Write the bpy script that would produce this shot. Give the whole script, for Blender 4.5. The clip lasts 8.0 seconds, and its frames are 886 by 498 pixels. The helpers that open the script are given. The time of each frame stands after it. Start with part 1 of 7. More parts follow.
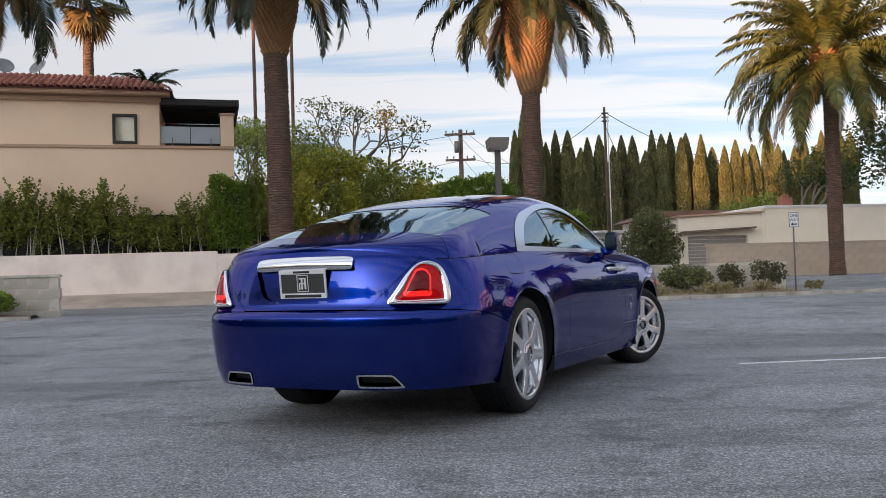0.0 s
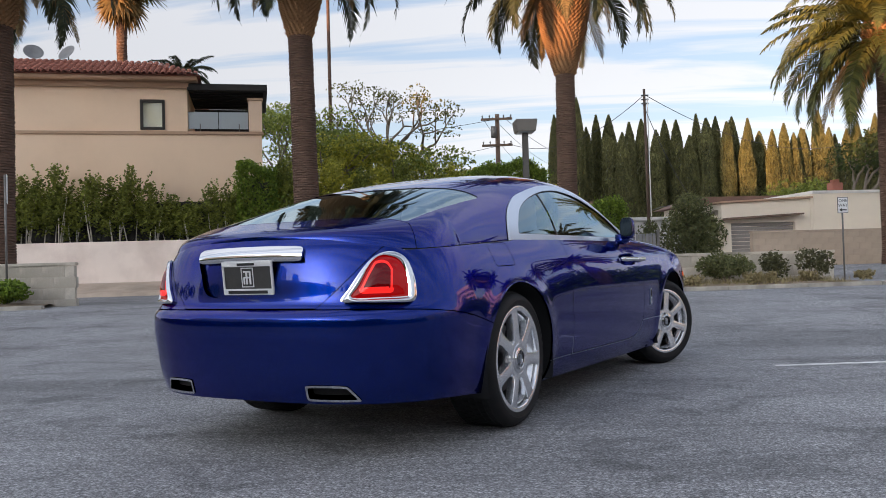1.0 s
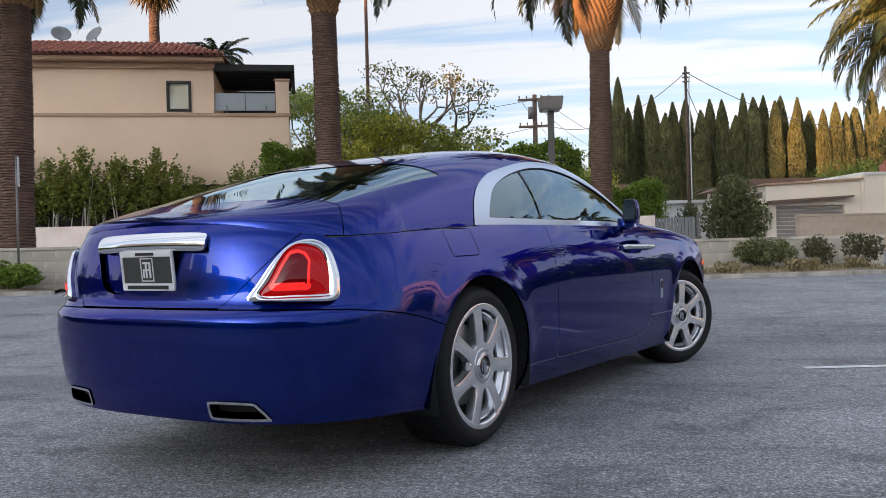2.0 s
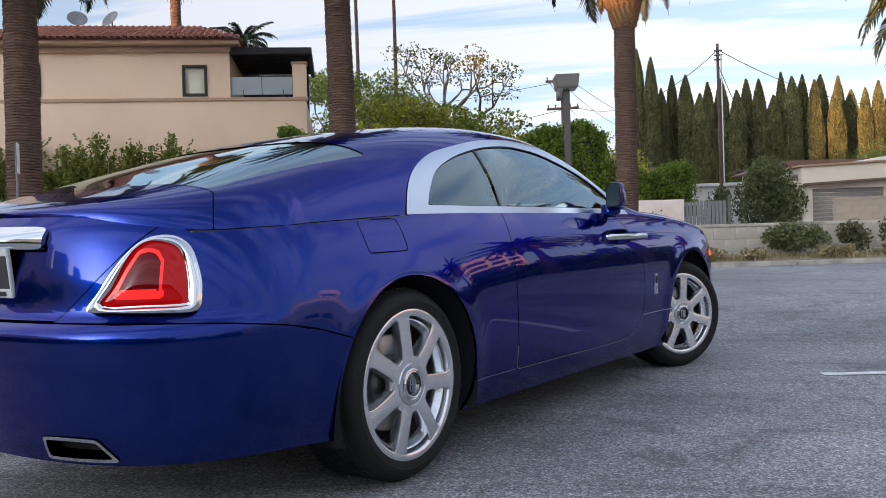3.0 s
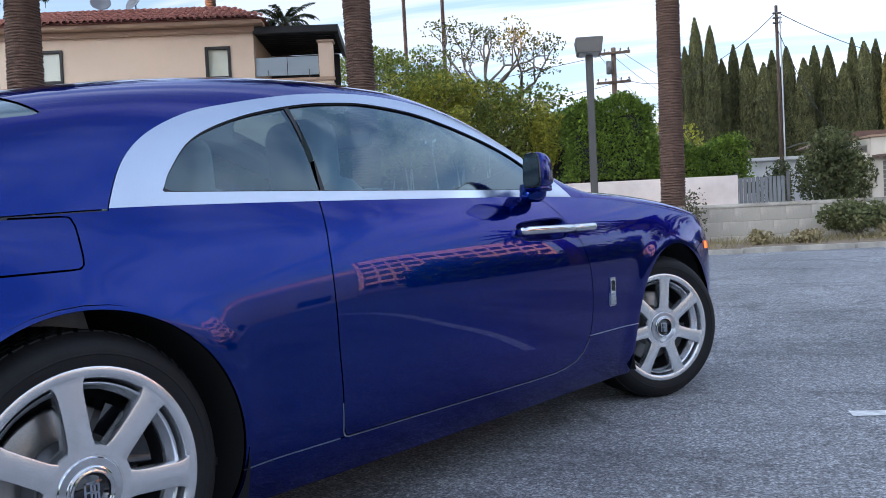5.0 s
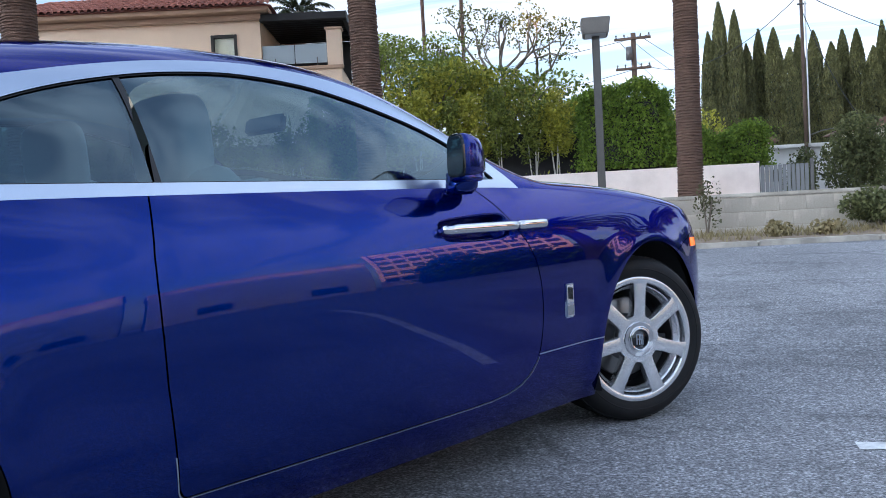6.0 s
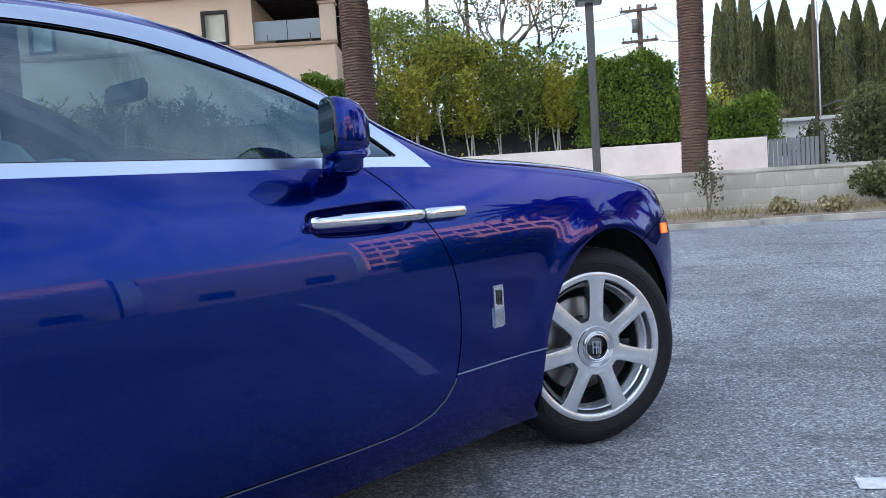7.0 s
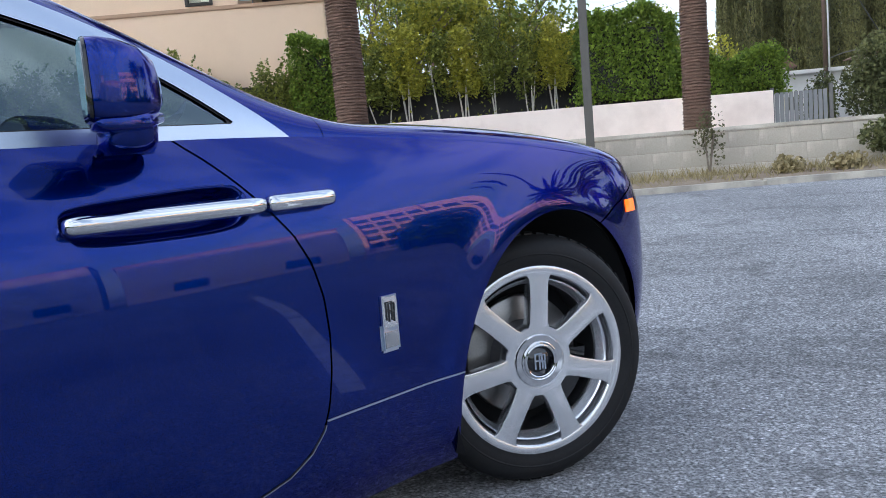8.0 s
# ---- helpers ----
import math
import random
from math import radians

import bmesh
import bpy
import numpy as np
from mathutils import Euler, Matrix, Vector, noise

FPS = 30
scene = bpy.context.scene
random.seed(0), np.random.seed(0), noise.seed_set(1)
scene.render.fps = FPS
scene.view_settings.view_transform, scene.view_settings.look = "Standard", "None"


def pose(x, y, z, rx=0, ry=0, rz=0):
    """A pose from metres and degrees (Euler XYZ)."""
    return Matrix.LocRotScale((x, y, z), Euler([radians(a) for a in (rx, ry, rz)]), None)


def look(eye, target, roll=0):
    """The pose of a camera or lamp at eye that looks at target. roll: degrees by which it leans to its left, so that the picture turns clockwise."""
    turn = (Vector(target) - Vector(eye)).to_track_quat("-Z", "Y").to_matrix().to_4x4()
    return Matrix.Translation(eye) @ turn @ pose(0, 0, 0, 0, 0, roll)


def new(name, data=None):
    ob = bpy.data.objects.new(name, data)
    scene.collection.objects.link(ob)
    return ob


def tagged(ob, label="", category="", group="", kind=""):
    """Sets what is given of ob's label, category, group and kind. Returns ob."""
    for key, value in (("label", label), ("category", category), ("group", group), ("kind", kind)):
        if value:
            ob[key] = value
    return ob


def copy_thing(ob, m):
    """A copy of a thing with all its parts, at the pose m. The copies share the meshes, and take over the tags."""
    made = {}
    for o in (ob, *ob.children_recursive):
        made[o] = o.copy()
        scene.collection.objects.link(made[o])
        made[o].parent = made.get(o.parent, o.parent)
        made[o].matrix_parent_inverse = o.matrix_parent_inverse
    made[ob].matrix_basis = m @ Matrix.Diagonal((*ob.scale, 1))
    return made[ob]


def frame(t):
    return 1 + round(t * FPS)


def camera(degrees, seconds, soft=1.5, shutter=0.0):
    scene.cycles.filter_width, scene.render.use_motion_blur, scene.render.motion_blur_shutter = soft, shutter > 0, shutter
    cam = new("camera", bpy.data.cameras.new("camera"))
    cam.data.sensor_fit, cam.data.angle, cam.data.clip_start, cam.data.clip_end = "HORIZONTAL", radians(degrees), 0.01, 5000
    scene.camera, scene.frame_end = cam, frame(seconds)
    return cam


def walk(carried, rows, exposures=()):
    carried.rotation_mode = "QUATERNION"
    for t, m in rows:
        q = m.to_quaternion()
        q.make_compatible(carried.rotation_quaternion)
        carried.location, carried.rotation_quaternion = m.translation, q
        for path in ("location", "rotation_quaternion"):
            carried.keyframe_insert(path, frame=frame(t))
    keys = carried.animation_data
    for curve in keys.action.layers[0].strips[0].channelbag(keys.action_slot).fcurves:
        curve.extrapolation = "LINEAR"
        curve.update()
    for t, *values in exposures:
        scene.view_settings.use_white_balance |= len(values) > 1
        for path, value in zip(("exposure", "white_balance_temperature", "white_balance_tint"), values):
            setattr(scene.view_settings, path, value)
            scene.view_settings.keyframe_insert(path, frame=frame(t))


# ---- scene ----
cam = camera(54.5, 8.0, 0.8)
EXPOSURES = ((0.0, 1.26, 6400, 10), (1.5, 1.34, 6300, 10), (3.5, 1.55, 5950, 9), (4.5, 1.66, 5600, 9), (6.5, 1.88, 5450, 7), (8.0, 2.00, 5850, 7))
SKY_STRENGTH, SKY_TINT = 0.135, (0.56, 0.60, 0.66, 1)
CLOUD, CLOUD_GLOW = (0.64, 0.64, 0.645, 1), (1.45, 1.49, 1.64)
PATH = [
    (0, (0.114, -0.421, 0.874), (0.066, 1.578, 0.941), -1.7),
    (0.5, (0.283, -0.046, 0.888), (0.187, 1.951, 0.942), -1.7),
    (1, (0.463, 0.341, 0.894), (0.313, 2.335, 0.934), -1.6),
    (1.5, (0.655, 0.736, 0.901), (0.45, 2.726, 0.924), -1.5),
    (3, (1.202, 1.868, 0.94), (0.864, 3.839, 0.911), -1.7),
    (3.5, (1.367, 2.262, 0.947), (0.99, 4.226, 0.908), -2.0),
    (4, (1.528, 2.655, 0.948), (1.11, 4.61, 0.9), -2.3),
    (4.5, (1.674, 3.04, 0.956), (1.221, 4.987, 0.898), -2.5),
    (6, (2.029, 4.092, 0.966), (1.484, 6.014, 0.881), -3.0),
    (6.5, (2.112, 4.452, 0.966), (1.554, 6.369, 0.859), -3.1),
    (7, (2.191, 4.799, 0.968), (1.619, 6.711, 0.834), -3.6),
    (7.5, (2.253, 5.175, 0.968), (1.671, 7.081, 0.797), -4.2),
    (8, (2.295, 5.549, 0.981), (1.703, 7.446, 0.759), -4.7),
]
walk(cam, [(t, look(eye, target, roll)) for t, eye, target, roll in PATH], EXPOSURES)

# ---- light ----
SUN_ELEV, SUN_AZ = 5.0, 222.0      # degrees; azimuth from +y towards +x of where the sun stands
world = bpy.data.worlds.new("world")
scene.world = world
world.use_nodes = True


def build_sky():
    nt = world.node_tree
    nt.nodes.clear()
    n = nt.nodes.new
    out, bg = n("ShaderNodeOutputWorld"), n("ShaderNodeBackground")
    sky = n("ShaderNodeTexSky")
    sky.sky_type, sky.sun_disc = 'NISHITA', False
    sky.sun_elevation, sky.sun_rotation = radians(14), radians(SUN_AZ)
    sky.air_density, sky.dust_density, sky.ozone_density = 1.0, 2.2, 1.5
    coord, sep = n("ShaderNodeTexCoord"), n("ShaderNodeSeparateXYZ")
    nt.links.new(coord.outputs["Generated"], sep.inputs[0])
    # clouds lie on a high flat layer: direction divided by its height
    add = n("ShaderNodeMath"); add.operation = 'ADD'; add.inputs[1].default_value = 0.12
    nt.links.new(sep.outputs[2], add.inputs[0])
    mx = n("ShaderNodeMath"); mx.operation = 'MAXIMUM'; mx.inputs[1].default_value = 0.05
    nt.links.new(add.outputs[0], mx.inputs[0])
    div = n("ShaderNodeVectorMath"); div.operation = 'DIVIDE'
    comb = n("ShaderNodeCombineXYZ")
    for k in range(3):
        nt.links.new(mx.outputs[0], comb.inputs[k])
    nt.links.new(coord.outputs["Generated"], div.inputs[0])
    nt.links.new(comb.outputs[0], div.inputs[1])
    mp = n("ShaderNodeMapping")
    mp.inputs["Rotation"].default_value = (0, 0, radians(38))
    mp.inputs["Scale"].default_value = (0.34, 2.0, 0.0)
    nt.links.new(div.outputs[0], mp.inputs[0])
    big = n("ShaderNodeTexNoise")
    big.inputs["Scale"].default_value, big.inputs["Detail"].default_value = 1.7, 10
    big.inputs["Roughness"].default_value, big.inputs["Distortion"].default_value = 0.55, 0.55
    nt.links.new(mp.outputs[0], big.inputs["Vector"])
    ramp = n("ShaderNodeValToRGB")
    ramp.color_ramp.elements[0].position, ramp.color_ramp.elements[1].position = 0.43, 0.58
    nt.links.new(big.outputs["Fac"], ramp.inputs[0])
    low = n("ShaderNodeMapRange")          # haze near the horizon
    low.inputs["From Min"].default_value, low.inputs["From Max"].default_value = 0.0, 0.6
    low.inputs["To Min"].default_value, low.inputs["To Max"].default_value = 0.52, 0.22
    nt.links.new(sep.outputs[2], low.inputs["Value"])
    amt = n("ShaderNodeMath"); amt.operation = 'MULTIPLY_ADD'; amt.use_clamp = True
    amt.inputs[1].default_value = 0.75
    nt.links.new(ramp.outputs[0], amt.inputs[0])
    nt.links.new(low.outputs[0], amt.inputs[2])
    tint = n("ShaderNodeMix"); tint.data_type = 'RGBA'; tint.blend_type = 'MULTIPLY'
    tint.inputs["Factor"].default_value = 1.0
    tint.inputs["B"].default_value = SKY_TINT
    nt.links.new(sky.outputs[0], tint.inputs["A"])
    mix = n("ShaderNodeMix"); mix.data_type = 'RGBA'
    nt.links.new(amt.outputs[0], mix.inputs["Factor"])
    nt.links.new(tint.outputs["Result"], mix.inputs["A"])
    bw = n("ShaderNodeRGBToBW")
    nt.links.new(sky.outputs[0], bw.inputs[0])
    cl = n("ShaderNodeMix"); cl.data_type = 'RGBA'; cl.blend_type = 'MULTIPLY'
    cl.inputs["Factor"].default_value = 1.0
    cl.inputs["B"].default_value = CLOUD
    nt.links.new(bw.outputs[0], cl.inputs["A"])
    veil = n("ShaderNodeMix"); veil.data_type = 'RGBA'; veil.blend_type = 'ADD'     # light scattered inside the cloud layer
    veil.inputs["Factor"].default_value = 1.0
    rise = n("ShaderNodeMapRange")         # a clouded sky is dimmest at the horizon and brightest overhead
    rise.interpolation_type = 'SMOOTHSTEP'
    rise.inputs["From Min"].default_value, rise.inputs["From Max"].default_value = 0.10, 0.75
    rise.inputs["To Min"].default_value, rise.inputs["To Max"].default_value = 0.40, 1.8
    nt.links.new(sep.outputs[2], rise.inputs["Value"])
    glow = n("ShaderNodeVectorMath"); glow.operation = 'SCALE'
    glow.inputs[0].default_value = CLOUD_GLOW
    nt.links.new(rise.outputs[0], glow.inputs["Scale"])
    nt.links.new(glow.outputs[0], veil.inputs["B"])
    nt.links.new(cl.outputs["Result"], veil.inputs["A"])
    nt.links.new(veil.outputs["Result"], mix.inputs["B"])
    nt.links.new(mix.outputs["Result"], bg.inputs[0])
    bg.inputs[1].default_value = SKY_STRENGTH
    nt.links.new(bg.outputs[0], out.inputs[0])


build_sky()
sun = new("sun", bpy.data.lights.new("sun", 'SUN'))
sun.data.energy, sun.data.angle, sun.data.color = 5.0, radians(0.6), (1.0, 0.52, 0.24)
az, el = radians(SUN_AZ), radians(SUN_ELEV)
sun.matrix_world = look((0, 0, 60), (-math.sin(az) * math.cos(el) * 10, -math.cos(az) * math.cos(el) * 10, 60 - 10 * math.sin(el)))


# ---- materials ----
def mat(name, color, rough=0.6, metal=0.0, var=0.12, scale=6.0, fine=60.0, bump=0.15, dist=0.01, coat=0.0, coord="Object",
        stain=None, stain_amt=0.0, stain_scale=1.3, rand=0.0, spec=0.5):
    """A surface with variation at two scales, optional stains, and fine relief."""
    m = bpy.data.materials.new(name)
    m.use_nodes = True
    nt = m.node_tree
    n, b = nt.nodes.new, nt.nodes["Principled BSDF"]
    b.inputs["Roughness"].default_value, b.inputs["Metallic"].default_value = rough, metal
    b.inputs["Coat Weight"].default_value, b.inputs["Coat Roughness"].default_value = coat, 0.02
    b.inputs["Specular IOR Level"].default_value = spec
    tc = n("ShaderNodeTexCoord")
    n1, n2 = n("ShaderNodeTexNoise"), n("ShaderNodeTexNoise")
    for q, s in ((n1, scale), (n2, fine)):
        q.inputs["Scale"].default_value, q.inputs["Detail"].default_value = s, 5
        nt.links.new(tc.outputs[coord], q.inputs["Vector"])
    addn = n("ShaderNodeMath"); addn.operation = 'ADD'
    nt.links.new(n1.outputs["Fac"], addn.inputs[0])
    nt.links.new(n2.outputs["Fac"], addn.inputs[1])
    last = addn.outputs[0]
    if rand:
        oi = n("ShaderNodeObjectInfo"); ma = n("ShaderNodeMath"); ma.operation = 'MULTIPLY_ADD'
        ma.inputs[1].default_value = rand
        nt.links.new(oi.outputs["Random"], ma.inputs[0]); nt.links.new(last, ma.inputs[2])
        last = ma.outputs[0]
    mr = n("ShaderNodeMapRange")
    mr.inputs["From Min"].default_value, mr.inputs["From Max"].default_value = 0.6, 1.4 + rand
    mr.inputs["To Min"].default_value, mr.inputs["To Max"].default_value = 1 - var, 1 + var
    nt.links.new(last, mr.inputs["Value"])
    mul = n("ShaderNodeMix"); mul.data_type, mul.blend_type = 'RGBA', 'MULTIPLY'
    mul.inputs["Factor"].default_value = 1.0
    mul.inputs["A"].default_value = (*color, 1)
    nt.links.new(mr.outputs[0], mul.inputs["B"])
    col = mul.outputs["Result"]
    if stain:
        n3 = n("ShaderNodeTexNoise")
        n3.inputs["Scale"].default_value, n3.inputs["Detail"].default_value = stain_scale, 7
        n3.inputs["Roughness"].default_value = 0.62
        nt.links.new(tc.outputs[coord], n3.inputs["Vector"])
        sr = n("ShaderNodeMapRange")
        sr.inputs["From Min"].default_value, sr.inputs["From Max"].default_value = 0.45, 0.68
        sr.inputs["To Max"].default_value = stain_amt
        nt.links.new(n3.outputs["Fac"], sr.inputs["Value"])
        sm = n("ShaderNodeMix"); sm.data_type = 'RGBA'
        nt.links.new(sr.outputs[0], sm.inputs["Factor"])
        nt.links.new(col, sm.inputs["A"])
        sm.inputs["B"].default_value = (*stain, 1)
        col = sm.outputs["Result"]
    nt.links.new(col, b.inputs["Base Color"])
    if bump:
        bp = n("ShaderNodeBump")
        bp.inputs["Strength"].default_value, bp.inputs["Distance"].default_value = bump, dist
        nt.links.new(n2.outputs["Fac"], bp.inputs["Height"])
        nt.links.new(bp.outputs[0], b.inputs["Normal"])
    return m


def leaf_mat(name, dark, light, trans=0.25, rough=0.5):
    """Leaves: each one its own shade between two greens, letting some light through."""
    m = bpy.data.materials.new(name)
    m.use_nodes = True
    nt = m.node_tree
    n, b = nt.nodes.new, nt.nodes["Principled BSDF"]
    geo, tc, no = n("ShaderNodeNewGeometry"), n("ShaderNodeTexCoord"), n("ShaderNodeTexNoise")
    no.inputs["Scale"].default_value, no.inputs["Detail"].default_value = 0.9, 3
    nt.links.new(tc.outputs["Object"], no.inputs["Vector"])
    a = n("ShaderNodeMath"); a.operation = 'MULTIPLY_ADD'
    a.inputs[1].default_value = 0.6
    nt.links.new(geo.outputs["Random Per Island"], a.inputs[0])
    s = n("ShaderNodeMath"); s.operation = 'SUBTRACT'; s.inputs[1].default_value = 0.28
    nt.links.new(no.outputs["Fac"], s.inputs[0])
    nt.links.new(s.outputs[0], a.inputs[2])
    mix = n("ShaderNodeMix"); mix.data_type = 'RGBA'
    mix.inputs["A"].default_value, mix.inputs["B"].default_value = (*dark, 1), (*light, 1)
    a.use_clamp = True
    nt.links.new(a.outputs[0], mix.inputs["Factor"])
    nt.links.new(mix.outputs["Result"], b.inputs["Base Color"])
    b.inputs["Roughness"].default_value = rough
    b.inputs["Specular IOR Level"].default_value = 0.22
    tr, ms = n("ShaderNodeBsdfTranslucent"), n("ShaderNodeMixShader")
    nt.links.new(mix.outputs["Result"], tr.inputs["Color"])
    ms.inputs[0].default_value = trans
    out = nt.nodes["Material Output"]
    nt.links.new(b.outputs[0], ms.inputs[1]); nt.links.new(tr.outputs[0], ms.inputs[2])
    nt.links.new(ms.outputs[0], out.inputs[0])
    return m


def plain(name, color, rough=0.4, metal=0.0, coat=0.0, emit=None, strength=0.0):
    m = bpy.data.materials.new(name)
    m.use_nodes = True
    b = m.node_tree.nodes["Principled BSDF"]
    b.inputs["Base Color"].default_value = (*color, 1)
    b.inputs["Roughness"].default_value, b.inputs["Metallic"].default_value = rough, metal
    b.inputs["Coat Weight"].default_value, b.inputs["Coat Roughness"].default_value = coat, 0.03
    if emit:
        b.inputs["Emission Color"].default_value = (*emit, 1)
        b.inputs["Emission Strength"].default_value = strength
    return m


def glass_mat(name, tint, f0=0.05, power=5.0, sheen=(1.0, 1.0, 1.0)):
    """Thin pane: see-through with a tint, more mirror-like towards a glancing view."""
    m = bpy.data.materials.new(name)
    m.use_nodes = True
    nt = m.node_tree
    nt.nodes.clear()
    n = nt.nodes.new
    out, t, g, ms, lw = n("ShaderNodeOutputMaterial"), n("ShaderNodeBsdfTransparent"), n("ShaderNodeBsdfGlossy"), n("ShaderNodeMixShader"), n("ShaderNodeLayerWeight")
    t.inputs[0].default_value = (*tint, 1)
    g.inputs["Roughness"].default_value = 0.0
    g.inputs["Color"].default_value = (*sheen, 1)
    lw.inputs["Blend"].default_value = 0.5
    pw = n("ShaderNodeMath"); pw.operation = 'POWER'; pw.inputs[1].default_value = power
    ma = n("ShaderNodeMath"); ma.operation = 'MULTIPLY_ADD'; ma.use_clamp = True
    ma.inputs[1].default_value, ma.inputs[2].default_value = 1 - f0, f0
    nt.links.new(lw.outputs["Facing"], pw.inputs[0])
    nt.links.new(pw.outputs[0], ma.inputs[0])
    nt.links.new(ma.outputs[0], ms.inputs[0])
    nt.links.new(t.outputs[0], ms.inputs[1]); nt.links.new(g.outputs[0], ms.inputs[2])
    nt.links.new(ms.outputs[0], out.inputs[0])
    return m


def paint_mat():
    m = bpy.data.materials.new("blue_paint")
    m.use_nodes = True
    nt = m.node_tree
    n, b = nt.nodes.new, nt.nodes["Principled BSDF"]
    vor, tc = n("ShaderNodeTexVoronoi"), n("ShaderNodeTexCoord")
    vor.inputs["Scale"].default_value = 900
    nt.links.new(tc.outputs["Object"], vor.inputs["Vector"])
    mix = n("ShaderNodeMix"); mix.data_type = 'RGBA'
    mix.inputs["A"].default_value, mix.inputs["B"].default_value = (0.0002, 0.0060, 0.074, 1), (0.0004, 0.026, 0.290, 1)
    nt.links.new(vor.outputs["Color"], mix.inputs["Factor"])
    nt.links.new(mix.outputs["Result"], b.inputs["Base Color"])
    b.inputs["Metallic"].default_value, b.inputs["Roughness"].default_value = 0.95, 0.22
    b.inputs["Coat Weight"].default_value, b.inputs["Coat Roughness"].default_value = 1.0, 0.0
    b.inputs["Coat IOR"].default_value = 1.37
    b.inputs["Specular Tint"].default_value = (0.01, 0.08, 0.62, 1)
    return m


PAINT = paint_mat()
CHROME = plain("chrome", (0.68, 0.69, 0.71), 0.07, 1.0)
SATIN = mat("satin_aluminium", (0.52, 0.58, 0.68), 0.30, 1.0, 0.05, 8, 300, 0.03, 0.001)
ALLOY = mat("painted_alloy", (0.80, 0.81, 0.83), 0.22, 0.88, 0.06, 20, 220, 0.03, 0.001, coat=0.4)
BARREL = mat("wheel_barrel", (0.15, 0.15, 0.155), 0.4, 0.8, 0.15, 12, 90, 0.03, 0.001)
RUBBER = mat("tyre_rubber", (0.012, 0.012, 0.013), 0.68, 0, 0.25, 9, 120, 0.25, 0.002, stain=(0.022, 0.021, 0.020), stain_amt=0.3, stain_scale=14, spec=0.28)
BLACK = plain("black_trim", (0.012, 0.012, 0.013), 0.45)
DARK = plain("underbody", (0.008, 0.008, 0.009), 0.8)
GLOSSBLACK = plain("gloss_black", (0.008, 0.008, 0.01), 0.12, 0, 0.6)
GLASS = glass_mat("tinted_side_glass", (0.22, 0.335, 0.37), 0.11, 3.2, (0.70, 0.88, 1.0))
WINDGLASS = glass_mat("windscreen_glass", (0.86, 0.92, 0.90), 0.05, 5.0)
REARGLASS = glass_mat("rear_window_glass", (0.16, 0.20, 0.21), 0.17, 3.3, (0.80, 0.95, 1.0))
MIRRORGLASS = plain("mirror_glass", (0.28, 0.30, 0.32), 0.02, 1.0)
REDLENS = plain("red_lens", (0.13, 0.001, 0.002), 0.03, 0, 0.0, (1.0, 0.002, 0.002), 0.085)
REDGLOW = plain("red_light_guide", (0.5, 0.01, 0.01), 0.2, 0, 0.0, (1.0, 0.016, 0.010), 0.38)
REDDARK = plain("dark_red_reflector", (0.06, 0.001, 0.003), 0.03, 0, 0.0, (1.0, 0.004, 0.004), 0.022)
for m_ in (REDLENS, REDDARK):
    m_.node_tree.nodes["Principled BSDF"].inputs["Specular IOR Level"].default_value = 0.3
AMBER = plain("amber_marker_lens", (0.65, 0.12, 0.01), 0.12, 0, 0.5, (1.0, 0.13, 0.012), 0.5)
LEATHER = mat("cream_leather", (0.74, 0.72, 0.67), 0.5, 0, 0.08, 5, 120, 0.15, 0.002)
HEADLINER = mat("grey_headliner", (0.62, 0.61, 0.59), 0.9, 0, 0.05, 5, 200, 0.1, 0.002)
DASH = mat("dark_dashboard", (0.03, 0.03, 0.035), 0.55, 0, 0.1, 5, 200, 0.1, 0.002)
PLATEGREY = mat("grey_plate_insert", (0.035, 0.034, 0.032), 0.4, 0, 0.2, 20, 150, 0.1, 0.001)
PLATEFRAME = mat("bright_plate_frame", (0.74, 0.74, 0.74), 0.35, 0.25, 0.05, 20, 150, 0.05, 0.001)
DISC = mat("brake_disc_steel", (0.32, 0.31, 0.30), 0.35, 0.9, 0.12, 10, 160, 0.1, 0.001)


# ---- building helpers ----
def mesh_ob(name, verts, faces, material, parent=None, smooth=False, label="", normals=None):
    me = bpy.data.meshes.new(name)
    me.from_pydata([tuple(v) for v in verts], [], [tuple(f) for f in faces])
    me.materials.append(material)
    if smooth:
        me.shade_smooth()
    if normals is not None:
        me.shade_smooth()
        me.normals_split_custom_set_from_vertices([tuple(v) for v in normals])
    ob = new(name, me)
    if parent is not None:
        ob.parent = parent
    if label:
        tagged(ob, label)
    return ob


def fast_mesh(name, verts, quads, material, parent=None):
    """Many quads from arrays."""
    verts, quads = np.asarray(verts, dtype=np.float32), np.asarray(quads, dtype=np.int32)
    me = bpy.data.meshes.new(name)
    k = quads.shape[1]
    me.vertices.add(len(verts)); me.loops.add(len(quads) * k); me.polygons.add(len(quads))
    me.vertices.foreach_set("co", verts.ravel())
    me.loops.foreach_set("vertex_index", quads.ravel())
    me.polygons.foreach_set("loop_start", np.arange(len(quads), dtype=np.int32) * k)
    me.update(calc_edges=True)
    me.materials.append(material)
    ob = new(name, me)
    if parent is not None:
        ob.parent = parent
    return ob


def part(name, bm, material, parent=None, label="", smooth=False):
    me = bpy.data.meshes.new(name)
    bm.to_mesh(me)
    bm.free()
    me.materials.append(material)
    if smooth:
        me.shade_smooth()
    ob = new(name, me)
    if parent is not None:
        ob.parent = parent
    if label:
        tagged(ob, label)
    return ob


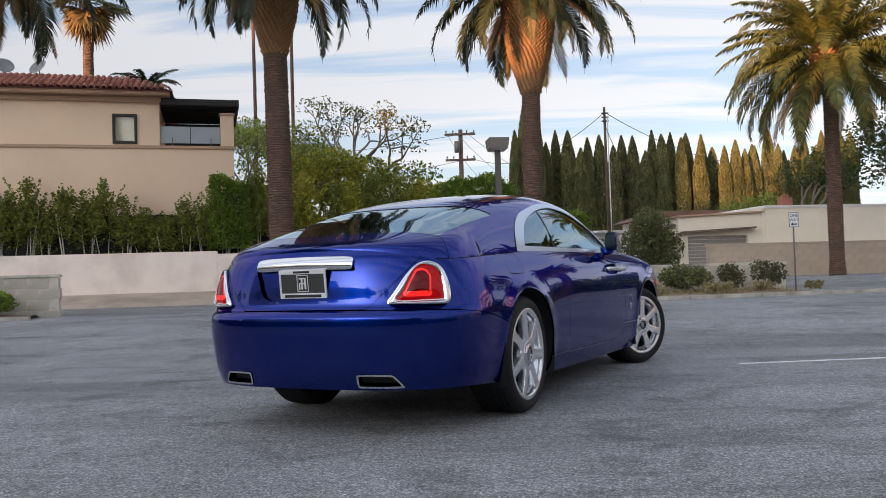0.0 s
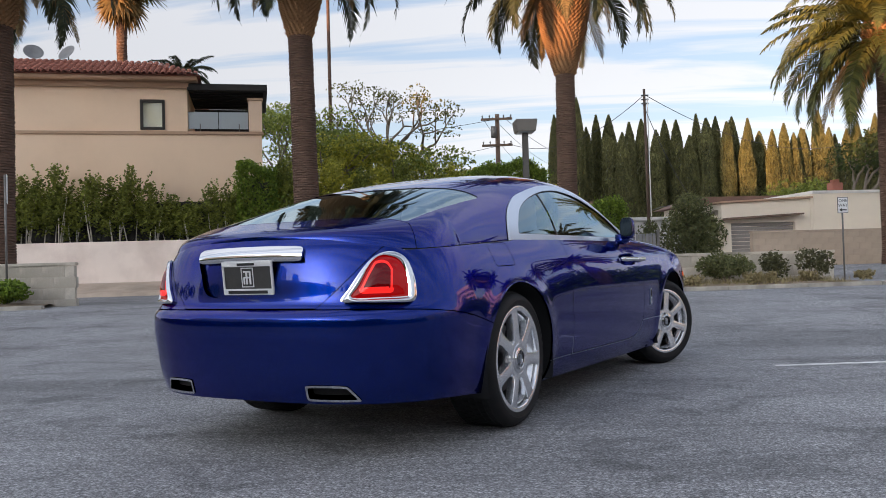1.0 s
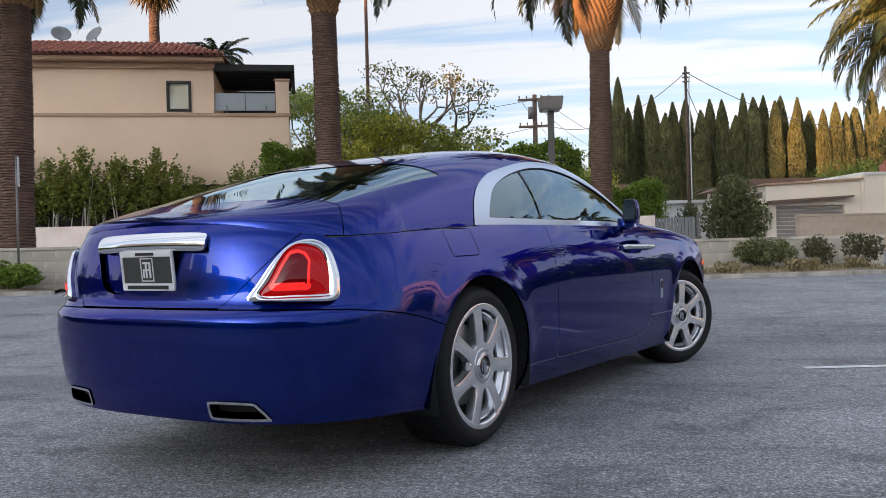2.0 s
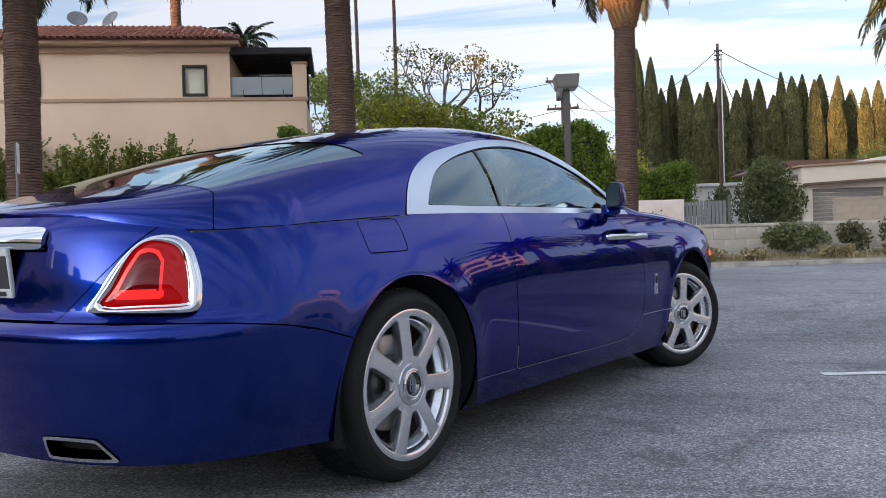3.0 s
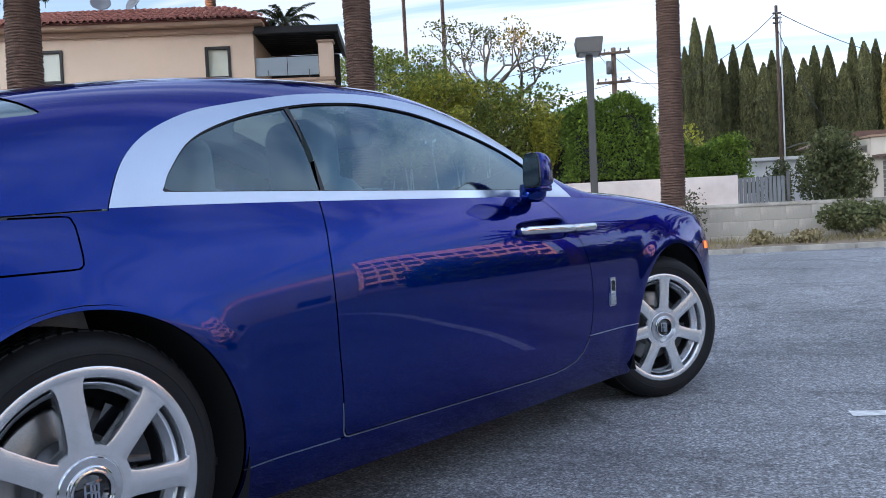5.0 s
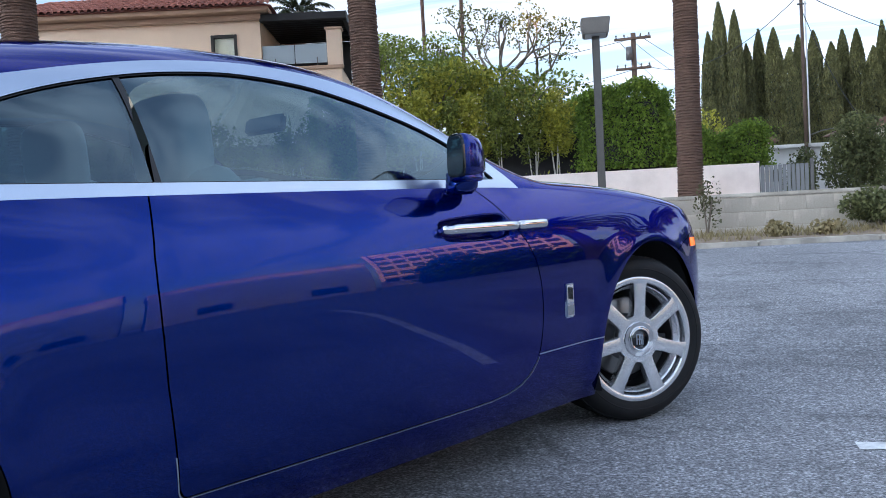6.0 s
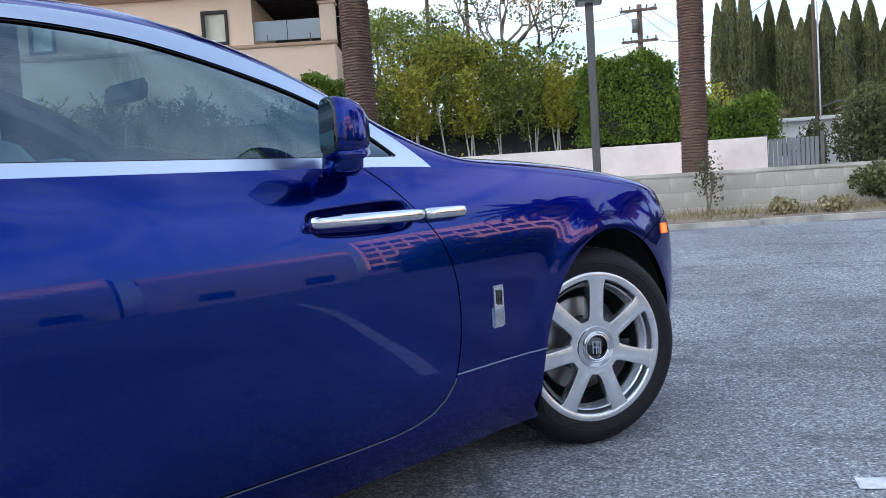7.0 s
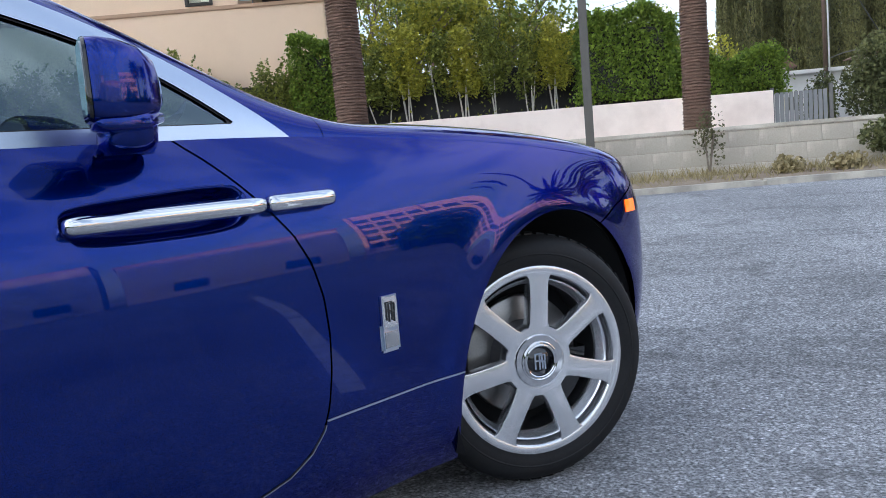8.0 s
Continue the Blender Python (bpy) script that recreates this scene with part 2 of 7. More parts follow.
def box(name, lo, hi, material, parent=None, bevel=0.01, label="", m=None):
    bm = bmesh.new()
    bmesh.ops.create_cube(bm, size=1)
    for v in bm.verts:
        v.co = Vector([(lo[k] + hi[k]) / 2 + v.co[k] * (hi[k] - lo[k]) for k in range(3)])
    if bevel:
        bmesh.ops.bevel(bm, geom=bm.edges[:], offset=bevel, segments=2, affect='EDGES', clamp_overlap=True)
    if m is not None:
        bm.transform(m)
    return part(name, bm, material, parent, label)


def prism(name, outline, y0, y1, material, parent=None, label="", bevel=0.0):
    """Outline in x, z pushed from y0 to y1."""
    bm = bmesh.new()
    a = [bm.verts.new((x, y0, z)) for x, z in outline]
    b = [bm.verts.new((x, y1, z)) for x, z in outline]
    bm.faces.new(a); bm.faces.new(b[::-1])
    for i in range(len(a)):
        j = (i + 1) % len(a)
        bm.faces.new((a[j], a[i], b[i], b[j]))
    bmesh.ops.recalc_face_normals(bm, faces=bm.faces[:])
    if bevel:
        bmesh.ops.bevel(bm, geom=bm.edges[:], offset=bevel, segments=2, affect='EDGES', clamp_overlap=True)
    return part(name, bm, material, parent, label)


def lathe(name, prof, material, parent=None, seg=48, axis="z", smooth=True, label="", close=False, at=(0, 0, 0), crisp=0):
    """A profile of (radius, height) turned round an axis."""
    vs, fs = [], []
    for i in range(seg):
        a = 2 * math.pi * i / seg
        for r, hh in prof:
            p = (r * math.cos(a), r * math.sin(a), hh) if axis == "z" else (r * math.cos(a), hh, r * math.sin(a))
            vs.append((p[0] + at[0], p[1] + at[1], p[2] + at[2]))
    k = len(prof)
    for i in range(seg):
        j = (i + 1) % seg
        for q in range(k if close else k - 1):
            q2 = (q + 1) % k
            f = (i * k + q, j * k + q, j * k + q2, i * k + q2)
            fs.append(f if axis == "z" else f[::-1])
    ob = mesh_ob(name, vs, fs, material, parent, smooth, label)
    if smooth and crisp:
        ob.data.set_sharp_from_angle(angle=radians(crisp))
    return ob


def tube(name, pts, radii, material, parent=None, seg=8, label=""):
    """A tapering tube along points."""
    bm = bmesh.new()
    rings = []
    pts = [Vector(p) for p in pts]
    for i, p in enumerate(pts):
        d = (pts[min(i + 1, len(pts) - 1)] - pts[max(i - 1, 0)]).normalized()
        u = d.orthogonal().normalized() if i == 0 else (u - d * u.dot(d)).normalized()
        w = d.cross(u)
        r = radii[i] if hasattr(radii, "__len__") else radii
        rings.append([bm.verts.new(p + (u * math.cos(2 * math.pi * k / seg) + w * math.sin(2 * math.pi * k / seg)) * r) for k in range(seg)])
    for a, b in zip(rings, rings[1:]):
        for k in range(seg):
            bm.faces.new((a[k], a[(k + 1) % seg], b[(k + 1) % seg], b[k]))
    bm.faces.new(rings[0][::-1]); bm.faces.new(rings[-1])
    return part(name, bm, material, parent, label, smooth=True)


def empty(name, m, label="", category="", group="", kind=""):
    ob = new(name)
    ob.matrix_world = m
    ob.empty_display_size = 0.2
    return tagged(ob, label, category, group, kind)


def pchip(pts):
    """A smooth curve through points that never overshoots."""
    x, y = np.array([p[0] for p in pts], float), np.array([p[1] for p in pts], float)
    hh, d = np.diff(x), np.diff(y) / np.diff(x)
    m = np.zeros_like(y)
    m[0], m[-1] = d[0], d[-1]
    for i in range(1, len(x) - 1):
        if d[i - 1] * d[i] > 0:
            w1, w2 = 2 * hh[i] + hh[i - 1], hh[i] + 2 * hh[i - 1]
            m[i] = (w1 + w2) / (w1 / d[i - 1] + w2 / d[i])

    def f(q):
        q = np.clip(np.asarray(q, float), x[0], x[-1])
        i = np.clip(np.searchsorted(x, q) - 1, 0, len(x) - 2)
        t = (q - x[i]) / hh[i]
        return ((1 + 2 * t) * (1 - t) ** 2 * y[i] + t * (1 - t) ** 2 * hh[i] * m[i]
                + t * t * (3 - 2 * t) * y[i + 1] + t * t * (t - 1) * hh[i] * m[i + 1])
    return f


def fair(pts, s):
    """The same curve with its bends eased over a length s, so that reflections run smoothly along the body."""
    f, x0, x1 = pchip(pts), pts[0][0], pts[-1][0]
    step = s / 24
    q = np.arange(x0 - 4 * s, x1 + 4 * s, step)
    lo, hi = float(f(x0 + 1e-4) - f(x0)) / 1e-4, float(f(x1) - f(x1 - 1e-4)) / 1e-4
    y = f(q) + lo * np.minimum(q - x0, 0) + hi * np.maximum(q - x1, 0)
    k = np.exp(-0.5 * (np.arange(-72, 73) / 24) ** 2)
    y = np.convolve(np.pad(y, 72, mode="edge"), k / k.sum(), mode="valid")
    return lambda z: np.interp(np.asarray(z, float), q, y)


def sstep(x):
    x = np.clip(x, 0, 1)
    return x * x * (3 - 2 * x)


def smooth_loop(pts, k=5, closed=True):
    """Catmull-Rom through points."""
    out, n = [], len(pts)
    for i in range(n if closed else n - 1):
        p = [np.array(pts[(i + j) % n] if closed else pts[min(max(i + j, 0), n - 1)], float) for j in (-1, 0, 1, 2)]
        for q in range(k):
            t = q / k
            out.append(tuple(0.5 * (2 * p[1] + (p[2] - p[0]) * t + (2 * p[0] - 5 * p[1] + 4 * p[2] - p[3]) * t * t
                                    + (3 * p[1] - p[0] - 3 * p[2] + p[3]) * t ** 3)))
    if not closed:
        out.append(tuple(pts[-1]))
    return out


def sd_poly(poly):
    """Signed distance to a polygon, inside positive."""
    P = np.array(poly, float)
    Q = np.roll(P, -1, axis=0)

    def f(x, y):
        x, y = np.asarray(x, float).ravel(), np.asarray(y, float).ravel()
        best = np.full(x.shape, 1e9)
        inside = np.zeros(x.shape, bool)
        for a, b in zip(P, Q):
            e = b - a
            L = max(e @ e, 1e-12)
            t = np.clip(((x - a[0]) * e[0] + (y - a[1]) * e[1]) / L, 0, 1)
            best = np.minimum(best, (x - a[0] - t * e[0]) ** 2 + (y - a[1] - t * e[1]) ** 2)
            c = (a[1] > y) != (b[1] > y)
            if abs(e[1]) > 1e-12:
                inside ^= c & (x < a[0] + (y - a[1]) / e[1] * e[0])
        return np.where(inside, 1, -1) * np.sqrt(best)
    return f

# ---- the car ----
# car space: x forward from the rear axle, y to the left, z up; "r" below is the distance to the right of the middle plane
CAR = Matrix.Translation((-0.3289, 5.4976, 0.0)) @ pose(0, 0, 0, 0, 0, 65.167)
car = empty("car", CAR, "glossy deep blue two-door luxury coupe with chrome trim parked on asphalt", "car")

LR, PR, LF, PF = 0.66, 2.9, 0.47, 2.7
XREAR = fair([(0.22, -1.135), (0.30, -1.168), (0.4, -1.192), (0.5, -1.205), (0.60, -1.216), (0.665, -1.214), (0.69, -1.202), (0.712, -1.174),
               (0.74, -1.160), (0.85, -1.148), (0.95, -1.132), (1.0, -1.118), (1.05, -1.09)], 0.006)
XFRONT = fair([(0.19, 3.90), (0.3, 3.97), (0.5, 4.01), (0.7, 4.00), (0.8, 3.98), (0.9, 3.93), (1.0, 3.83), (1.06, 3.77)], 0.03)
PROFILE = fair([(0.17, 0.872), (0.24, 0.915), (0.33, 0.942), (0.45, 0.960), (0.6, 0.970), (0.72, 0.972), (0.82, 0.965), (0.90, 0.949),
                 (0.96, 0.928), (1.0, 0.906), (1.03, 0.884), (1.06, 0.858)], 0.032)
ALONG = fair([(-1.3, 0.925), (-0.6, 0.962), (0.0, 0.976), (1.0, 0.985), (2.0, 1.0), (2.9, 1.0), (3.4, 1.0), (3.8, 0.985), (4.0, 0.97)], 0.16)
BOTTOM = fair([(-1.2, 0.270), (-0.8, 0.266), (-0.45, 0.245), (0.0, 0.20), (0.43, 0.195), (2.7, 0.19), (3.2, 0.19), (3.97, 0.21)], 0.08)
SHOULDER = fair([(-0.6, 0.997), (-0.2, 1.018), (0.2, 1.036), (1.0, 1.043), (2.2, 1.046), (2.6, 1.035), (3.0, 1.006), (3.4, 0.952), (3.6, 0.908), (3.8, 0.84), (3.97, 0.76)], 0.09)
REARTOP = fair([(0.0, 1.045), (0.4, 1.035), (0.75, 1.004), (1.1, 0.984), (1.571, 0.9972)], 0.06)
ROOF = fair([(-1.13, 1.047), (-1.05, 1.083), (-0.95, 1.108), (-0.7, 1.174), (-0.3, 1.290), (0.0, 1.370), (0.3, 1.432), (0.6, 1.477), (0.9, 1.508), (1.2, 1.523),
              (1.5, 1.518), (1.8, 1.465), (2.0, 1.388), (2.2, 1.275), (2.4, 1.152), (2.55, 1.092), (2.85, 1.078), (3.2, 1.050), (3.5, 1.008), (3.7, 0.962), (3.85, 0.895), (3.98, 0.79)], 0.055)
LEDGE = fair([(-1.2, 0.0), (-0.95, 0.004), (-0.5, 0.016), (0.1, 0.022), (2.0, 0.022), (2.45, 0.012), (2.7, 0.0), (4, 0.0)], 0.08)
FRONT_AXLE, ARCH_R, ARCH_F = 3.112, 0.432, 0.440
UR, UF = 0.22, 0.86


def nominal_x(u):
    th = np.clip(u / UR, 0, 1) * np.pi / 2
    ph = np.clip((1 - u) / (1 - UF), 0, 1) * np.pi / 2
    rear = -1.16 + LR * (1 - np.cos(th).clip(0) ** (2 / PR))
    front = 3.95 - LF * (1 - np.cos(ph).clip(0) ** (2 / PF))
    mid = (-1.16 + LR) + (u - UR) / (UF - UR) * (3.95 - LF + 1.16 - LR)
    return np.where(u < UR, rear, np.where(u > UF, front, mid))


def half_width(x, z):
    w = PROFILE(z) * ALONG(x)
    w = w - 0.040 * sstep((z - 0.62) / 0.42) * sstep((1.1 - x) / 1.3)
    for xw, ra in ((0.0, ARCH_R), (FRONT_AXLE + 0.048, ARCH_F)):
        d = np.hypot(x - xw, z - 0.365)
        w = w + 0.013 * np.exp(-((d - ra) / 0.075) ** 2)
    return w


def lower(u, v):
    """The body's side and ends below the shoulder: u runs from the middle of the tail round to the nose, v upwards."""
    u, v = np.asarray(u, float), np.asarray(v, float)
    xn = nominal_x(u)
    th = np.clip(u / UR, 0, 1) * np.pi / 2
    top = np.where(u < UR, REARTOP(th), SHOULDER(xn))
    z0 = BOTTOM(xn)
    z = z0 + v * (top - z0)
    xr, xf = XREAR(z), XFRONT(z)
    ph = np.clip((1 - u) / (1 - UF), 0, 1) * np.pi / 2
    xa = xr + LR * (1 - np.cos(th).clip(0) ** (2 / PR))
    xc = xf - LF * (1 - np.cos(ph).clip(0) ** (2 / PF))
    xb = xr + LR + (u - UR) / (UF - UR) * (xf - LF - xr - LR)
    x = np.where(u < UR, xa, np.where(u > UF, xc, xb))
    k = np.where(u < UR, np.sin(th).clip(0) ** (2 / PR), np.where(u > UF, np.sin(ph).clip(0) ** (2 / PF), 1.0))
    return np.stack([x, half_width(x, z) * k, z], axis=-1)


def upper(u, w):
    """Roof, pillars, bonnet and boot lid above the shoulder: w runs from the shoulder to the middle."""
    base = lower(u, np.ones_like(np.asarray(u, float)))
    x, b, zs = base[..., 0], base[..., 1], base[..., 2]
    b = np.maximum(b - LEDGE(x), 0)
    zc = np.maximum(ROOF(x), zs + 0.002)
    hh = zc - zs
    t = np.asarray(w, float)
    c0, c1, c2, c3 = (1 - t) ** 3, 3 * t * (1 - t) ** 2, 3 * t * t * (1 - t), t ** 3
    r = c0 * b + c1 * np.maximum(b - 0.265 * hh, 0.6 * b) + c2 * (0.70 * b)
    z = c0 * zs + c1 * (zs + 0.95 * hh) + (c2 + c3) * zc
    return np.stack([x + 0 * t, r, z], axis=-1)


def normals_of(S, u, v, eps=2e-4):
    u0, u1 = np.clip(u - eps, 0, 1), np.clip(u + eps, 0, 1)
    v0, v1 = np.clip(v - eps * 4, 0, 1), np.clip(v + eps * 4, 0, 1)
    n = np.cross(S(u, v1) - S(u, v0), S(u1, v) - S(u0, v))
    n = n / np.maximum(np.linalg.norm(n, axis=-1, keepdims=True), 1e-12)
    return n


FULL_U = np.unique(np.concatenate([np.linspace(0, UR, 50) ** 1.0, np.linspace(UR, UF, 150), np.linspace(UF, 1, 26)]))
LOW_V, UP_V = np.linspace(0, 1, 46), np.linspace(0, 1, 44)


def panel(name, S, V, regions, material, sides=("right", "left"), off=0.0, ret=0.010, parent=None, label="", U=None, flip=False):
    """A piece of a body surface where every region function is positive, with its edges turned inwards."""
    U = FULL_U if U is None else U
    uu, vv = np.meshgrid(U, V, indexing="ij")
    P = S(uu.ravel(), vv.ravel())
    G = np.stack([np.asarray(g(P[:, 0], P[:, 1], P[:, 2])).reshape(uu.shape) for g in regions], axis=-1)
    ok = (G > 0).all(-1)
    cell_all = ok[:-1, :-1] & ok[1:, :-1] & ok[1:, 1:] & ok[:-1, 1:]
    dead = (G[:-1, :-1] <= 0) & (G[1:, :-1] <= 0) & (G[1:, 1:] <= 0) & (G[:-1, 1:] <= 0)
    live = ~dead.any(-1)
    keys, uvs, faces = {}, [], []

    def vid(u, v):
        k = (round(float(u), 7), round(float(v), 7))
        if k not in keys:
            keys[k] = len(uvs)
            uvs.append((float(u), float(v)))
        return keys[k]
    for i, j in zip(*np.nonzero(live)):
        quad = ((i, j), (i + 1, j), (i + 1, j + 1), (i, j + 1))
        if cell_all[i, j]:
            faces.append([vid(U[a], V[b]) for a, b in quad])
            continue
        poly = [(U[a], V[b], G[a, b]) for a, b in quad]
        for k in range(len(regions)):
            out = []
            for q in range(len(poly)):
                p0, p1 = poly[q], poly[(q + 1) % len(poly)]
                if p0[2][k] > 0:
                    out.append(p0)
                if (p0[2][k] > 0) != (p1[2][k] > 0):
                    t = p0[2][k] / (p0[2][k] - p1[2][k])
                    out.append((p0[0] + t * (p1[0] - p0[0]), p0[1] + t * (p1[1] - p0[1]), p0[2] + t * (p1[2] - p0[2])))
            poly = out
            if len(poly) < 3:
                break
        if len(poly) >= 3:
            f = [vid(a, b) for a, b, _ in poly]
            f = [a for q, a in enumerate(f) if a != f[q - 1]]
            if len(f) >= 3:
                faces.append(f)
    if not faces:
        return None
    uv = np.array(uvs)
    pos, nor = S(uv[:, 0], uv[:, 1]), normals_of(S, uv[:, 0], uv[:, 1])
    pos = pos + nor * off
    if ret:
        count = {}
        for f in faces:
            for q in range(len(f)):
                e = (f[q], f[(q + 1) % len(f)])
                count[tuple(sorted(e))] = count.get(tuple(sorted(e)), 0) + 1
        vs, ns, extra = list(pos), list(nor), []
        for f in list(faces):
            for q in range(len(f)):
                a, b = f[q], f[(q + 1) % len(f)]
                if count[tuple(sorted((a, b)))] != 1 or (pos[a][1] < 0.004 and pos[b][1] < 0.004):
                    continue
                n = np.cross(pos[b] - pos[a], nor[a])
                n = n / max(np.linalg.norm(n), 1e-9)
                k = len(vs)
                vs += [pos[a], pos[b], pos[b] - nor[b] * ret, pos[a] - nor[a] * ret]
                ns += [n] * 4
                extra.append([k + 1, k, k + 3, k + 2])
        faces = faces + extra
        pos, nor = np.array(vs), np.array(ns)
    both = [("right", -1.0), ("left", 1.0)]
    verts, norms, fs = [], [], []
    for side, sg in both:
        if side not in sides:
            continue
        m = np.array([1, sg, 1.0])
        k = sum(len(q) for q in verts)
        verts.append(pos * m)
        norms.append(nor * m)
        fs += [[a + k for a in (f if sg < 0 else f[::-1])] for f in faces]
    verts, norms = np.concatenate(verts), np.concatenate(norms)
    # faces are wound so that they look outwards on the right side
    f0 = fs[0]
    c = np.cross(verts[f0[1]] - verts[f0[0]], verts[f0[2]] - verts[f0[1]])
    if c @ norms[f0[0]] < 0:
        fs = [f[::-1] for f in fs]
    return mesh_ob(name, verts, fs, material, parent or car, True, label, norms)


def both_sides(name, *a, **k):
    lab = k.pop("label", "")
    return [panel(name, *a, sides=(side,), label=lab, **k) for side in ("right", "left")]


# outlines on the car's side, in x and z
DOOR = sd_poly([(0.845, 1.10), (0.828, 1.045), (0.816, 1.01), (0.804, 0.97), (0.789, 0.90), (0.783, 0.83), (0.782, 0.74), (0.787, 0.60), (0.802, 0.46), (0.816, 0.318), (1.902, 0.312), (2.022, 0.314), (2.112, 0.322), (2.187, 0.341),
                (2.242, 0.374), (2.277, 0.415), (2.294, 0.465), (2.304, 0.54), (2.306, 0.62), (2.298, 0.70), (2.277, 0.775), (2.242, 0.84), (2.192, 0.90), (2.147, 0.95), (2.097, 1.00), (2.052, 1.04), (2.002, 1.10)])
GAP = 0.0024
ARCHES = [lambda x, r, z: np.hypot(x, z - 0.365) - ARCH_R, lambda x, r, z: np.hypot(x - FRONT_AXLE - 0.048, z - 0.355) - ARCH_F]
BUMPER_LINE = pchip([(-1.3, 0.712), (-0.94, 0.700), (-0.75, 0.682), (-0.577, 0.655), (-0.346, 0.588), (-0.2, 0.53)])
LAMP = sd_poly(smooth_loop([(-0.572, 0.741), (-0.45, 0.733), (-0.25, 0.729), (-0.115, 0.735), (-0.094, 0.80), (-0.105, 0.86), (-0.138, 0.925), (-0.20, 0.959), (-0.28, 0.963), (-0.36, 0.940), (-0.44, 0.882), (-0.52, 0.800)], 4))
EXHAUST = sd_poly(smooth_loop([(0.362, 0.342), (0.372, 0.354), (0.46, 0.356), (0.55, 0.353), (0.568, 0.344), (0.603, 0.295), (0.592, 0.286), (0.48, 0.285), (0.375, 0.287), (0.362, 0.297)], 3))
LID = pchip([(0.70, 0.40), (0.74, 0.445), (0.80, 0.51), (0.88, 0.585), (0.95, 0.640), (1.06, 0.72)])     # half-width of the boot lid by height
RECESS = sd_poly(smooth_loop([(0.335, 0.955), (0.315, 0.885), (0.285, 0.805), (0.235, 0.772), (0.10, 0.762), (-0.10, 0.762), (-0.235, 0.772), (-0.285, 0.805), (-0.315, 0.885), (-0.335, 0.955), (-0.2, 0.962), (0.2, 0.962)], 4))
FUEL = sd_poly([(-0.198, 1.004), (-0.188, 1.012), (0.030, 1.016), (0.040, 1.006), (0.032, 0.902), (0.020, 0.890), (-0.190, 0.886), (-0.202, 0.897)])
HANDLE = sd_poly(smooth_loop([(1.775, 0.911), (1.785, 0.934), (1.827, 0.944), (1.949, 0.952), (2.079, 0.956), (2.140, 0.948), (2.155, 0.916), (2.141, 0.880), (2.087, 0.864), (1.949, 0.862), (1.827, 0.868), (1.785, 0.884)], 4))


def in_lid(x, r, z):
    return np.where(x < -0.45, LID(z) - r, -1.0)


def under_joint(x, r, z):
    """Leaves a narrow open joint under the boot lid and beside the bonnet, and a slit for the crease's shadow line
    under the rear pillar.
    """
    return SHOULDER(x) - z - np.where((x > 2.36) & (x < 3.55), 0.0045, np.where((x > -0.9) & (x < 0.15), 0.0070, -1.0))


both_sides("rear_quarter_panel", lower, LOW_V, [under_joint,
    lambda x, r, z: z - np.where(x < 0.1, BUMPER_LINE(x), 0.0) - GAP, lambda x, r, z: np.where((x > 0.3), z - 0.317, 1) - GAP, ARCHES[0],
    lambda x, r, z: np.where(x < 1.5, -DOOR(x, z), -1.0) - GAP, lambda x, r, z: 0.9 - x,
    lambda x, r, z: -in_lid(x, r, z) - GAP, lambda x, r, z: -np.where(x < -0.5, LAMP(x + r, z), -1) - 0.001, lambda x, r, z: -FUEL(x, z) - GAP], PAINT)
both_sides("fuel_flap", lower, LOW_V, [lambda x, r, z: FUEL(x, z) - GAP], PAINT, U=np.linspace(0.235, 0.34, 70))
both_sides("door_skin", lower, LOW_V, [lambda x, r, z: DOOR(x, z) - GAP, lambda x, r, z: -HANDLE(x, z)], PAINT, label="blue door skin", ret=0.012)
for o in both_sides("handle_recess", lower, np.linspace(0.7, 1, 120), [lambda x, r, z: HANDLE(x, z) + 0.004], PAINT, off=-0.001, ret=0.0, U=np.linspace(0.56, 0.76, 140)):
    me = o.data                             # a hollow cup behind the grip
    for v in me.vertices:
        v.co.y -= math.copysign(0.042, v.co.y) * float(sstep(HANDLE(v.co.x, v.co.z)[0] / 0.034))
    if "custom_normal" in me.attributes:
        me.attributes.remove(me.attributes["custom_normal"])
both_sides("front_fender", lower, LOW_V, [under_joint,
    lambda x, r, z: np.where(x > 1.5, -DOOR(x, z), -1.0) - GAP, lambda x, r, z: np.where(x < 3.1, z - 0.434, 1) - 0.0015, ARCHES[1],
    lambda x, r, z: np.where(x > 3.2, z - 0.75 - 0.36 * (x - 3.43), 1) - GAP], PAINT)
both_sides("sill", lower, LOW_V, [
    lambda x, r, z: -DOOR(x, z) - GAP, lambda x, r, z: np.where(x > 2.0, 0.434, 0.317) - z - 0.0015, ARCHES[0], ARCHES[1],
    lambda x, r, z: x - 0.2, lambda x, r, z: 3.0 - x], PAINT)
panel("rear_bumper", lower, LOW_V, [lambda x, r, z: BUMPER_LINE(x) - z - GAP, ARCHES[0], lambda x, r, z: -x, lambda x, r, z: -np.where(x < -0.8, EXHAUST(r, z), -1)], PAINT, label="blue rear bumper", ret=0.03)
panel("front_bumper", lower, LOW_V, [lambda x, r, z: 0.75 + 0.36 * (x - 3.43) - z - GAP, ARCHES[1], lambda x, r, z: x - 3.2], PAINT)
boot = panel("boot_lid_face", lower, LOW_V, [lambda x, r, z: in_lid(x, r, z) - GAP, lambda x, r, z: z - 0.712 - GAP, lambda x, r, z: -0.4 - x,
                                           lambda x, r, z: -RECESS(r, z)], PAINT, ret=0.022)
panel("plate_recess", lower, LOW_V, [lambda x, r, z: np.where(x < -0.9, RECESS(r, z), -1) + 0.006], PAINT, off=-0.020, ret=0.0, U=np.linspace(0, UR, 70))

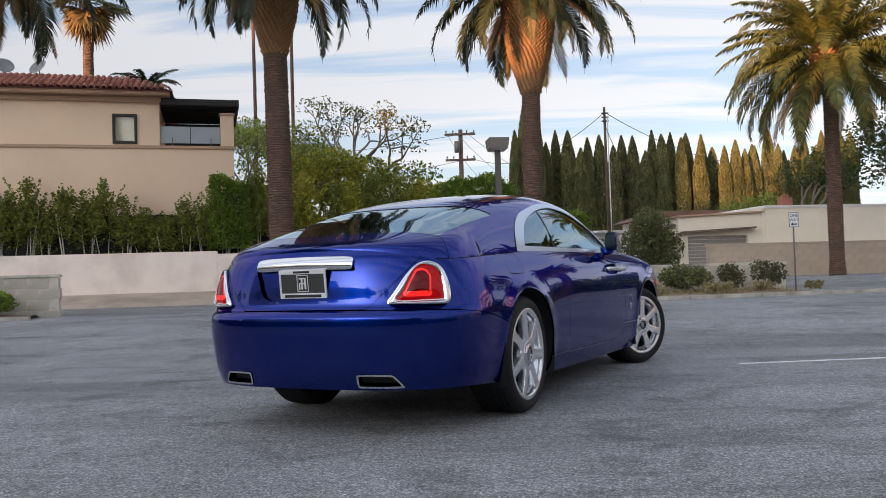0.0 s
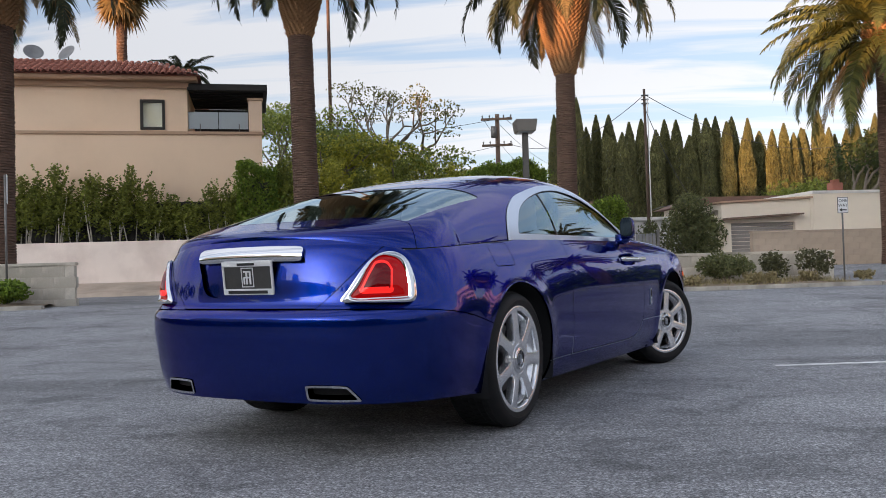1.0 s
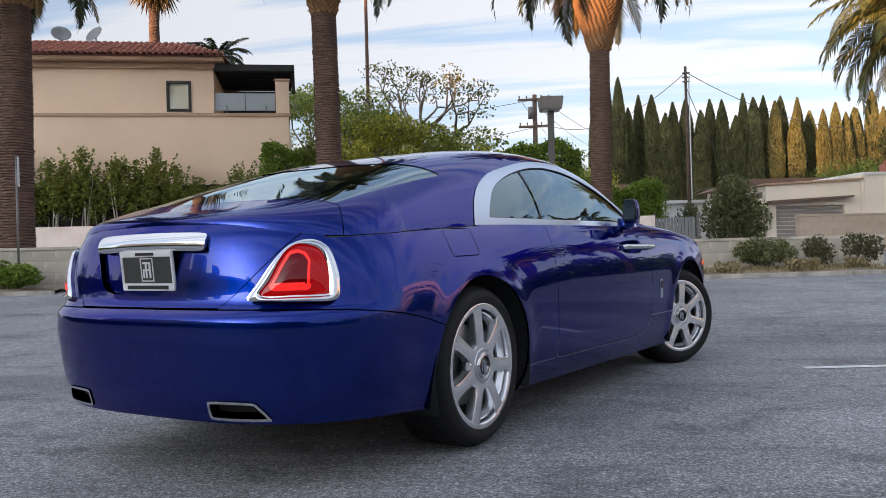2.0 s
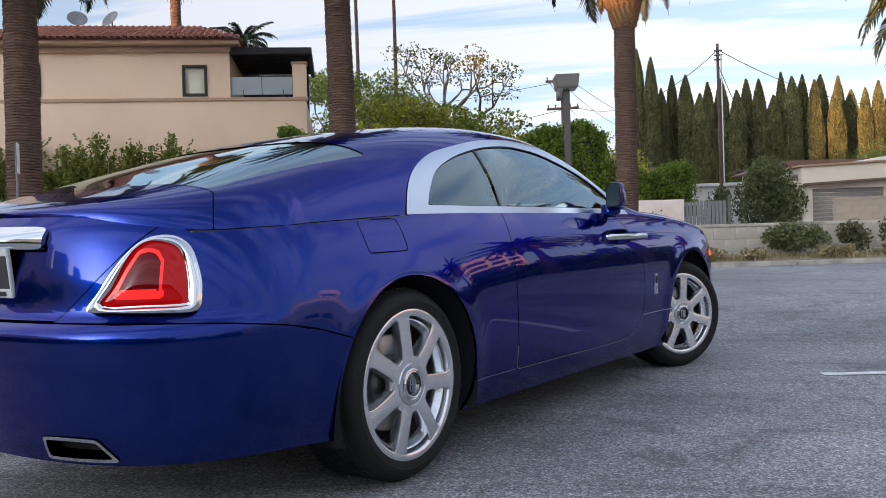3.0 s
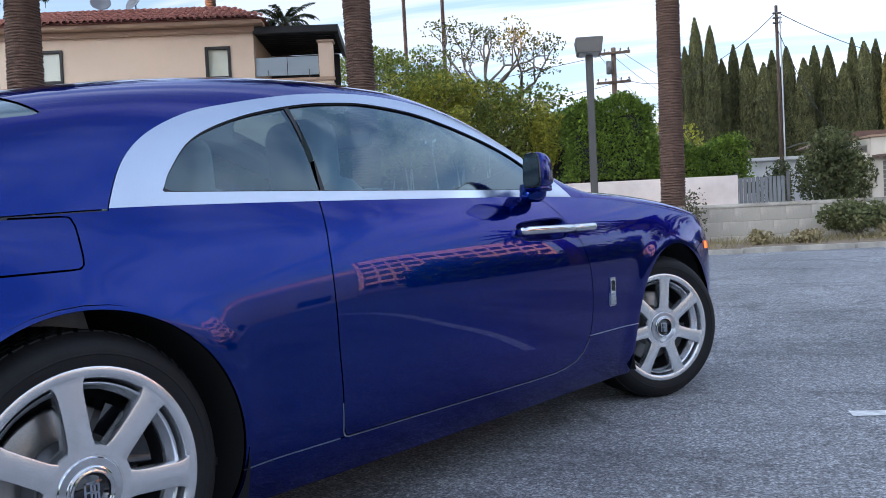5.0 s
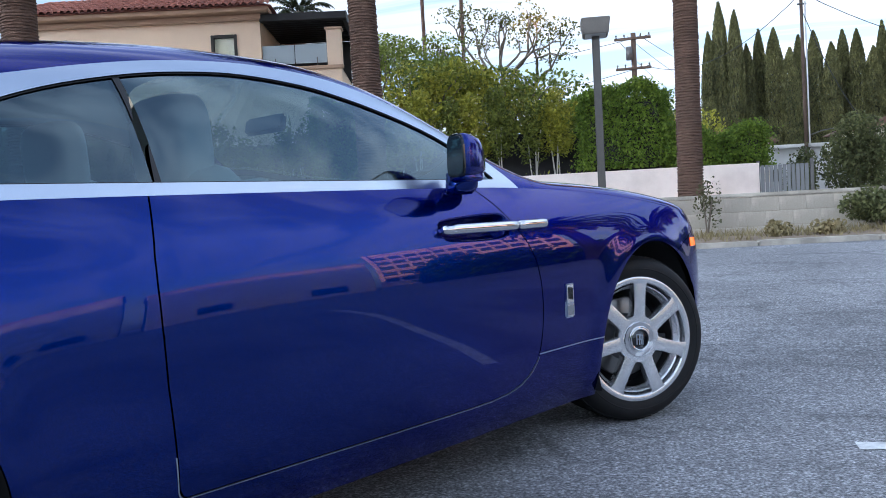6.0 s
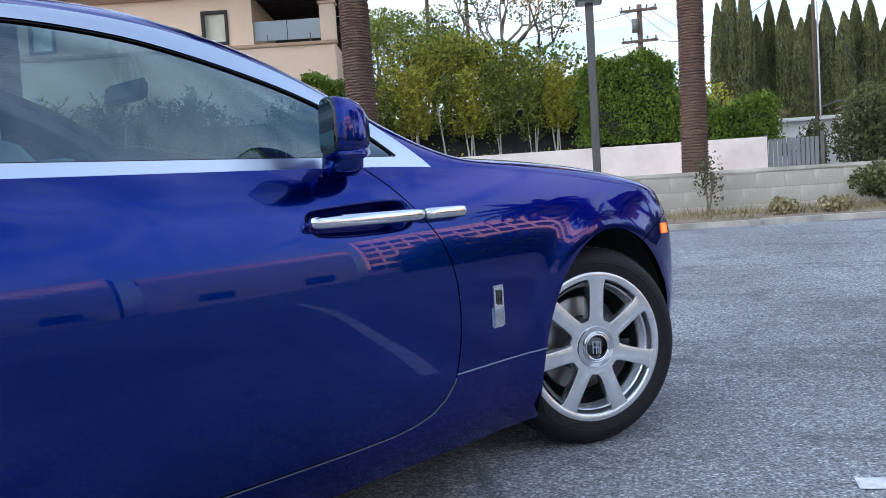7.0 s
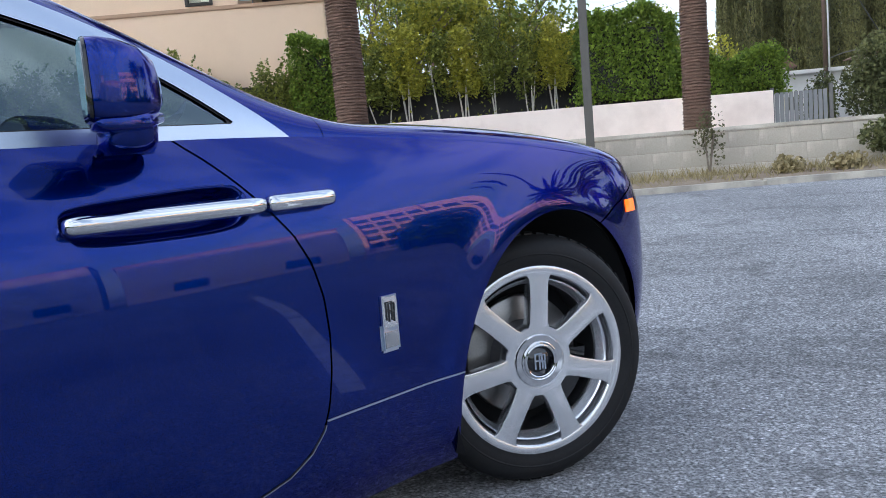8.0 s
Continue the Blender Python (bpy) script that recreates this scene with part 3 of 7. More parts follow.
# glasshouse outlines
WIN_OUT = sd_poly(smooth_loop([(0.150, 1.00), (0.156, 1.042), (0.216, 1.152), (0.314, 1.236), (0.475, 1.308), (0.650, 1.350), (0.800, 1.380), (0.960, 1.406), (1.135, 1.424), (1.300, 1.432), (1.473, 1.423), (1.631, 1.399), (1.770, 1.362), (1.899, 1.316),
                               (2.014, 1.266), (2.127, 1.202), (2.217, 1.138), (2.277, 1.092), (2.335, 1.043), (2.377, 1.00)], 4, False))
WIN_IN = sd_poly(smooth_loop([(0.310, 1.074), (0.322, 1.09), (0.354, 1.138), (0.453, 1.229), (0.640, 1.303), (0.880, 1.358), (1.080, 1.383), (1.250, 1.390), (1.452, 1.374), (1.610, 1.342), (1.760, 1.302),
                              (1.899, 1.258), (2.014, 1.210), (2.117, 1.147), (2.215, 1.074)], 4, False))


def b_line(z):
    return 0.874 - (z - 1.075) * 0.09


def windscreen(x, r, z):
    edge = np.minimum(x - (1.42 + 0.22 * (r / 0.6) ** 2), 2.46 - 0.30 * (r / 0.75) ** 2 - x)
    return np.minimum(edge, -0.045 - WIN_OUT(x, z) * np.where(r > 0.35, 1, 0) + np.where(r > 0.35, 0, 1))


def boot_cut(r):
    return np.where(r < 0.69, -0.80 + 0.055 * (r / 0.69) ** 2, -0.745 - (r - 0.69) * 0.9)


def lip_edge(r):
    return -0.055 + 0.12 * (r / 0.66) ** 3


def rear_window(x, r, z):
    return np.minimum(np.minimum(x - boot_cut(r) - 0.012, lip_edge(r) - x), 0.668 - r)


panel("roof", upper, UP_V, [lambda x, r, z: -WIN_OUT(x, z) - 0.001, lambda x, r, z: -rear_window(x, r, z) - 0.001, lambda x, r, z: -windscreen(x, r, z) - 0.001,
                            lambda x, r, z: x - boot_cut(r) - GAP, lambda x, r, z: 2.465 - 0.03 * (r / 0.8) ** 2 - x], PAINT, label="blue roof with pillars", ret=0.003)
panel("boot_lid", upper, UP_V, [lambda x, r, z: boot_cut(r) - x - GAP], PAINT, label="blue boot lid")
panel("bonnet", upper, UP_V, [lambda x, r, z: x - 2.465 + 0.03 * (r / 0.8) ** 2 - GAP], PAINT, label="blue bonnet")
panel("windscreen", upper, UP_V, [windscreen], WINDGLASS, off=-0.004, ret=0.0)
panel("rear_window", upper, UP_V, [lambda x, r, z: rear_window(x, r, z) + 0.012], REARGLASS, off=-0.0035, ret=0.0)
both_sides("window_surround", upper, np.linspace(0, 0.75, 80), [lambda x, r, z: WIN_OUT(x, z), lambda x, r, z: -WIN_IN(x, z), lambda x, r, z: z - 1.0], SATIN, off=0.004, ret=0.012, label="satin metal window surround")
both_sides("quarter_glass", upper, np.linspace(0, 0.75, 60), [lambda x, r, z: WIN_IN(x, z), lambda x, r, z: b_line(z) - 0.012 - x], GLASS, off=-0.004, ret=0.0)
both_sides("door_glass", upper, np.linspace(0, 0.75, 60), [lambda x, r, z: WIN_IN(x, z), lambda x, r, z: x - b_line(z) - 0.012], GLASS, off=-0.004, ret=0.0)
both_sides("window_divider", upper, np.linspace(0, 0.75, 60), [lambda x, r, z: WIN_IN(x, z) + 0.004, lambda x, r, z: 0.010 - np.abs(x - b_line(z))], BLACK, off=-0.001, ret=0.02)
both_sides("window_gasket", upper, np.linspace(0, 0.75, 70), [lambda x, r, z: WIN_IN(x, z) + 0.002, lambda x, r, z: 0.0035 - WIN_IN(x, z)], BLACK, off=0.0, ret=0.01)
# lining behind the gaps, inside of the roof
panel("inner_shell", lower, np.linspace(0.05, 0.98, 30), [lambda x, r, z: ARCHES[0](x, r, z) - 0.02, lambda x, r, z: ARCHES[1](x, r, z) - 0.02], DARK, off=-0.045, ret=0.0)
panel("headliner", upper, np.linspace(0.0, 1.0, 24), [lambda x, r, z: -WIN_OUT(x, z) - 0.004, lambda x, r, z: -rear_window(x, r, z) - 0.01, lambda x, r, z: -windscreen(x, r, z) - 0.01, lambda x, r, z: x + 0.74, lambda x, r, z: 2.55 - x],
      HEADLINER, off=-0.028, ret=0.0)
panel("boot_lining", upper, np.linspace(0.0, 1.0, 16), [lambda x, r, z: -0.70 - x], DARK, off=-0.02, ret=0.0)
panel("bonnet_lining", upper, np.linspace(0.0, 1.0, 16), [lambda x, r, z: x - 2.45], DARK, off=-0.02, ret=0.0)

# black strip backs the joints and paints the pillar crease's shadow line
for x0_, x1_ in ((-0.88, 0.15), (2.37, 3.54)):
    both_sides("shoulder_seal", lower, np.linspace(0.93, 1, 12), [lambda x, r, z: np.minimum(x - x0_, x1_ - x)], BLACK, off=-0.006, ret=0.0)

# bright metal strips low on the doors, drawn for the highlights along the panel edges
both_sides("sill_trim", lower, np.linspace(0.1, 0.40, 90), [lambda x, r, z: 0.0012 + 0.0030 + DOOR(x, z), lambda x, r, z: -DOOR(x, z) - 0.0012, lambda x, r, z: 0.425 - z], SATIN, off=0.001, ret=0.004)
both_sides("sill_trim", lower, np.linspace(0.1, 0.40, 90), [lambda x, r, z: 0.0022 - np.abs(z - 0.4345), lambda x, r, z: x - 2.288, ARCHES[1]], SATIN, off=0.001, ret=0.004, U=np.linspace(0.65, 0.78, 40))
both_sides("sill_trim", lower, np.linspace(0.05, 0.30, 90), [lambda x, r, z: 0.0016 - np.abs(z - 0.317), lambda x, r, z: 0.80 - x, lambda x, r, z: x - 0.2, ARCHES[0]], SATIN, off=0.001, ret=0.004, U=np.linspace(0.33, 0.45, 40))

# tail lamps
LAMP_U = np.linspace(0.06, UR + 0.06, 90)
LAMP_V = np.linspace(0.5, 1, 70)
LENS = sd_poly(smooth_loop([(-0.505, 0.757), (-0.457, 0.816), (-0.393, 0.900), (-0.338, 0.938), (-0.283, 0.947), (-0.205, 0.932), (-0.168, 0.898), (-0.150, 0.838), (-0.149, 0.770), (-0.165, 0.757), (-0.33, 0.755)], 4))
CORE = sd_poly([(-0.436, 0.797), (-0.265, 0.797), (-0.256, 0.882), (-0.275, 0.906), (-0.305, 0.915), (-0.345, 0.909), (-0.388, 0.860)])


def at_tail(f):
    return lambda x, r, z: np.where(x < -0.5, f(x + r, z), -1)


for side in ("right", "left"):
    lamp = panel("tail_lamp", lower, LAMP_V, [at_tail(LENS)], REDLENS, (side,), 0.012, 0.02, U=LAMP_U, label="red tail lamp lens in a chrome bezel")
    bezel = panel("bezel", lower, np.linspace(0.6, 1, 130), [at_tail(LAMP), lambda x, r, z: 0.0015 - LENS(x + r, z)], CHROME, (side,), 0.015, 0.02, U=np.linspace(0.06, UR + 0.06, 200), label="chrome bezel")
    guide = panel("light_guide", lower, LAMP_V, [lambda x, r, z: -CORE(x + r, z), at_tail(lambda q, z: CORE(q, z) + np.where(z < 0.80, 0.022, 0.013))], REDGLOW, (side,), 0.0145, 0.006, U=LAMP_U, label="bright red light guide")
    line = panel("inner_guide", lower, LAMP_V, [at_tail(lambda q, z: 0.0035 - np.abs(z - 0.800)), lambda x, r, z: 0.075 - np.abs(x + r + 0.348)], REDGLOW, (side,), 0.0150, 0.003, U=LAMP_U, label="bright red light guide")
    core = panel("reflector", lower, LAMP_V, [at_tail(CORE)], REDDARK, (side,), 0.0135, 0.004, U=LAMP_U, label="dark red reflector")
    for o in (lamp, bezel, guide, core, line):
        co, no = np.zeros(3 * len(o.data.vertices)), np.zeros(3 * len(o.data.vertices))
        o.data.vertices.foreach_get("co", co)
        o.data.vertices.foreach_get("normal", no)
        co, no = co.reshape(-1, 3), no.reshape(-1, 3)
        q = co[:, 0] + np.abs(co[:, 1])
        d_out, d_in = LAMP(q, co[:, 2]), LENS(q, co[:, 2])
        if o is bezel:
            lift = 0.011 * np.sin(np.pi * np.clip(d_out / np.maximum(d_out - d_in, 1e-4), 0, 1))
        else:
            lift = 0.012 * sstep(d_in / 0.07)
        o.data.vertices.foreach_set("co", (co + no * lift[:, None]).ravel())
        o.data.update()
        if "custom_normal" in o.data.attributes:
            o.data.attributes.remove(o.data.attributes["custom_normal"])
        o.data.set_sharp_from_angle(angle=radians(50))
        if o is not lamp:
            o.parent = lamp

# chrome bar over the number plate
bar = panel("boot_chrome_bar", lower, np.linspace(0.84, 1, 60), [
    lambda x, r, z: np.where(x < -0.8, 1 - (r / 0.328) ** 14 - ((z - 0.976 + 0.006 * (r / 0.325) ** 2) / 0.036) ** 6, -1)], CHROME, off=0.006, ret=0.014, U=np.linspace(0, UR * 0.8, 70), label="polished chrome bar above the plate")
for v in bar.data.vertices:
    v.co.x -= 0.013 * max(0.0, 1 - ((v.co.z - 0.976 + 0.006 * (v.co.y / 0.325) ** 2) / 0.038) ** 2)
bar.data.attributes.remove(bar.data.attributes["custom_normal"])
bar.data.set_sharp_from_angle(angle=radians(40))

# number plate in its frame; writing and emblem are plain bars
plate = new("number_plate")
plate.parent = car
plate.matrix_local = pose(-1.137, 0, 0.862, 0, -6, 0)
tagged(plate, "grey plate insert in a chrome frame")
box("insert", (-0.004, -0.150, -0.075), (0.002, 0.150, 0.075), PLATEGREY, plate, 0.001)
for lo, hi in (((-0.010, -0.160, 0.057), (0.004, 0.160, 0.082)), ((-0.010, -0.160, -0.082), (0.004, 0.160, -0.052)),
               ((-0.010, -0.160, -0.06), (0.004, -0.148, 0.06)), ((-0.010, 0.148, -0.06), (0.004, 0.160, 0.06))):
    box("frame_bar", lo, hi, PLATEFRAME, plate, 0.003)
box("writing_bar", (-0.0125, -0.055, 0.063), (-0.0095, 0.055, 0.075), BLACK, plate, 0)
box("writing_bar", (-0.0125, -0.125, -0.075), (-0.0095, 0.125, -0.060), BLACK, plate, 0)
for lo, hi in (((-0.038, 0.048), (0.038, 0.052)), ((-0.038, -0.044), (0.038, -0.040)), ((-0.038, -0.044), (-0.034, 0.052)), ((0.034, -0.044), (0.038, 0.052)),
               ((-0.022, -0.030), (-0.012, 0.036)), ((0.000, -0.030), (0.010, 0.036)), ((-0.022, 0.028), (0.024, 0.036)), ((-0.014, 0.0), (0.024, 0.007)), ((0.018, -0.030), (0.026, 0.002))):
    box("emblem_bar", (-0.0065, lo[0], lo[1]), (-0.0035, hi[0], hi[1]), PLATEFRAME, plate, 0)

# exhaust tips: trapezoid frames set in the bumper
EX_U, EX_V = np.linspace(0.02, UR * 0.95, 120), np.linspace(0, 0.2, 40)
for side, sg in (("right", -1), ("left", 1)):
    ex = panel("exhaust_tip", lower, EX_V, [lambda x, r, z: np.where(x < -0.8, EXHAUST(r, z), -1) + 0.003, lambda x, r, z: 0.0075 - EXHAUST(r, z)], CHROME, (side,), 0.005, 0.05, U=EX_U, label="chrome trapezoid exhaust tip")
    panel("duct", lower, EX_V, [lambda x, r, z: np.where(x < -0.8, EXHAUST(r, z), -1) + 0.006], DARK, (side,), -0.05, 0.0, U=EX_U, parent=ex)


# wheels
def build_wheel(name, m, turn, R=0.3735, size=1.0):
    """R: the tyre's radius; size: that of the rim."""
    w = new(name)
    w.parent = car
    w.matrix_local = m            # local y points out of the car
    tagged(w, "seven-spoke silver alloy wheel with a low-profile tyre")
    def fit(q):
        return R - (0.3755 - q) * (R - 0.262 * size) / (0.3755 - 0.262)
    prof = [(0.262, 0.0), (0.274, 0.010), (0.284, 0.008), (0.302, 0.016), (0.328, 0.018), (0.350, 0.009), (0.363, -0.010), (0.370, -0.030)]
    for k in range(5):
        y = -0.040 - k * 0.040
        prof += [(0.373, y), (0.373, y - 0.030), (0.366, y - 0.032), (0.366, y - 0.038)]
    prof += [(0.369, -0.245), (0.354, -0.268), (0.300, -0.275), (0.262, -0.26)]
    tyre = lathe("tyre", [(fit(q), y) for q, y in prof], RUBBER, w, 72, "y", True)
    vs, fs = [], []
    for row in range(6):
        for k in range(60):
            a0 = 2 * math.pi * (k + 0.5 * (row % 2)) / 60
            a1 = a0 + 2 * math.pi / 60 * 0.78
            y0 = -0.028 - row * 0.037
            b = len(vs)
            for a, y, rr in ((a0, y0, 0.371), (a1, y0 - 0.006, 0.371), (a1, y0 - 0.034, 0.371), (a0, y0 - 0.028, 0.371),
                             (a0, y0, 0.3755), (a1, y0 - 0.006, 0.3755), (a1, y0 - 0.034, 0.3755), (a0, y0 - 0.028, 0.3755)):
                vs.append((fit(rr) * math.cos(a), y, fit(rr) * math.sin(a)))
            fs += [tuple(b + q for q in f) for f in ((4, 5, 6, 7), (0, 1, 5, 4), (1, 2, 6, 5), (2, 3, 7, 6), (3, 0, 4, 7))]
    tread = mesh_ob("tread", vs, fs, RUBBER, tyre)
    tagged(tread, kind="stuff")
    # bead line on the sidewall
    lathe("sidewall_rib", [(fit(0.318), 0.0165), (fit(0.320), 0.0195), (fit(0.323), 0.0195), (fit(0.325), 0.0165)], RUBBER, tyre, 72, "y")
    lathe("rim_lip", [(0.292, -0.008), (0.2955, 0.002), (0.2945, 0.009), (0.289, 0.0125), (0.270, 0.0105), (0.2655, 0.008), (0.2625, 0.002), (0.259, -0.020), (0.252, -0.045)], ALLOY, w, 96, "y", crisp=50)
    lathe("barrel", [(0.262, -0.03), (0.252, -0.06), (0.242, -0.10), (0.245, -0.20), (0.262, -0.24)], BARREL, w, 64, "y")
    lathe("inner_step", [(0.252, -0.012), (0.243, -0.018), (0.243, -0.032), (0.234, -0.036), (0.234, -0.055)], ALLOY, w, 84, "y")
    lathe("brake_disc", [(0.10, -0.10), (0.185, -0.10), (0.190, -0.104), (0.190, -0.125), (0.10, -0.125)], DISC, w, 56, "y")
    lathe("hub_back", [(0.0, -0.085), (0.11, -0.085), (0.115, -0.16)], BARREL, w, 40, "y")
    lathe("backing", [(0.0, -0.17), (0.255, -0.17)], DARK, w, 40, "y")
    # brake caliper
    bm = bmesh.new()
    n = 12
    rows = []
    for i in range(n + 1):
        a = radians(150 + 60 * i / n)
        rows.append([bm.verts.new((r * math.cos(a), y, r * math.sin(a))) for r, y in ((0.130, -0.070), (0.205, -0.062), (0.212, -0.075), (0.212, -0.14), (0.130, -0.14))])
    for p, q in zip(rows, rows[1:]):
        for k in range(5):
            bm.faces.new((p[k], p[(k + 1) % 5], q[(k + 1) % 5], q[k]))
    bm.faces.new(rows[0]); bm.faces.new(rows[-1][::-1])
    part("brake_caliper", bm, GLOSSBLACK, w, "gloss black brake caliper")
    # spokes: a bevelled tapering beam, dished towards the hub, widening into the rim
    def spoke_mesh():
        bm = bmesh.new()
        stations = [(0.070, 0.050, 0.009, 0.045), (0.094, 0.0405, 0.0105, 0.05), (0.104, 0.0360, 0.0115, 0.05), (0.118, 0.0322, 0.0125, 0.05), (0.150, 0.0312, 0.0135, 0.05), (0.190, 0.0312, 0.0135, 0.05), (0.230, 0.0322, 0.0125, 0.045), (0.246, 0.0342, 0.0120, 0.04), (0.257, 0.0380, 0.0112, 0.035), (0.2645, 0.0450, 0.0105, 0.03), (0.272, 0.0620, 0.0095, 0.02)]
        rows = []
        for r, hw, y, d in stations:
            rows.append([bm.verts.new(p) for p in ((r, y - d, -hw * 0.82), (r, y - 0.006, -hw), (r, y - 0.001, -hw + 0.0018), (r, y, -hw + 0.005), (r, y, hw - 0.005), (r, y - 0.001, hw - 0.0018), (r, y - 0.006, hw), (r, y - d, hw * 0.82))])
        for p, q in zip(rows, rows[1:]):
            for k in range(7):
                bm.faces.new((p[k], q[k], q[k + 1], p[k + 1]))
        bm.normal_update()
        return bm
    for k in range(7):
        bm = spoke_mesh()
        bm.transform(pose(0, 0, 0, 0, 90 - k * 360 / 7 , 0))
        part("spoke", bm, ALLOY, w, smooth=True).data.set_sharp_from_angle(angle=radians(50))
    lathe("hub_face", [(0.0835, 0.0085), (0.086, 0.0115), (0.108, 0.0112), (0.112, 0.004), (0.113, -0.03)], ALLOY, w, 56, "y", crisp=50)
    cap = lathe("hub_cap", [(0.0, 0.012), (0.0455, 0.012), (0.046, 0.021), (0.049, 0.0225), (0.053, 0.0215), (0.055, 0.018), (0.058, 0.0195), (0.061, 0.0185), (0.062, 0.0155), (0.079, 0.0145), (0.0815, 0.012), (0.082, 0.002)], CHROME, w, 60, "y", label="polished hub cap with a black centre", crisp=40)
    lathe("cap_centre", [(0.0, 0.0160), (0.044, 0.0155), (0.0455, 0.013)], GLOSSBLACK, cap, 40, "y", label="black emblem disc")
    for x0, z0, x1, z1 in ((-0.019, -0.024, -0.014, 0.025), (-0.004, -0.027, 0.001, 0.022), (-0.019, 0.020, 0.008, 0.025), (-0.014, -0.001, 0.008, 0.003), (0.004, 0.001, 0.009, 0.023), (0.001, 0.016, 0.018, 0.020), (0.014, 0.0, 0.019, 0.018), (0.002, -0.004, 0.017, 0.0), (0.006, -0.025, 0.011, -0.003), (0.014, -0.027, 0.019, -0.004)):
        box("emblem_bar", (-x1, 0.0158, z0), (-x0, 0.0178, z1), SATIN, cap, 0, m=pose(0, 0, 0, 0, -turn, 0))
    box("valve", (-0.004, -0.030, -0.252), (0.004, 0.0, -0.244), BLACK, w, 0.002)
    for o in w.children:
        if o is not tyre:
            o.matrix_local = Matrix.Diagonal((size, 1, size, 1))
    return w


OUT_R = pose(0, 0, 0, 0, 0, 180)          # the wheel's outer face looks to the car's right
STEER = 27.0
face_y = 0.915
TURN_R, TURN_F = 34.0, -30.0
wheel_rear = build_wheel("rear_wheel", pose(0, -(face_y - 0.004), 0.3735) @ OUT_R @ pose(0, 0, 0, 0, TURN_R, 0), TURN_R)
wheel_front = build_wheel("front_wheel", pose(3.115, -(face_y - 0.005), 0.366, 0, 0, -STEER) @ OUT_R @ pose(0, 0, 0, 0, TURN_F, 0), TURN_F, 0.366, 0.94)


def copy_part(ob, m):
    """A second wheel that shares the first one's meshes."""
    made = {}
    for o in (ob, *ob.children_recursive):
        c = o.copy()
        scene.collection.objects.link(c)
        c.parent = made.get(o.parent, o.parent)
        made[o] = c
    made[ob].matrix_local = m
    return made[ob]


copy_part(wheel_rear, pose(0, face_y - 0.02, 0.3735)).name = "rear_wheel"
copy_part(wheel_front, pose(3.112, face_y - 0.02, 0.366, 0, 0, -STEER + 3)).name = "front_wheel"

# wheel housings and floor
for xw, ra in ((0.0, ARCH_R), (FRONT_AXLE + 0.048, ARCH_F)):
    for sg in (-1, 1):
        vs, fs = [], []
        n = 28
        for i in range(n + 1):
            a = radians(-20 + 220 * i / n)
            for y in (0.945, 0.56):
                vs.append((xw + (ra + 0.012) * math.cos(a), sg * y, 0.365 + (ra + 0.012) * math.sin(a)))
        for i in range(n):
            fs.append((2 * i, 2 * i + 2, 2 * i + 3, 2 * i + 1))
        k = len(vs)
        vs.append((xw, sg * 0.56, 0.365))
        for i in range(n):
            fs.append((2 * i + 1, 2 * i + 3, k))
        mesh_ob("wheel_housing", vs, fs, DARK, car, True)
box("floor_pan", (-0.80, -0.56, 0.25), (3.75, 0.56, 0.34), DARK, car, 0.02)
box("floor_side", (0.46, -0.87, 0.205), (2.66, 0.87, 0.28), DARK, car, 0.02)

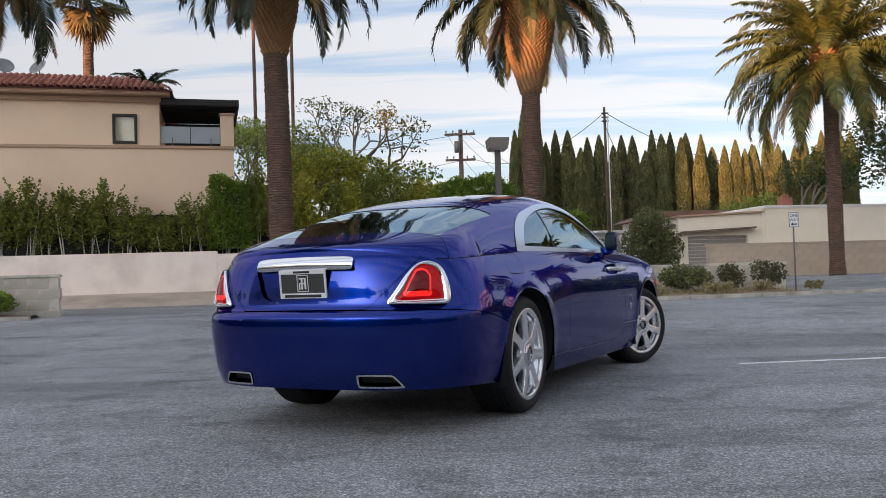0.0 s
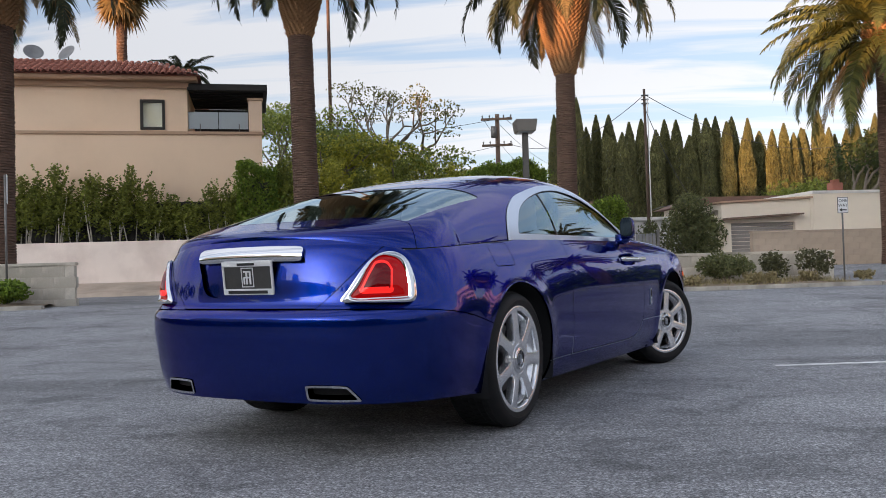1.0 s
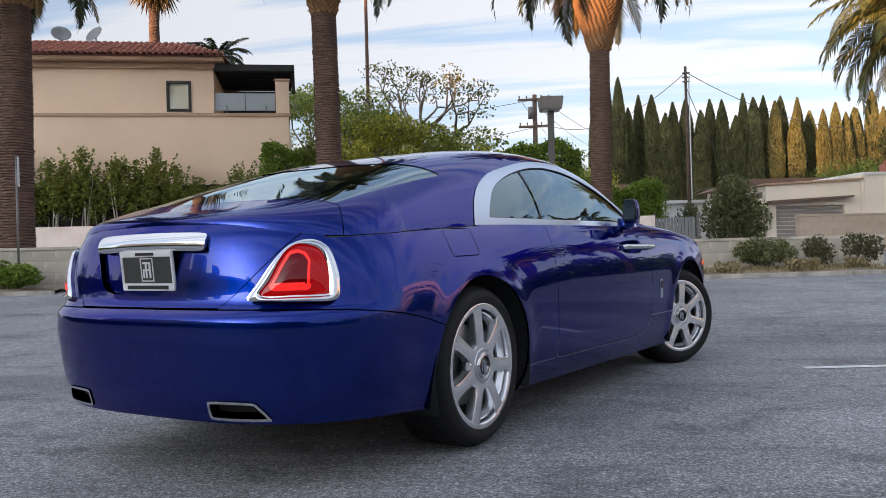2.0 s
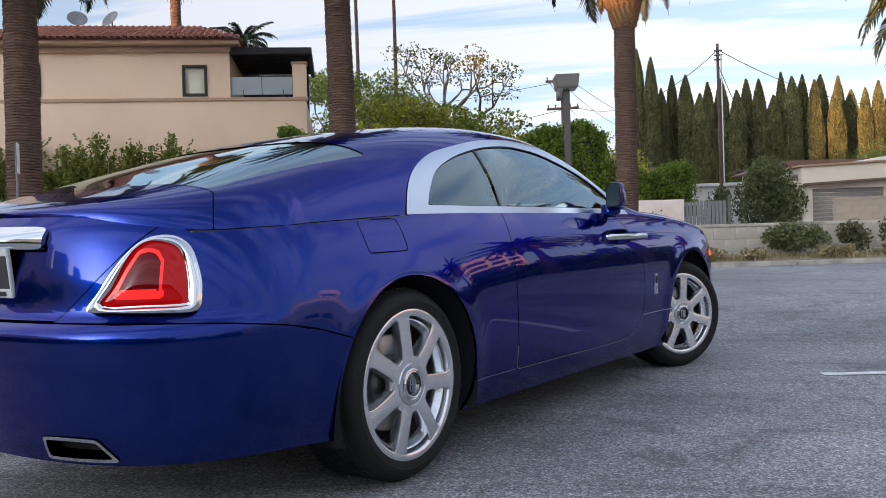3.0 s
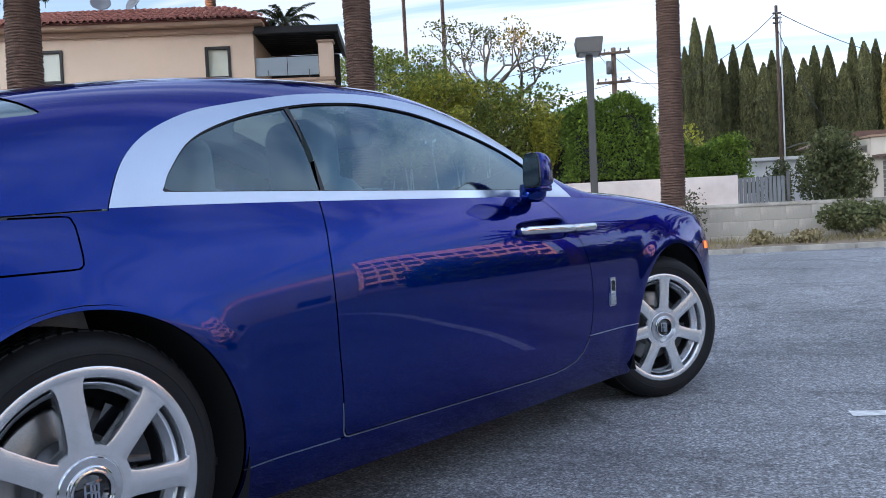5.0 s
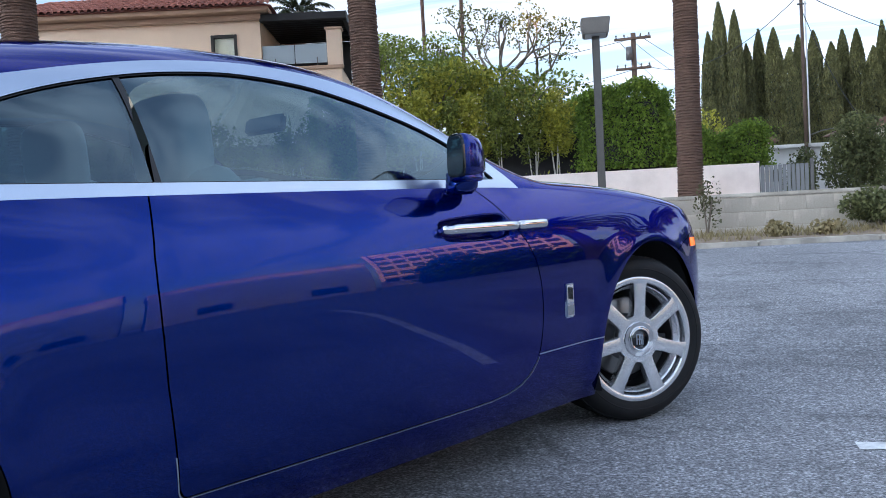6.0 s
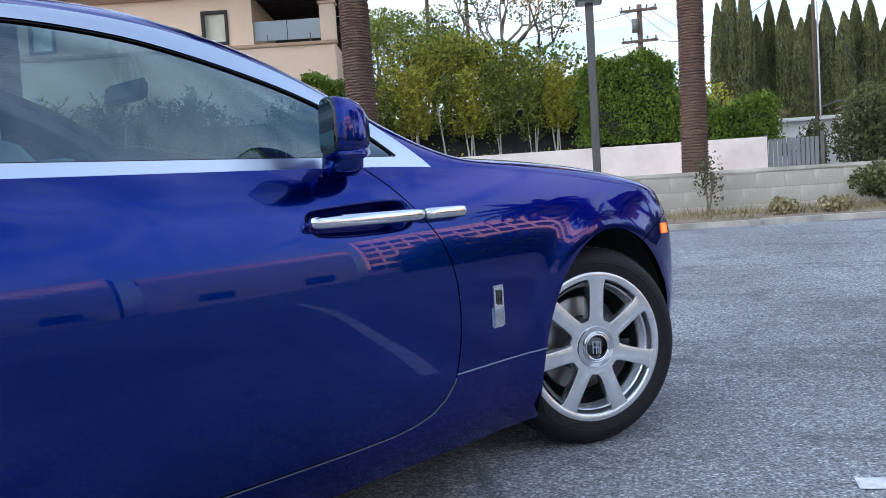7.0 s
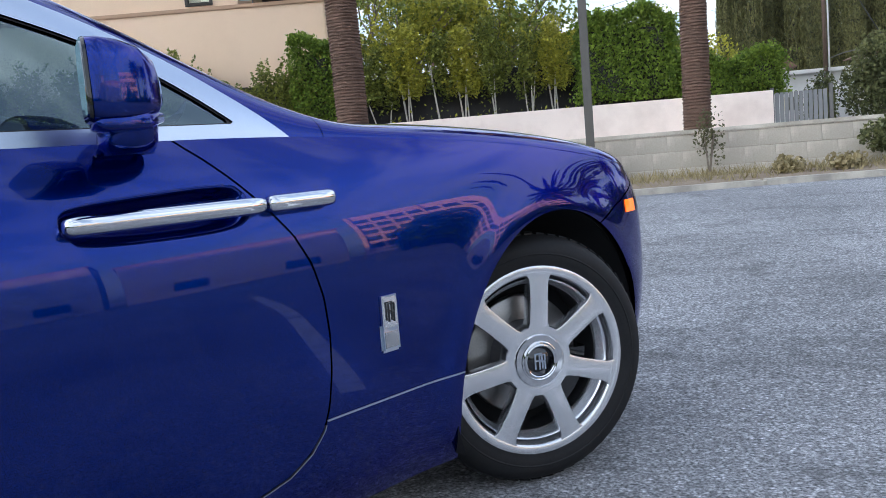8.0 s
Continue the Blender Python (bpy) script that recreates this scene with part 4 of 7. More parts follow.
# door handles
for sg in (-1, 1):
    hd = new("door_handle")
    hd.parent = car
    tagged(hd, "long polished chrome door handle")
    yo = sg * 0.966

    def bar_mesh(x0, x1, z0, z1, name):
        bm = bmesh.new()
        rows = []
        for q in (0, 0.012, 0.03, 0.06, 0.12, 0.25, 0.4, 0.6, 0.75, 0.88, 0.94, 0.97, 0.988, 1):
            e = min(1, math.sqrt(max(0, 1 - (2 * q - 1) ** 14)))
            x, z = x0 + (x1 - x0) * q, z0 + (z1 - z0) * q
            ring = []
            for k in range(12):
                a = 2 * math.pi * k / 12
                ring.append(bm.verts.new((x, yo - sg * 0.004 + sg * 0.020 * math.cos(a) * (0.3 + 0.7 * e), z + 0.0195 * max(-0.86, min(0.86, 1.15 * math.sin(a))) * (0.55 + 0.45 * e))))
            rows.append(ring)
        for a, b in zip(rows, rows[1:]):
            for k in range(12):
                bm.faces.new((a[k], a[(k + 1) % 12], b[(k + 1) % 12], b[k]))
        bm.faces.new(rows[0][::-1]); bm.faces.new(rows[-1])
        bmesh.ops.recalc_face_normals(bm, faces=bm.faces[:])
        part(name, bm, CHROME, hd, smooth=True)
    bar_mesh(1.776, 2.180, 0.909, 0.9075, "grip")
    bar_mesh(2.186, 2.356, 0.9075, 0.908, "cap")
    # fender badge
    bd = new("fender_badge")
    bd.parent = car
    bd.matrix_local = pose(2.481, sg * 0.966, 0.611, 0, 0, 0)
    tagged(bd, "upright rectangular chrome badge on the fender")
    s2 = -1 if sg < 0 else 1
    box("plate", (-0.030, -0.006, -0.068), (0.030, 0.010 if s2 > 0 else 0.006, 0.068), SATIN, bd, 0.006) if s2 > 0 else box("plate", (-0.030, -0.010, -0.068), (0.030, 0.006, 0.068), SATIN, bd, 0.006)
    box("panel", (-0.022, s2 * 0.010 - 0.001, -0.012), (0.022, s2 * 0.010 + 0.002, 0.058), ALLOY, bd, 0.001)
    box("panel", (-0.022, s2 * 0.010 - 0.001, -0.058), (0.022, s2 * 0.010 + 0.002, -0.020), CHROME, bd, 0.001)
    for x0, z0, x1, z1 in ((-0.014, 0.006, -0.0115, 0.048), (-0.006, 0.002, -0.0035, 0.044), (-0.014, 0.0455, 0.006, 0.048), (-0.0115, 0.026, 0.006, 0.0285), (0.004, 0.028, 0.0065, 0.046),
                           (-0.0035, 0.0415, 0.013, 0.044), (0.011, 0.024, 0.0135, 0.042), (-0.0035, 0.021, 0.012, 0.0235), (0.003, 0.004, 0.0055, 0.026), (0.010, 0.0, 0.0125, 0.021)):
        box("emblem_bar", (x0, s2 * 0.0125 - 0.001, z0), (x1, s2 * 0.0125 + 0.001, z1), BLACK, bd, 0)

# side marker at the front corner
both_sides("side_marker", lower, np.linspace(0.6, 1, 60), [lambda x, r, z: 0.037 - np.abs(x - 3.60), lambda x, r, z: 0.020 - np.abs(z - 0.766)], AMBER, off=0.003, ret=0.006, U=np.linspace(UF - 0.06, 0.98, 90), label="amber side marker lamp")


# door mirrors
def mirror(sg):
    mr = new("door_mirror")
    mr.parent = car
    mr.matrix_local = pose(0.140, sg * -0.020, -0.006)
    tagged(mr, "blue door mirror housing on a stalk")

    def loft(name, rows, material, smooth=True):
        bm = bmesh.new()
        rings = [[bm.verts.new((x, sg * y, z)) for x, y, z in ring] for ring in rows]
        for a, b in zip(rings, rings[1:]):
            for k in range(len(a)):
                bm.faces.new((a[k], a[(k + 1) % len(a)], b[(k + 1) % len(b)], b[k]))
        bm.faces.new(rings[0][::-1]); bm.faces.new(rings[-1])
        bmesh.ops.recalc_face_normals(bm, faces=bm.faces[:])
        return part(name, bm, material, mr, smooth=smooth)

    def ring(x, yc, zc, hy, hz, p=4.2, n=32, dy=0.0):
        out = []
        hy = hy * 0.82
        for k in range(n):
            a = 2 * math.pi * k / n
            c, s = math.cos(a), math.sin(a)
            q = hy * abs(c) ** (2 / p) * (1 if c > 0 else -1)
            q *= 0.92 - 0.12 * s          # narrower towards the top
            out.append((x - 0.38 * q * max(0, 1 - (x - 1.69) / 0.13), yc + q, zc + hz * abs(s) ** (2 / p) * (1 if s > 0 else -1)))
        return out
    loft("housing", [ring(1.690, 1.006, 1.150, 0.060, 0.060), ring(1.696, 1.006, 1.150, 0.070, 0.069), ring(1.715, 1.006, 1.151, 0.072, 0.070), ring(1.745, 1.004, 1.150, 0.070, 0.068), ring(1.78, 1.000, 1.147, 0.064, 0.062),
                     ring(1.808, 0.994, 1.140, 0.052, 0.048), ring(1.824, 0.988, 1.132, 0.034, 0.028), ring(1.829, 0.985, 1.130, 0.012, 0.010)], PAINT)
    loft("rim", [ring(1.6885, 1.006, 1.150, 0.0685, 0.0675), ring(1.6935, 1.006, 1.150, 0.0705, 0.0695)], GLOSSBLACK, False)
    loft("glass", [ring(1.692, 1.006, 1.150, 0.064, 0.063), ring(1.686, 1.006, 1.150, 0.062, 0.061)], MIRRORGLASS, False)
    loft("lower_trim", [ring(1.700, 1.000, 1.086, 0.058, 0.016), ring(1.715, 1.000, 1.084, 0.064, 0.018), ring(1.78, 0.998, 1.084, 0.062, 0.018), ring(1.822, 0.985, 1.088, 0.040, 0.010)], PAINT)
    loft("stalk", [[(1.782 + 0.042 * math.cos(a), 0.905 + 0.030 * math.sin(a), 1.035) for a in np.linspace(0, 2 * math.pi, 16, endpoint=False)],
                   [(1.787 + 0.052 * math.cos(a), 0.930 + 0.045 * math.sin(a), 1.028) for a in np.linspace(0, 2 * math.pi, 16, endpoint=False)],
                   [(1.787 + 0.052 * math.cos(a), 0.945 + 0.055 * math.sin(a), 1.05) for a in np.linspace(0, 2 * math.pi, 16, endpoint=False)],
                   [(1.790 + 0.050 * math.cos(a), 0.95 + 0.06 * math.sin(a), 1.10) for a in np.linspace(0, 2 * math.pi, 16, endpoint=False)]], PAINT)


mirror(-1)
mirror(1)


# the cabin
def pad(name, lo, hi, material, parent, r, m=None):
    """A stuffed cushion with round edges."""
    bm = bmesh.new()
    bmesh.ops.create_uvsphere(bm, u_segments=36, v_segments=20, radius=1)
    p = 2.2 + 0.16 / r
    for v in bm.verts:
        k = sum(abs(q) ** p for q in v.co) ** (-1 / p)
        v.co = Vector([(lo[q] + hi[q]) / 2 + v.co[q] * k * (hi[q] - lo[q]) / 2 for q in range(3)])
    if m is not None:
        bm.transform(m)
    return part(name, bm, material, parent, smooth=True)


def soft_box(name, lo, hi, material, m=None, r=0.05):
    return box(name, lo, hi, material, car, r, m=m)


for sg in (-1, 1):
    st = new("front_seat")
    st.parent = car
    tagged(st, "cream leather front seat")
    pad("cushion", (1.30, sg * 0.38 - 0.25, 0.42), (1.86, sg * 0.38 + 0.25, 0.60), LEATHER, st, 0.06)
    pad("backrest", (-0.09, -0.25, 0), (0.09, 0.25, 0.62), LEATHER, st, 0.07, m=pose(1.36, sg * 0.38, 0.54, 0, -13, 0))
    pad("headrest", (-0.072, -0.15, 0), (0.072, 0.15, 0.29), LEATHER, st, 0.072, m=pose(1.205, sg * 0.38, 1.075, 0, -4, 0))
    for q in (-0.2, 0.2):
        pad("bolster", (-0.12, -0.06, 0), (0.12, 0.06, 0.52), LEATHER, st, 0.045, m=pose(1.40, sg * 0.38 + q, 0.58, 0, -13, 0))
    pad("rear_seat", (0.10, sg * 0.36 - 0.28, 0.45), (0.62, sg * 0.36 + 0.28, 0.66), LEATHER, car, 0.06)
    pad("rear_backrest", (-0.09, -0.28, 0), (0.09, 0.28, 0.60), LEATHER, car, 0.07, m=pose(0.16, sg * 0.36, 0.58, 0, -18, 0))
    pad("rear_headrest", (-0.06, -0.13, 0), (0.06, 0.13, 0.17), LEATHER, car, 0.05, m=pose(-0.02, sg * 0.36, 1.07, 0, -10, 0))
    box("door_card", (0.80, sg * 0.80 - 0.02, 0.35), (2.15, sg * 0.80 + 0.02, 1.03), LEATHER, car, 0.015)
soft_box("dashboard", (1.95, -0.78, 0.75), (2.45, 0.78, 1.045), DASH, r=0.07)
soft_box("centre_console", (0.95, -0.11, 0.35), (2.0, 0.11, 0.72), LEATHER, r=0.03)
soft_box("parcel_shelf", (-0.75, -0.66, 0.90), (-0.22, 0.66, 0.96), DASH, r=0.02)
soft_box("cabin_floor", (-0.2, -0.80, 0.30), (2.4, 0.80, 0.34), DASH, r=0.01)
bm = bmesh.new()
rows = []
for i in range(36):
    a = 2 * math.pi * i / 36
    rows.append([bm.verts.new(((0.185 + 0.015 * math.cos(b)) * math.cos(a), (0.185 + 0.015 * math.cos(b)) * math.sin(a), 0.015 * math.sin(b))) for b in np.linspace(0, 2 * math.pi, 8, endpoint=False)])
for i in range(36):
    a, b = rows[i], rows[(i + 1) % 36]
    for k in range(8):
        bm.faces.new((a[k], b[k], b[(k + 1) % 8], a[(k + 1) % 8]))
for a in (0, 120, 240):
    g = bmesh.ops.create_cube(bm, size=1, matrix=pose(0, 0, 0, 0, 0, a + 90) @ pose(0.09, 0, 0) @ Matrix.Diagonal((0.18, 0.03, 0.015, 1)))
bm.transform(pose(1.80, 0.38, 1.00, 0, -65, 0))
part("steering_wheel", bm, DASH, car, smooth=True)
soft_box("inside_mirror", (-0.015, -0.12, -0.035), (0.015, 0.12, 0.035), DASH, m=pose(1.86, 0, 1.345, 0, 10, 0), r=0.012)

for o in car.children_recursive:
    if o.name.split(".")[0] in ("windscreen", "rear_window", "quarter_glass", "door_glass"):
        o.visible_shadow = False

# ---- the place ----
def ground_z(x, y):
    return 0.32 * sstep((y - 8.6) / 7.2) + 0.28 * sstep((x - 6.0) / 5.0) * sstep((y - 17.0) / 9.0)


def asphalt_mat():
    m = bpy.data.materials.new("weathered_asphalt")
    m.use_nodes = True
    nt = m.node_tree
    n, b = nt.nodes.new, nt.nodes["Principled BSDF"]
    tc = n("ShaderNodeTexCoord")

    def tex(kind, scale, detail=5, rough=0.6):
        q = n(kind)
        q.inputs["Scale"].default_value = scale
        if kind == "ShaderNodeTexNoise":
            q.inputs["Detail"].default_value, q.inputs["Roughness"].default_value = detail, rough
        nt.links.new(tc.outputs["Object"], q.inputs["Vector"])
        return q
    grain, speck, patch = tex("ShaderNodeTexNoise", 95, 4, 0.75), tex("ShaderNodeTexVoronoi", 55), tex("ShaderNodeTexNoise", 0.55, 6, 0.6)
    st = n("ShaderNodeMapping")
    st.inputs["Rotation"].default_value, st.inputs["Scale"].default_value = (0, 0, radians(-6)), (0.22, 1.0, 1)
    nt.links.new(tc.outputs["Object"], st.inputs[0])
    streak = n("ShaderNodeTexNoise")
    streak.inputs["Scale"].default_value, streak.inputs["Detail"].default_value, streak.inputs["Roughness"].default_value = 0.8, 8, 0.68
    streak.inputs["Distortion"].default_value = 0.8
    nt.links.new(st.outputs[0], streak.inputs["Vector"])

    def rng(src, a, b_, c, d):
        q = n("ShaderNodeMapRange")
        for k, v in zip(("From Min", "From Max", "To Min", "To Max"), (a, b_, c, d)):
            q.inputs[k].default_value = v
        nt.links.new(src, q.inputs["Value"])
        return q.outputs[0]

    def mulf(a, b_):
        q = n("ShaderNodeMath"); q.operation = 'MULTIPLY'
        nt.links.new(a, q.inputs[0]); nt.links.new(b_, q.inputs[1])
        return q.outputs[0]
    mid, tar = tex("ShaderNodeTexNoise", 26, 7, 0.75), tex("ShaderNodeTexNoise", 1.7, 8, 0.66)
    tar.inputs["Distortion"].default_value = 1.2
    f = mulf(rng(grain.outputs["Fac"], 0.36, 0.64, 0.15, 1.85), rng(patch.outputs["Fac"], 0.3, 0.7, 0.74, 1.20))
    f = mulf(f, rng(mid.outputs["Fac"], 0.36, 0.64, 0.62, 1.38))
    f = mulf(f, rng(streak.outputs["Fac"], 0.38, 0.50, 0.66, 1.05))
    f = mulf(f, rng(tar.outputs["Fac"], 0.36, 0.46, 0.66, 1.0))
    f = mulf(f, rng(speck.outputs["Distance"], 0.0, 0.6, 1.6, 0.68))
    mul = n("ShaderNodeMix"); mul.data_type, mul.blend_type = 'RGBA', 'MULTIPLY'
    mul.inputs["Factor"].default_value = 1
    mul.inputs["A"].default_value = (0.295, 0.295, 0.304, 1)
    nt.links.new(f, mul.inputs["B"])
    nt.links.new(mul.outputs["Result"], b.inputs["Base Color"])
    b.inputs["Roughness"].default_value = 0.72
    b.inputs["Specular IOR Level"].default_value = 0.5
    bp = n("ShaderNodeBump")
    bp.inputs["Strength"].default_value, bp.inputs["Distance"].default_value = 0.7, 0.006
    nt.links.new(grain.outputs["Fac"], bp.inputs["Height"])
    nt.links.new(bp.outputs[0], b.inputs["Normal"])
    return m


ASPHALT = asphalt_mat()
CONCRETE = mat("stained_concrete", (0.58, 0.53, 0.45), 0.88, 0, 0.20, 2.2, 50, 0.4, 0.008, stain=(0.17, 0.145, 0.105), stain_amt=0.85, stain_scale=0.9, rand=0.12)
nt_ = CONCRETE.node_tree
bl_, bm_, br_ = nt_.nodes.new("ShaderNodeTexNoise"), nt_.nodes.new("ShaderNodeMix"), nt_.nodes.new("ShaderNodeMapRange")
bl_.inputs["Scale"].default_value, bl_.inputs["Detail"].default_value, bl_.inputs["Roughness"].default_value = 1.7, 7, 0.65
br_.inputs["From Min"].default_value, br_.inputs["From Max"].default_value, br_.inputs["To Max"].default_value = 0.56, 0.70, 0.55
bm_.data_type = 'RGBA'
bm_.inputs["B"].default_value = (0.60, 0.56, 0.48, 1)
lk_ = nt_.nodes["Principled BSDF"].inputs["Base Color"].links[0]
nt_.links.new(nt_.nodes["Texture Coordinate"].outputs["Object"], bl_.inputs["Vector"])
nt_.links.new(bl_.outputs["Fac"], br_.inputs["Value"])
nt_.links.new(br_.outputs[0], bm_.inputs["Factor"])
nt_.links.new(lk_.from_socket, bm_.inputs["A"])
nt_.links.new(bm_.outputs["Result"], nt_.nodes["Principled BSDF"].inputs["Base Color"])
KERB = mat("kerb_concrete", (0.46, 0.425, 0.365), 0.85, 0, 0.14, 3, 60, 0.4, 0.006, stain=(0.14, 0.13, 0.12), stain_amt=0.6, stain_scale=2.4, rand=0.3)
PINKWALL = mat("pink_stucco", (0.92, 0.80, 0.72), 0.9, 0, 0.06, 1.6, 45, 0.35, 0.006, stain=(0.42, 0.30, 0.24), stain_amt=0.30, stain_scale=0.9)
STUCCO = mat("beige_stucco", (0.88, 0.66, 0.475), 0.9, 0, 0.05, 1.2, 40, 0.3, 0.006, stain=(0.50, 0.35, 0.24), stain_amt=0.22, stain_scale=0.6)
TRIM = mat("tan_trim", (0.50, 0.33, 0.22), 0.85, 0, 0.06, 3, 50, 0.3, 0.004)
TILE = mat("clay_roof_tile", (0.33, 0.125, 0.085), 0.8, 0, 0.22, 5, 40, 0.3, 0.006, rand=0.8)
BROWNROOF = mat("faded_brown_roof", (0.20, 0.115, 0.085), 0.85, 0, 0.2, 3, 40, 0.3, 0.006)
WINFRAME = mat("dark_brown_window_frame", (0.035, 0.028, 0.022), 0.5, 0, 0.1, 10, 80, 0.1, 0.002)
PANE = glass_mat("window_pane", (0.95, 0.95, 0.92), 0.05, 5.0)
CURTAIN = mat("pale_blind", (0.90, 0.86, 0.74), 0.8, 0, 0.05, 4, 60, 0.1, 0.002)
# timber colour, also the shade-dark filling inside hedges and cypresses
DARKWOOD_AND_SHADE = mat("dark_stained_timber", (0.022, 0.020, 0.019), 0.7, 0, 0.3, 4, 60, 0.3, 0.005, rand=0.4)
FROST = mat("frosted_balcony_glass", (0.36, 0.40, 0.42), 0.3, 0, 0.05, 2, 40, 0.05, 0.002)
STEEL = mat("grey_painted_steel", (0.16, 0.15, 0.14), 0.55, 0.3, 0.12, 6, 60, 0.15, 0.002)
LAMPPOST = mat("dark_post_paint", (0.085, 0.078, 0.068), 0.55, 0, 0.12, 5, 60, 0.15, 0.002)
LAMPPAINT = mat("taupe_lamp_paint", (0.16, 0.145, 0.125), 0.55, 0, 0.12, 5, 60, 0.15, 0.002)
POLEWOOD = mat("weathered_pole_timber", (0.13, 0.085, 0.06), 0.85, 0, 0.25, 4, 50, 0.4, 0.006)
WHITEWALL = mat("white_painted_wall", (0.82, 0.80, 0.76), 0.85, 0, 0.06, 2, 50, 0.3, 0.005, stain=(0.5, 0.46, 0.4), stain_amt=0.3)
CREAM = mat("cream_stucco", (0.90, 0.80, 0.665), 0.9, 0, 0.06, 2, 45, 0.3, 0.005)
BRICKY = mat("tan_block", (0.45, 0.36, 0.28), 0.9, 0, 0.15, 4, 50, 0.4, 0.006, rand=0.35)
DIRT = mat("dry_soil", (0.26, 0.20, 0.14), 0.95, 0, 0.3, 3, 40, 0.7, 0.02, stain=(0.15, 0.11, 0.07), stain_amt=0.5, stain_scale=2.5)
PAVING = mat("tan_pavement", (0.50, 0.41, 0.33), 0.9, 0, 0.12, 2, 40, 0.4, 0.006, stain=(0.22, 0.17, 0.13), stain_amt=0.5, stain_scale=0.8)
ROADPAINT = mat("worn_white_line", (0.80, 0.80, 0.78), 0.8, 0, 0.15, 8, 90, 0.3, 0.003, stain=(0.2, 0.2, 0.2), stain_amt=0.6, stain_scale=9)
BARK = mat("grey_bark", (0.20, 0.165, 0.13), 0.9, 0, 0.25, 5, 50, 0.5, 0.008)
PALEBARK = mat("pale_stem_bark", (0.52, 0.48, 0.42), 0.9, 0, 0.25, 5, 50, 0.5, 0.006)
PALMBARK = mat("palm_trunk_fibre", (0.135, 0.080, 0.056), 0.95, 0, 0.35, 3, 35, 0.7, 0.015, stain=(0.085, 0.055, 0.04), stain_amt=0.5, stain_scale=2)
PALMBOSS = mat("palm_cut_stubs", (0.30, 0.165, 0.075), 0.9, 0, 0.35, 3, 30, 0.6, 0.01, rand=0.3)
FROND = leaf_mat("palm_frond_green", (0.010, 0.016, 0.008), (0.055, 0.060, 0.022), 0.15)
FRONDGOLD = leaf_mat("palm_frond_olive", (0.030, 0.040, 0.012), (0.18, 0.175, 0.046), 0.25)
FRONDDRY = leaf_mat("dry_palm_frond", (0.12, 0.075, 0.03), (0.30, 0.20, 0.08), 0.2)
HEDGEDARK = leaf_mat("dense_hedge_leaf", (0.034, 0.073, 0.013), (0.267, 0.364, 0.047), 0.25)
HEDGELEAF = leaf_mat("shrub_leaf", (0.030, 0.046, 0.010), (0.330, 0.360, 0.070), 0.3)
YELLOWLEAF = leaf_mat("yellow_green_leaf", (0.115, 0.132, 0.018), (0.575, 0.540, 0.075), 0.3)
TREELEAF = leaf_mat("tree_leaf", (0.058, 0.091, 0.018), (0.325, 0.364, 0.072), 0.3)
SPARSELEAF = leaf_mat("olive_tree_leaf", (0.035, 0.045, 0.012), (0.20, 0.19, 0.05), 0.25)
DARKTREE = leaf_mat("dark_tree_leaf", (0.012, 0.022, 0.008), (0.085, 0.115, 0.030), 0.2)
CYPRESS = leaf_mat("cypress_foliage", (0.032, 0.040, 0.016), (0.200, 0.188, 0.070), 0.1)
DARKSHRUB = leaf_mat("dark_dusty_shrub_leaf", (0.042, 0.055, 0.023), (0.260, 0.267, 0.111), 0.2)
DRYGRASS = leaf_mat("dry_grass", (0.156, 0.130, 0.065), (0.442, 0.364, 0.195), 0.2)
SAGE = leaf_mat("dusty_shrub_leaf", (0.05, 0.055, 0.025), (0.17, 0.16, 0.08), 0.2)


# ground: one sheet, finer near the camera
def build_ground():
    xs = np.unique(np.concatenate([np.linspace(-1600, -60, 12), np.arange(-60, 60.1, 1.5), np.linspace(60, 1600, 12)]))
    ys = np.unique(np.concatenate([np.linspace(-1600, -40, 12), np.arange(-40, 60.1, 0.8), np.linspace(60, 2200, 12)]))
    X, Y = np.meshgrid(xs, ys, indexing="ij")
    Z = ground_z(X, Y)
    V = np.stack([X, Y, Z], -1).reshape(-1, 3)
    ny = len(ys)
    idx = np.arange(len(xs) * ny).reshape(len(xs), ny)
    Q = np.stack([idx[:-1, :-1], idx[1:, :-1], idx[1:, 1:], idx[:-1, 1:]], -1).reshape(-1, 4)
    ob = fast_mesh("ground", V, Q, ASPHALT)
    ob.data.shade_smooth()
    return tagged(ob, "weathered grey asphalt of a parking lot with dark streaks", "ground", kind="structure")


build_ground()
bm = bmesh.new()
for a, b in ((0.0, 2.2), (2.24, 4.6), (4.63, 6.4)):
    vs = []
    for x, y in ((a, -0.05), (b, -0.05), (b, 0.05), (a, 0.05)):
        X, Y = 2.62 + x, 7.60 + 0.115 * x + y + 0.012 * math.sin(9 * x)
        vs.append(bm.verts.new((X, Y, float(ground_z(X, Y)) + 0.004)))
    bm.faces.new(vs)
tagged(part("parking_line", bm, ROADPAINT), "worn white painted parking line on asphalt", "road marking", kind="structure")

KD = Vector((1, 0.25, 0)).normalized()           # along the kerb
KANG = math.degrees(math.atan2(0.25, 1))


def along(p0, ang, z=0.0):
    return pose(p0[0], p0[1], z, 0, 0, ang)


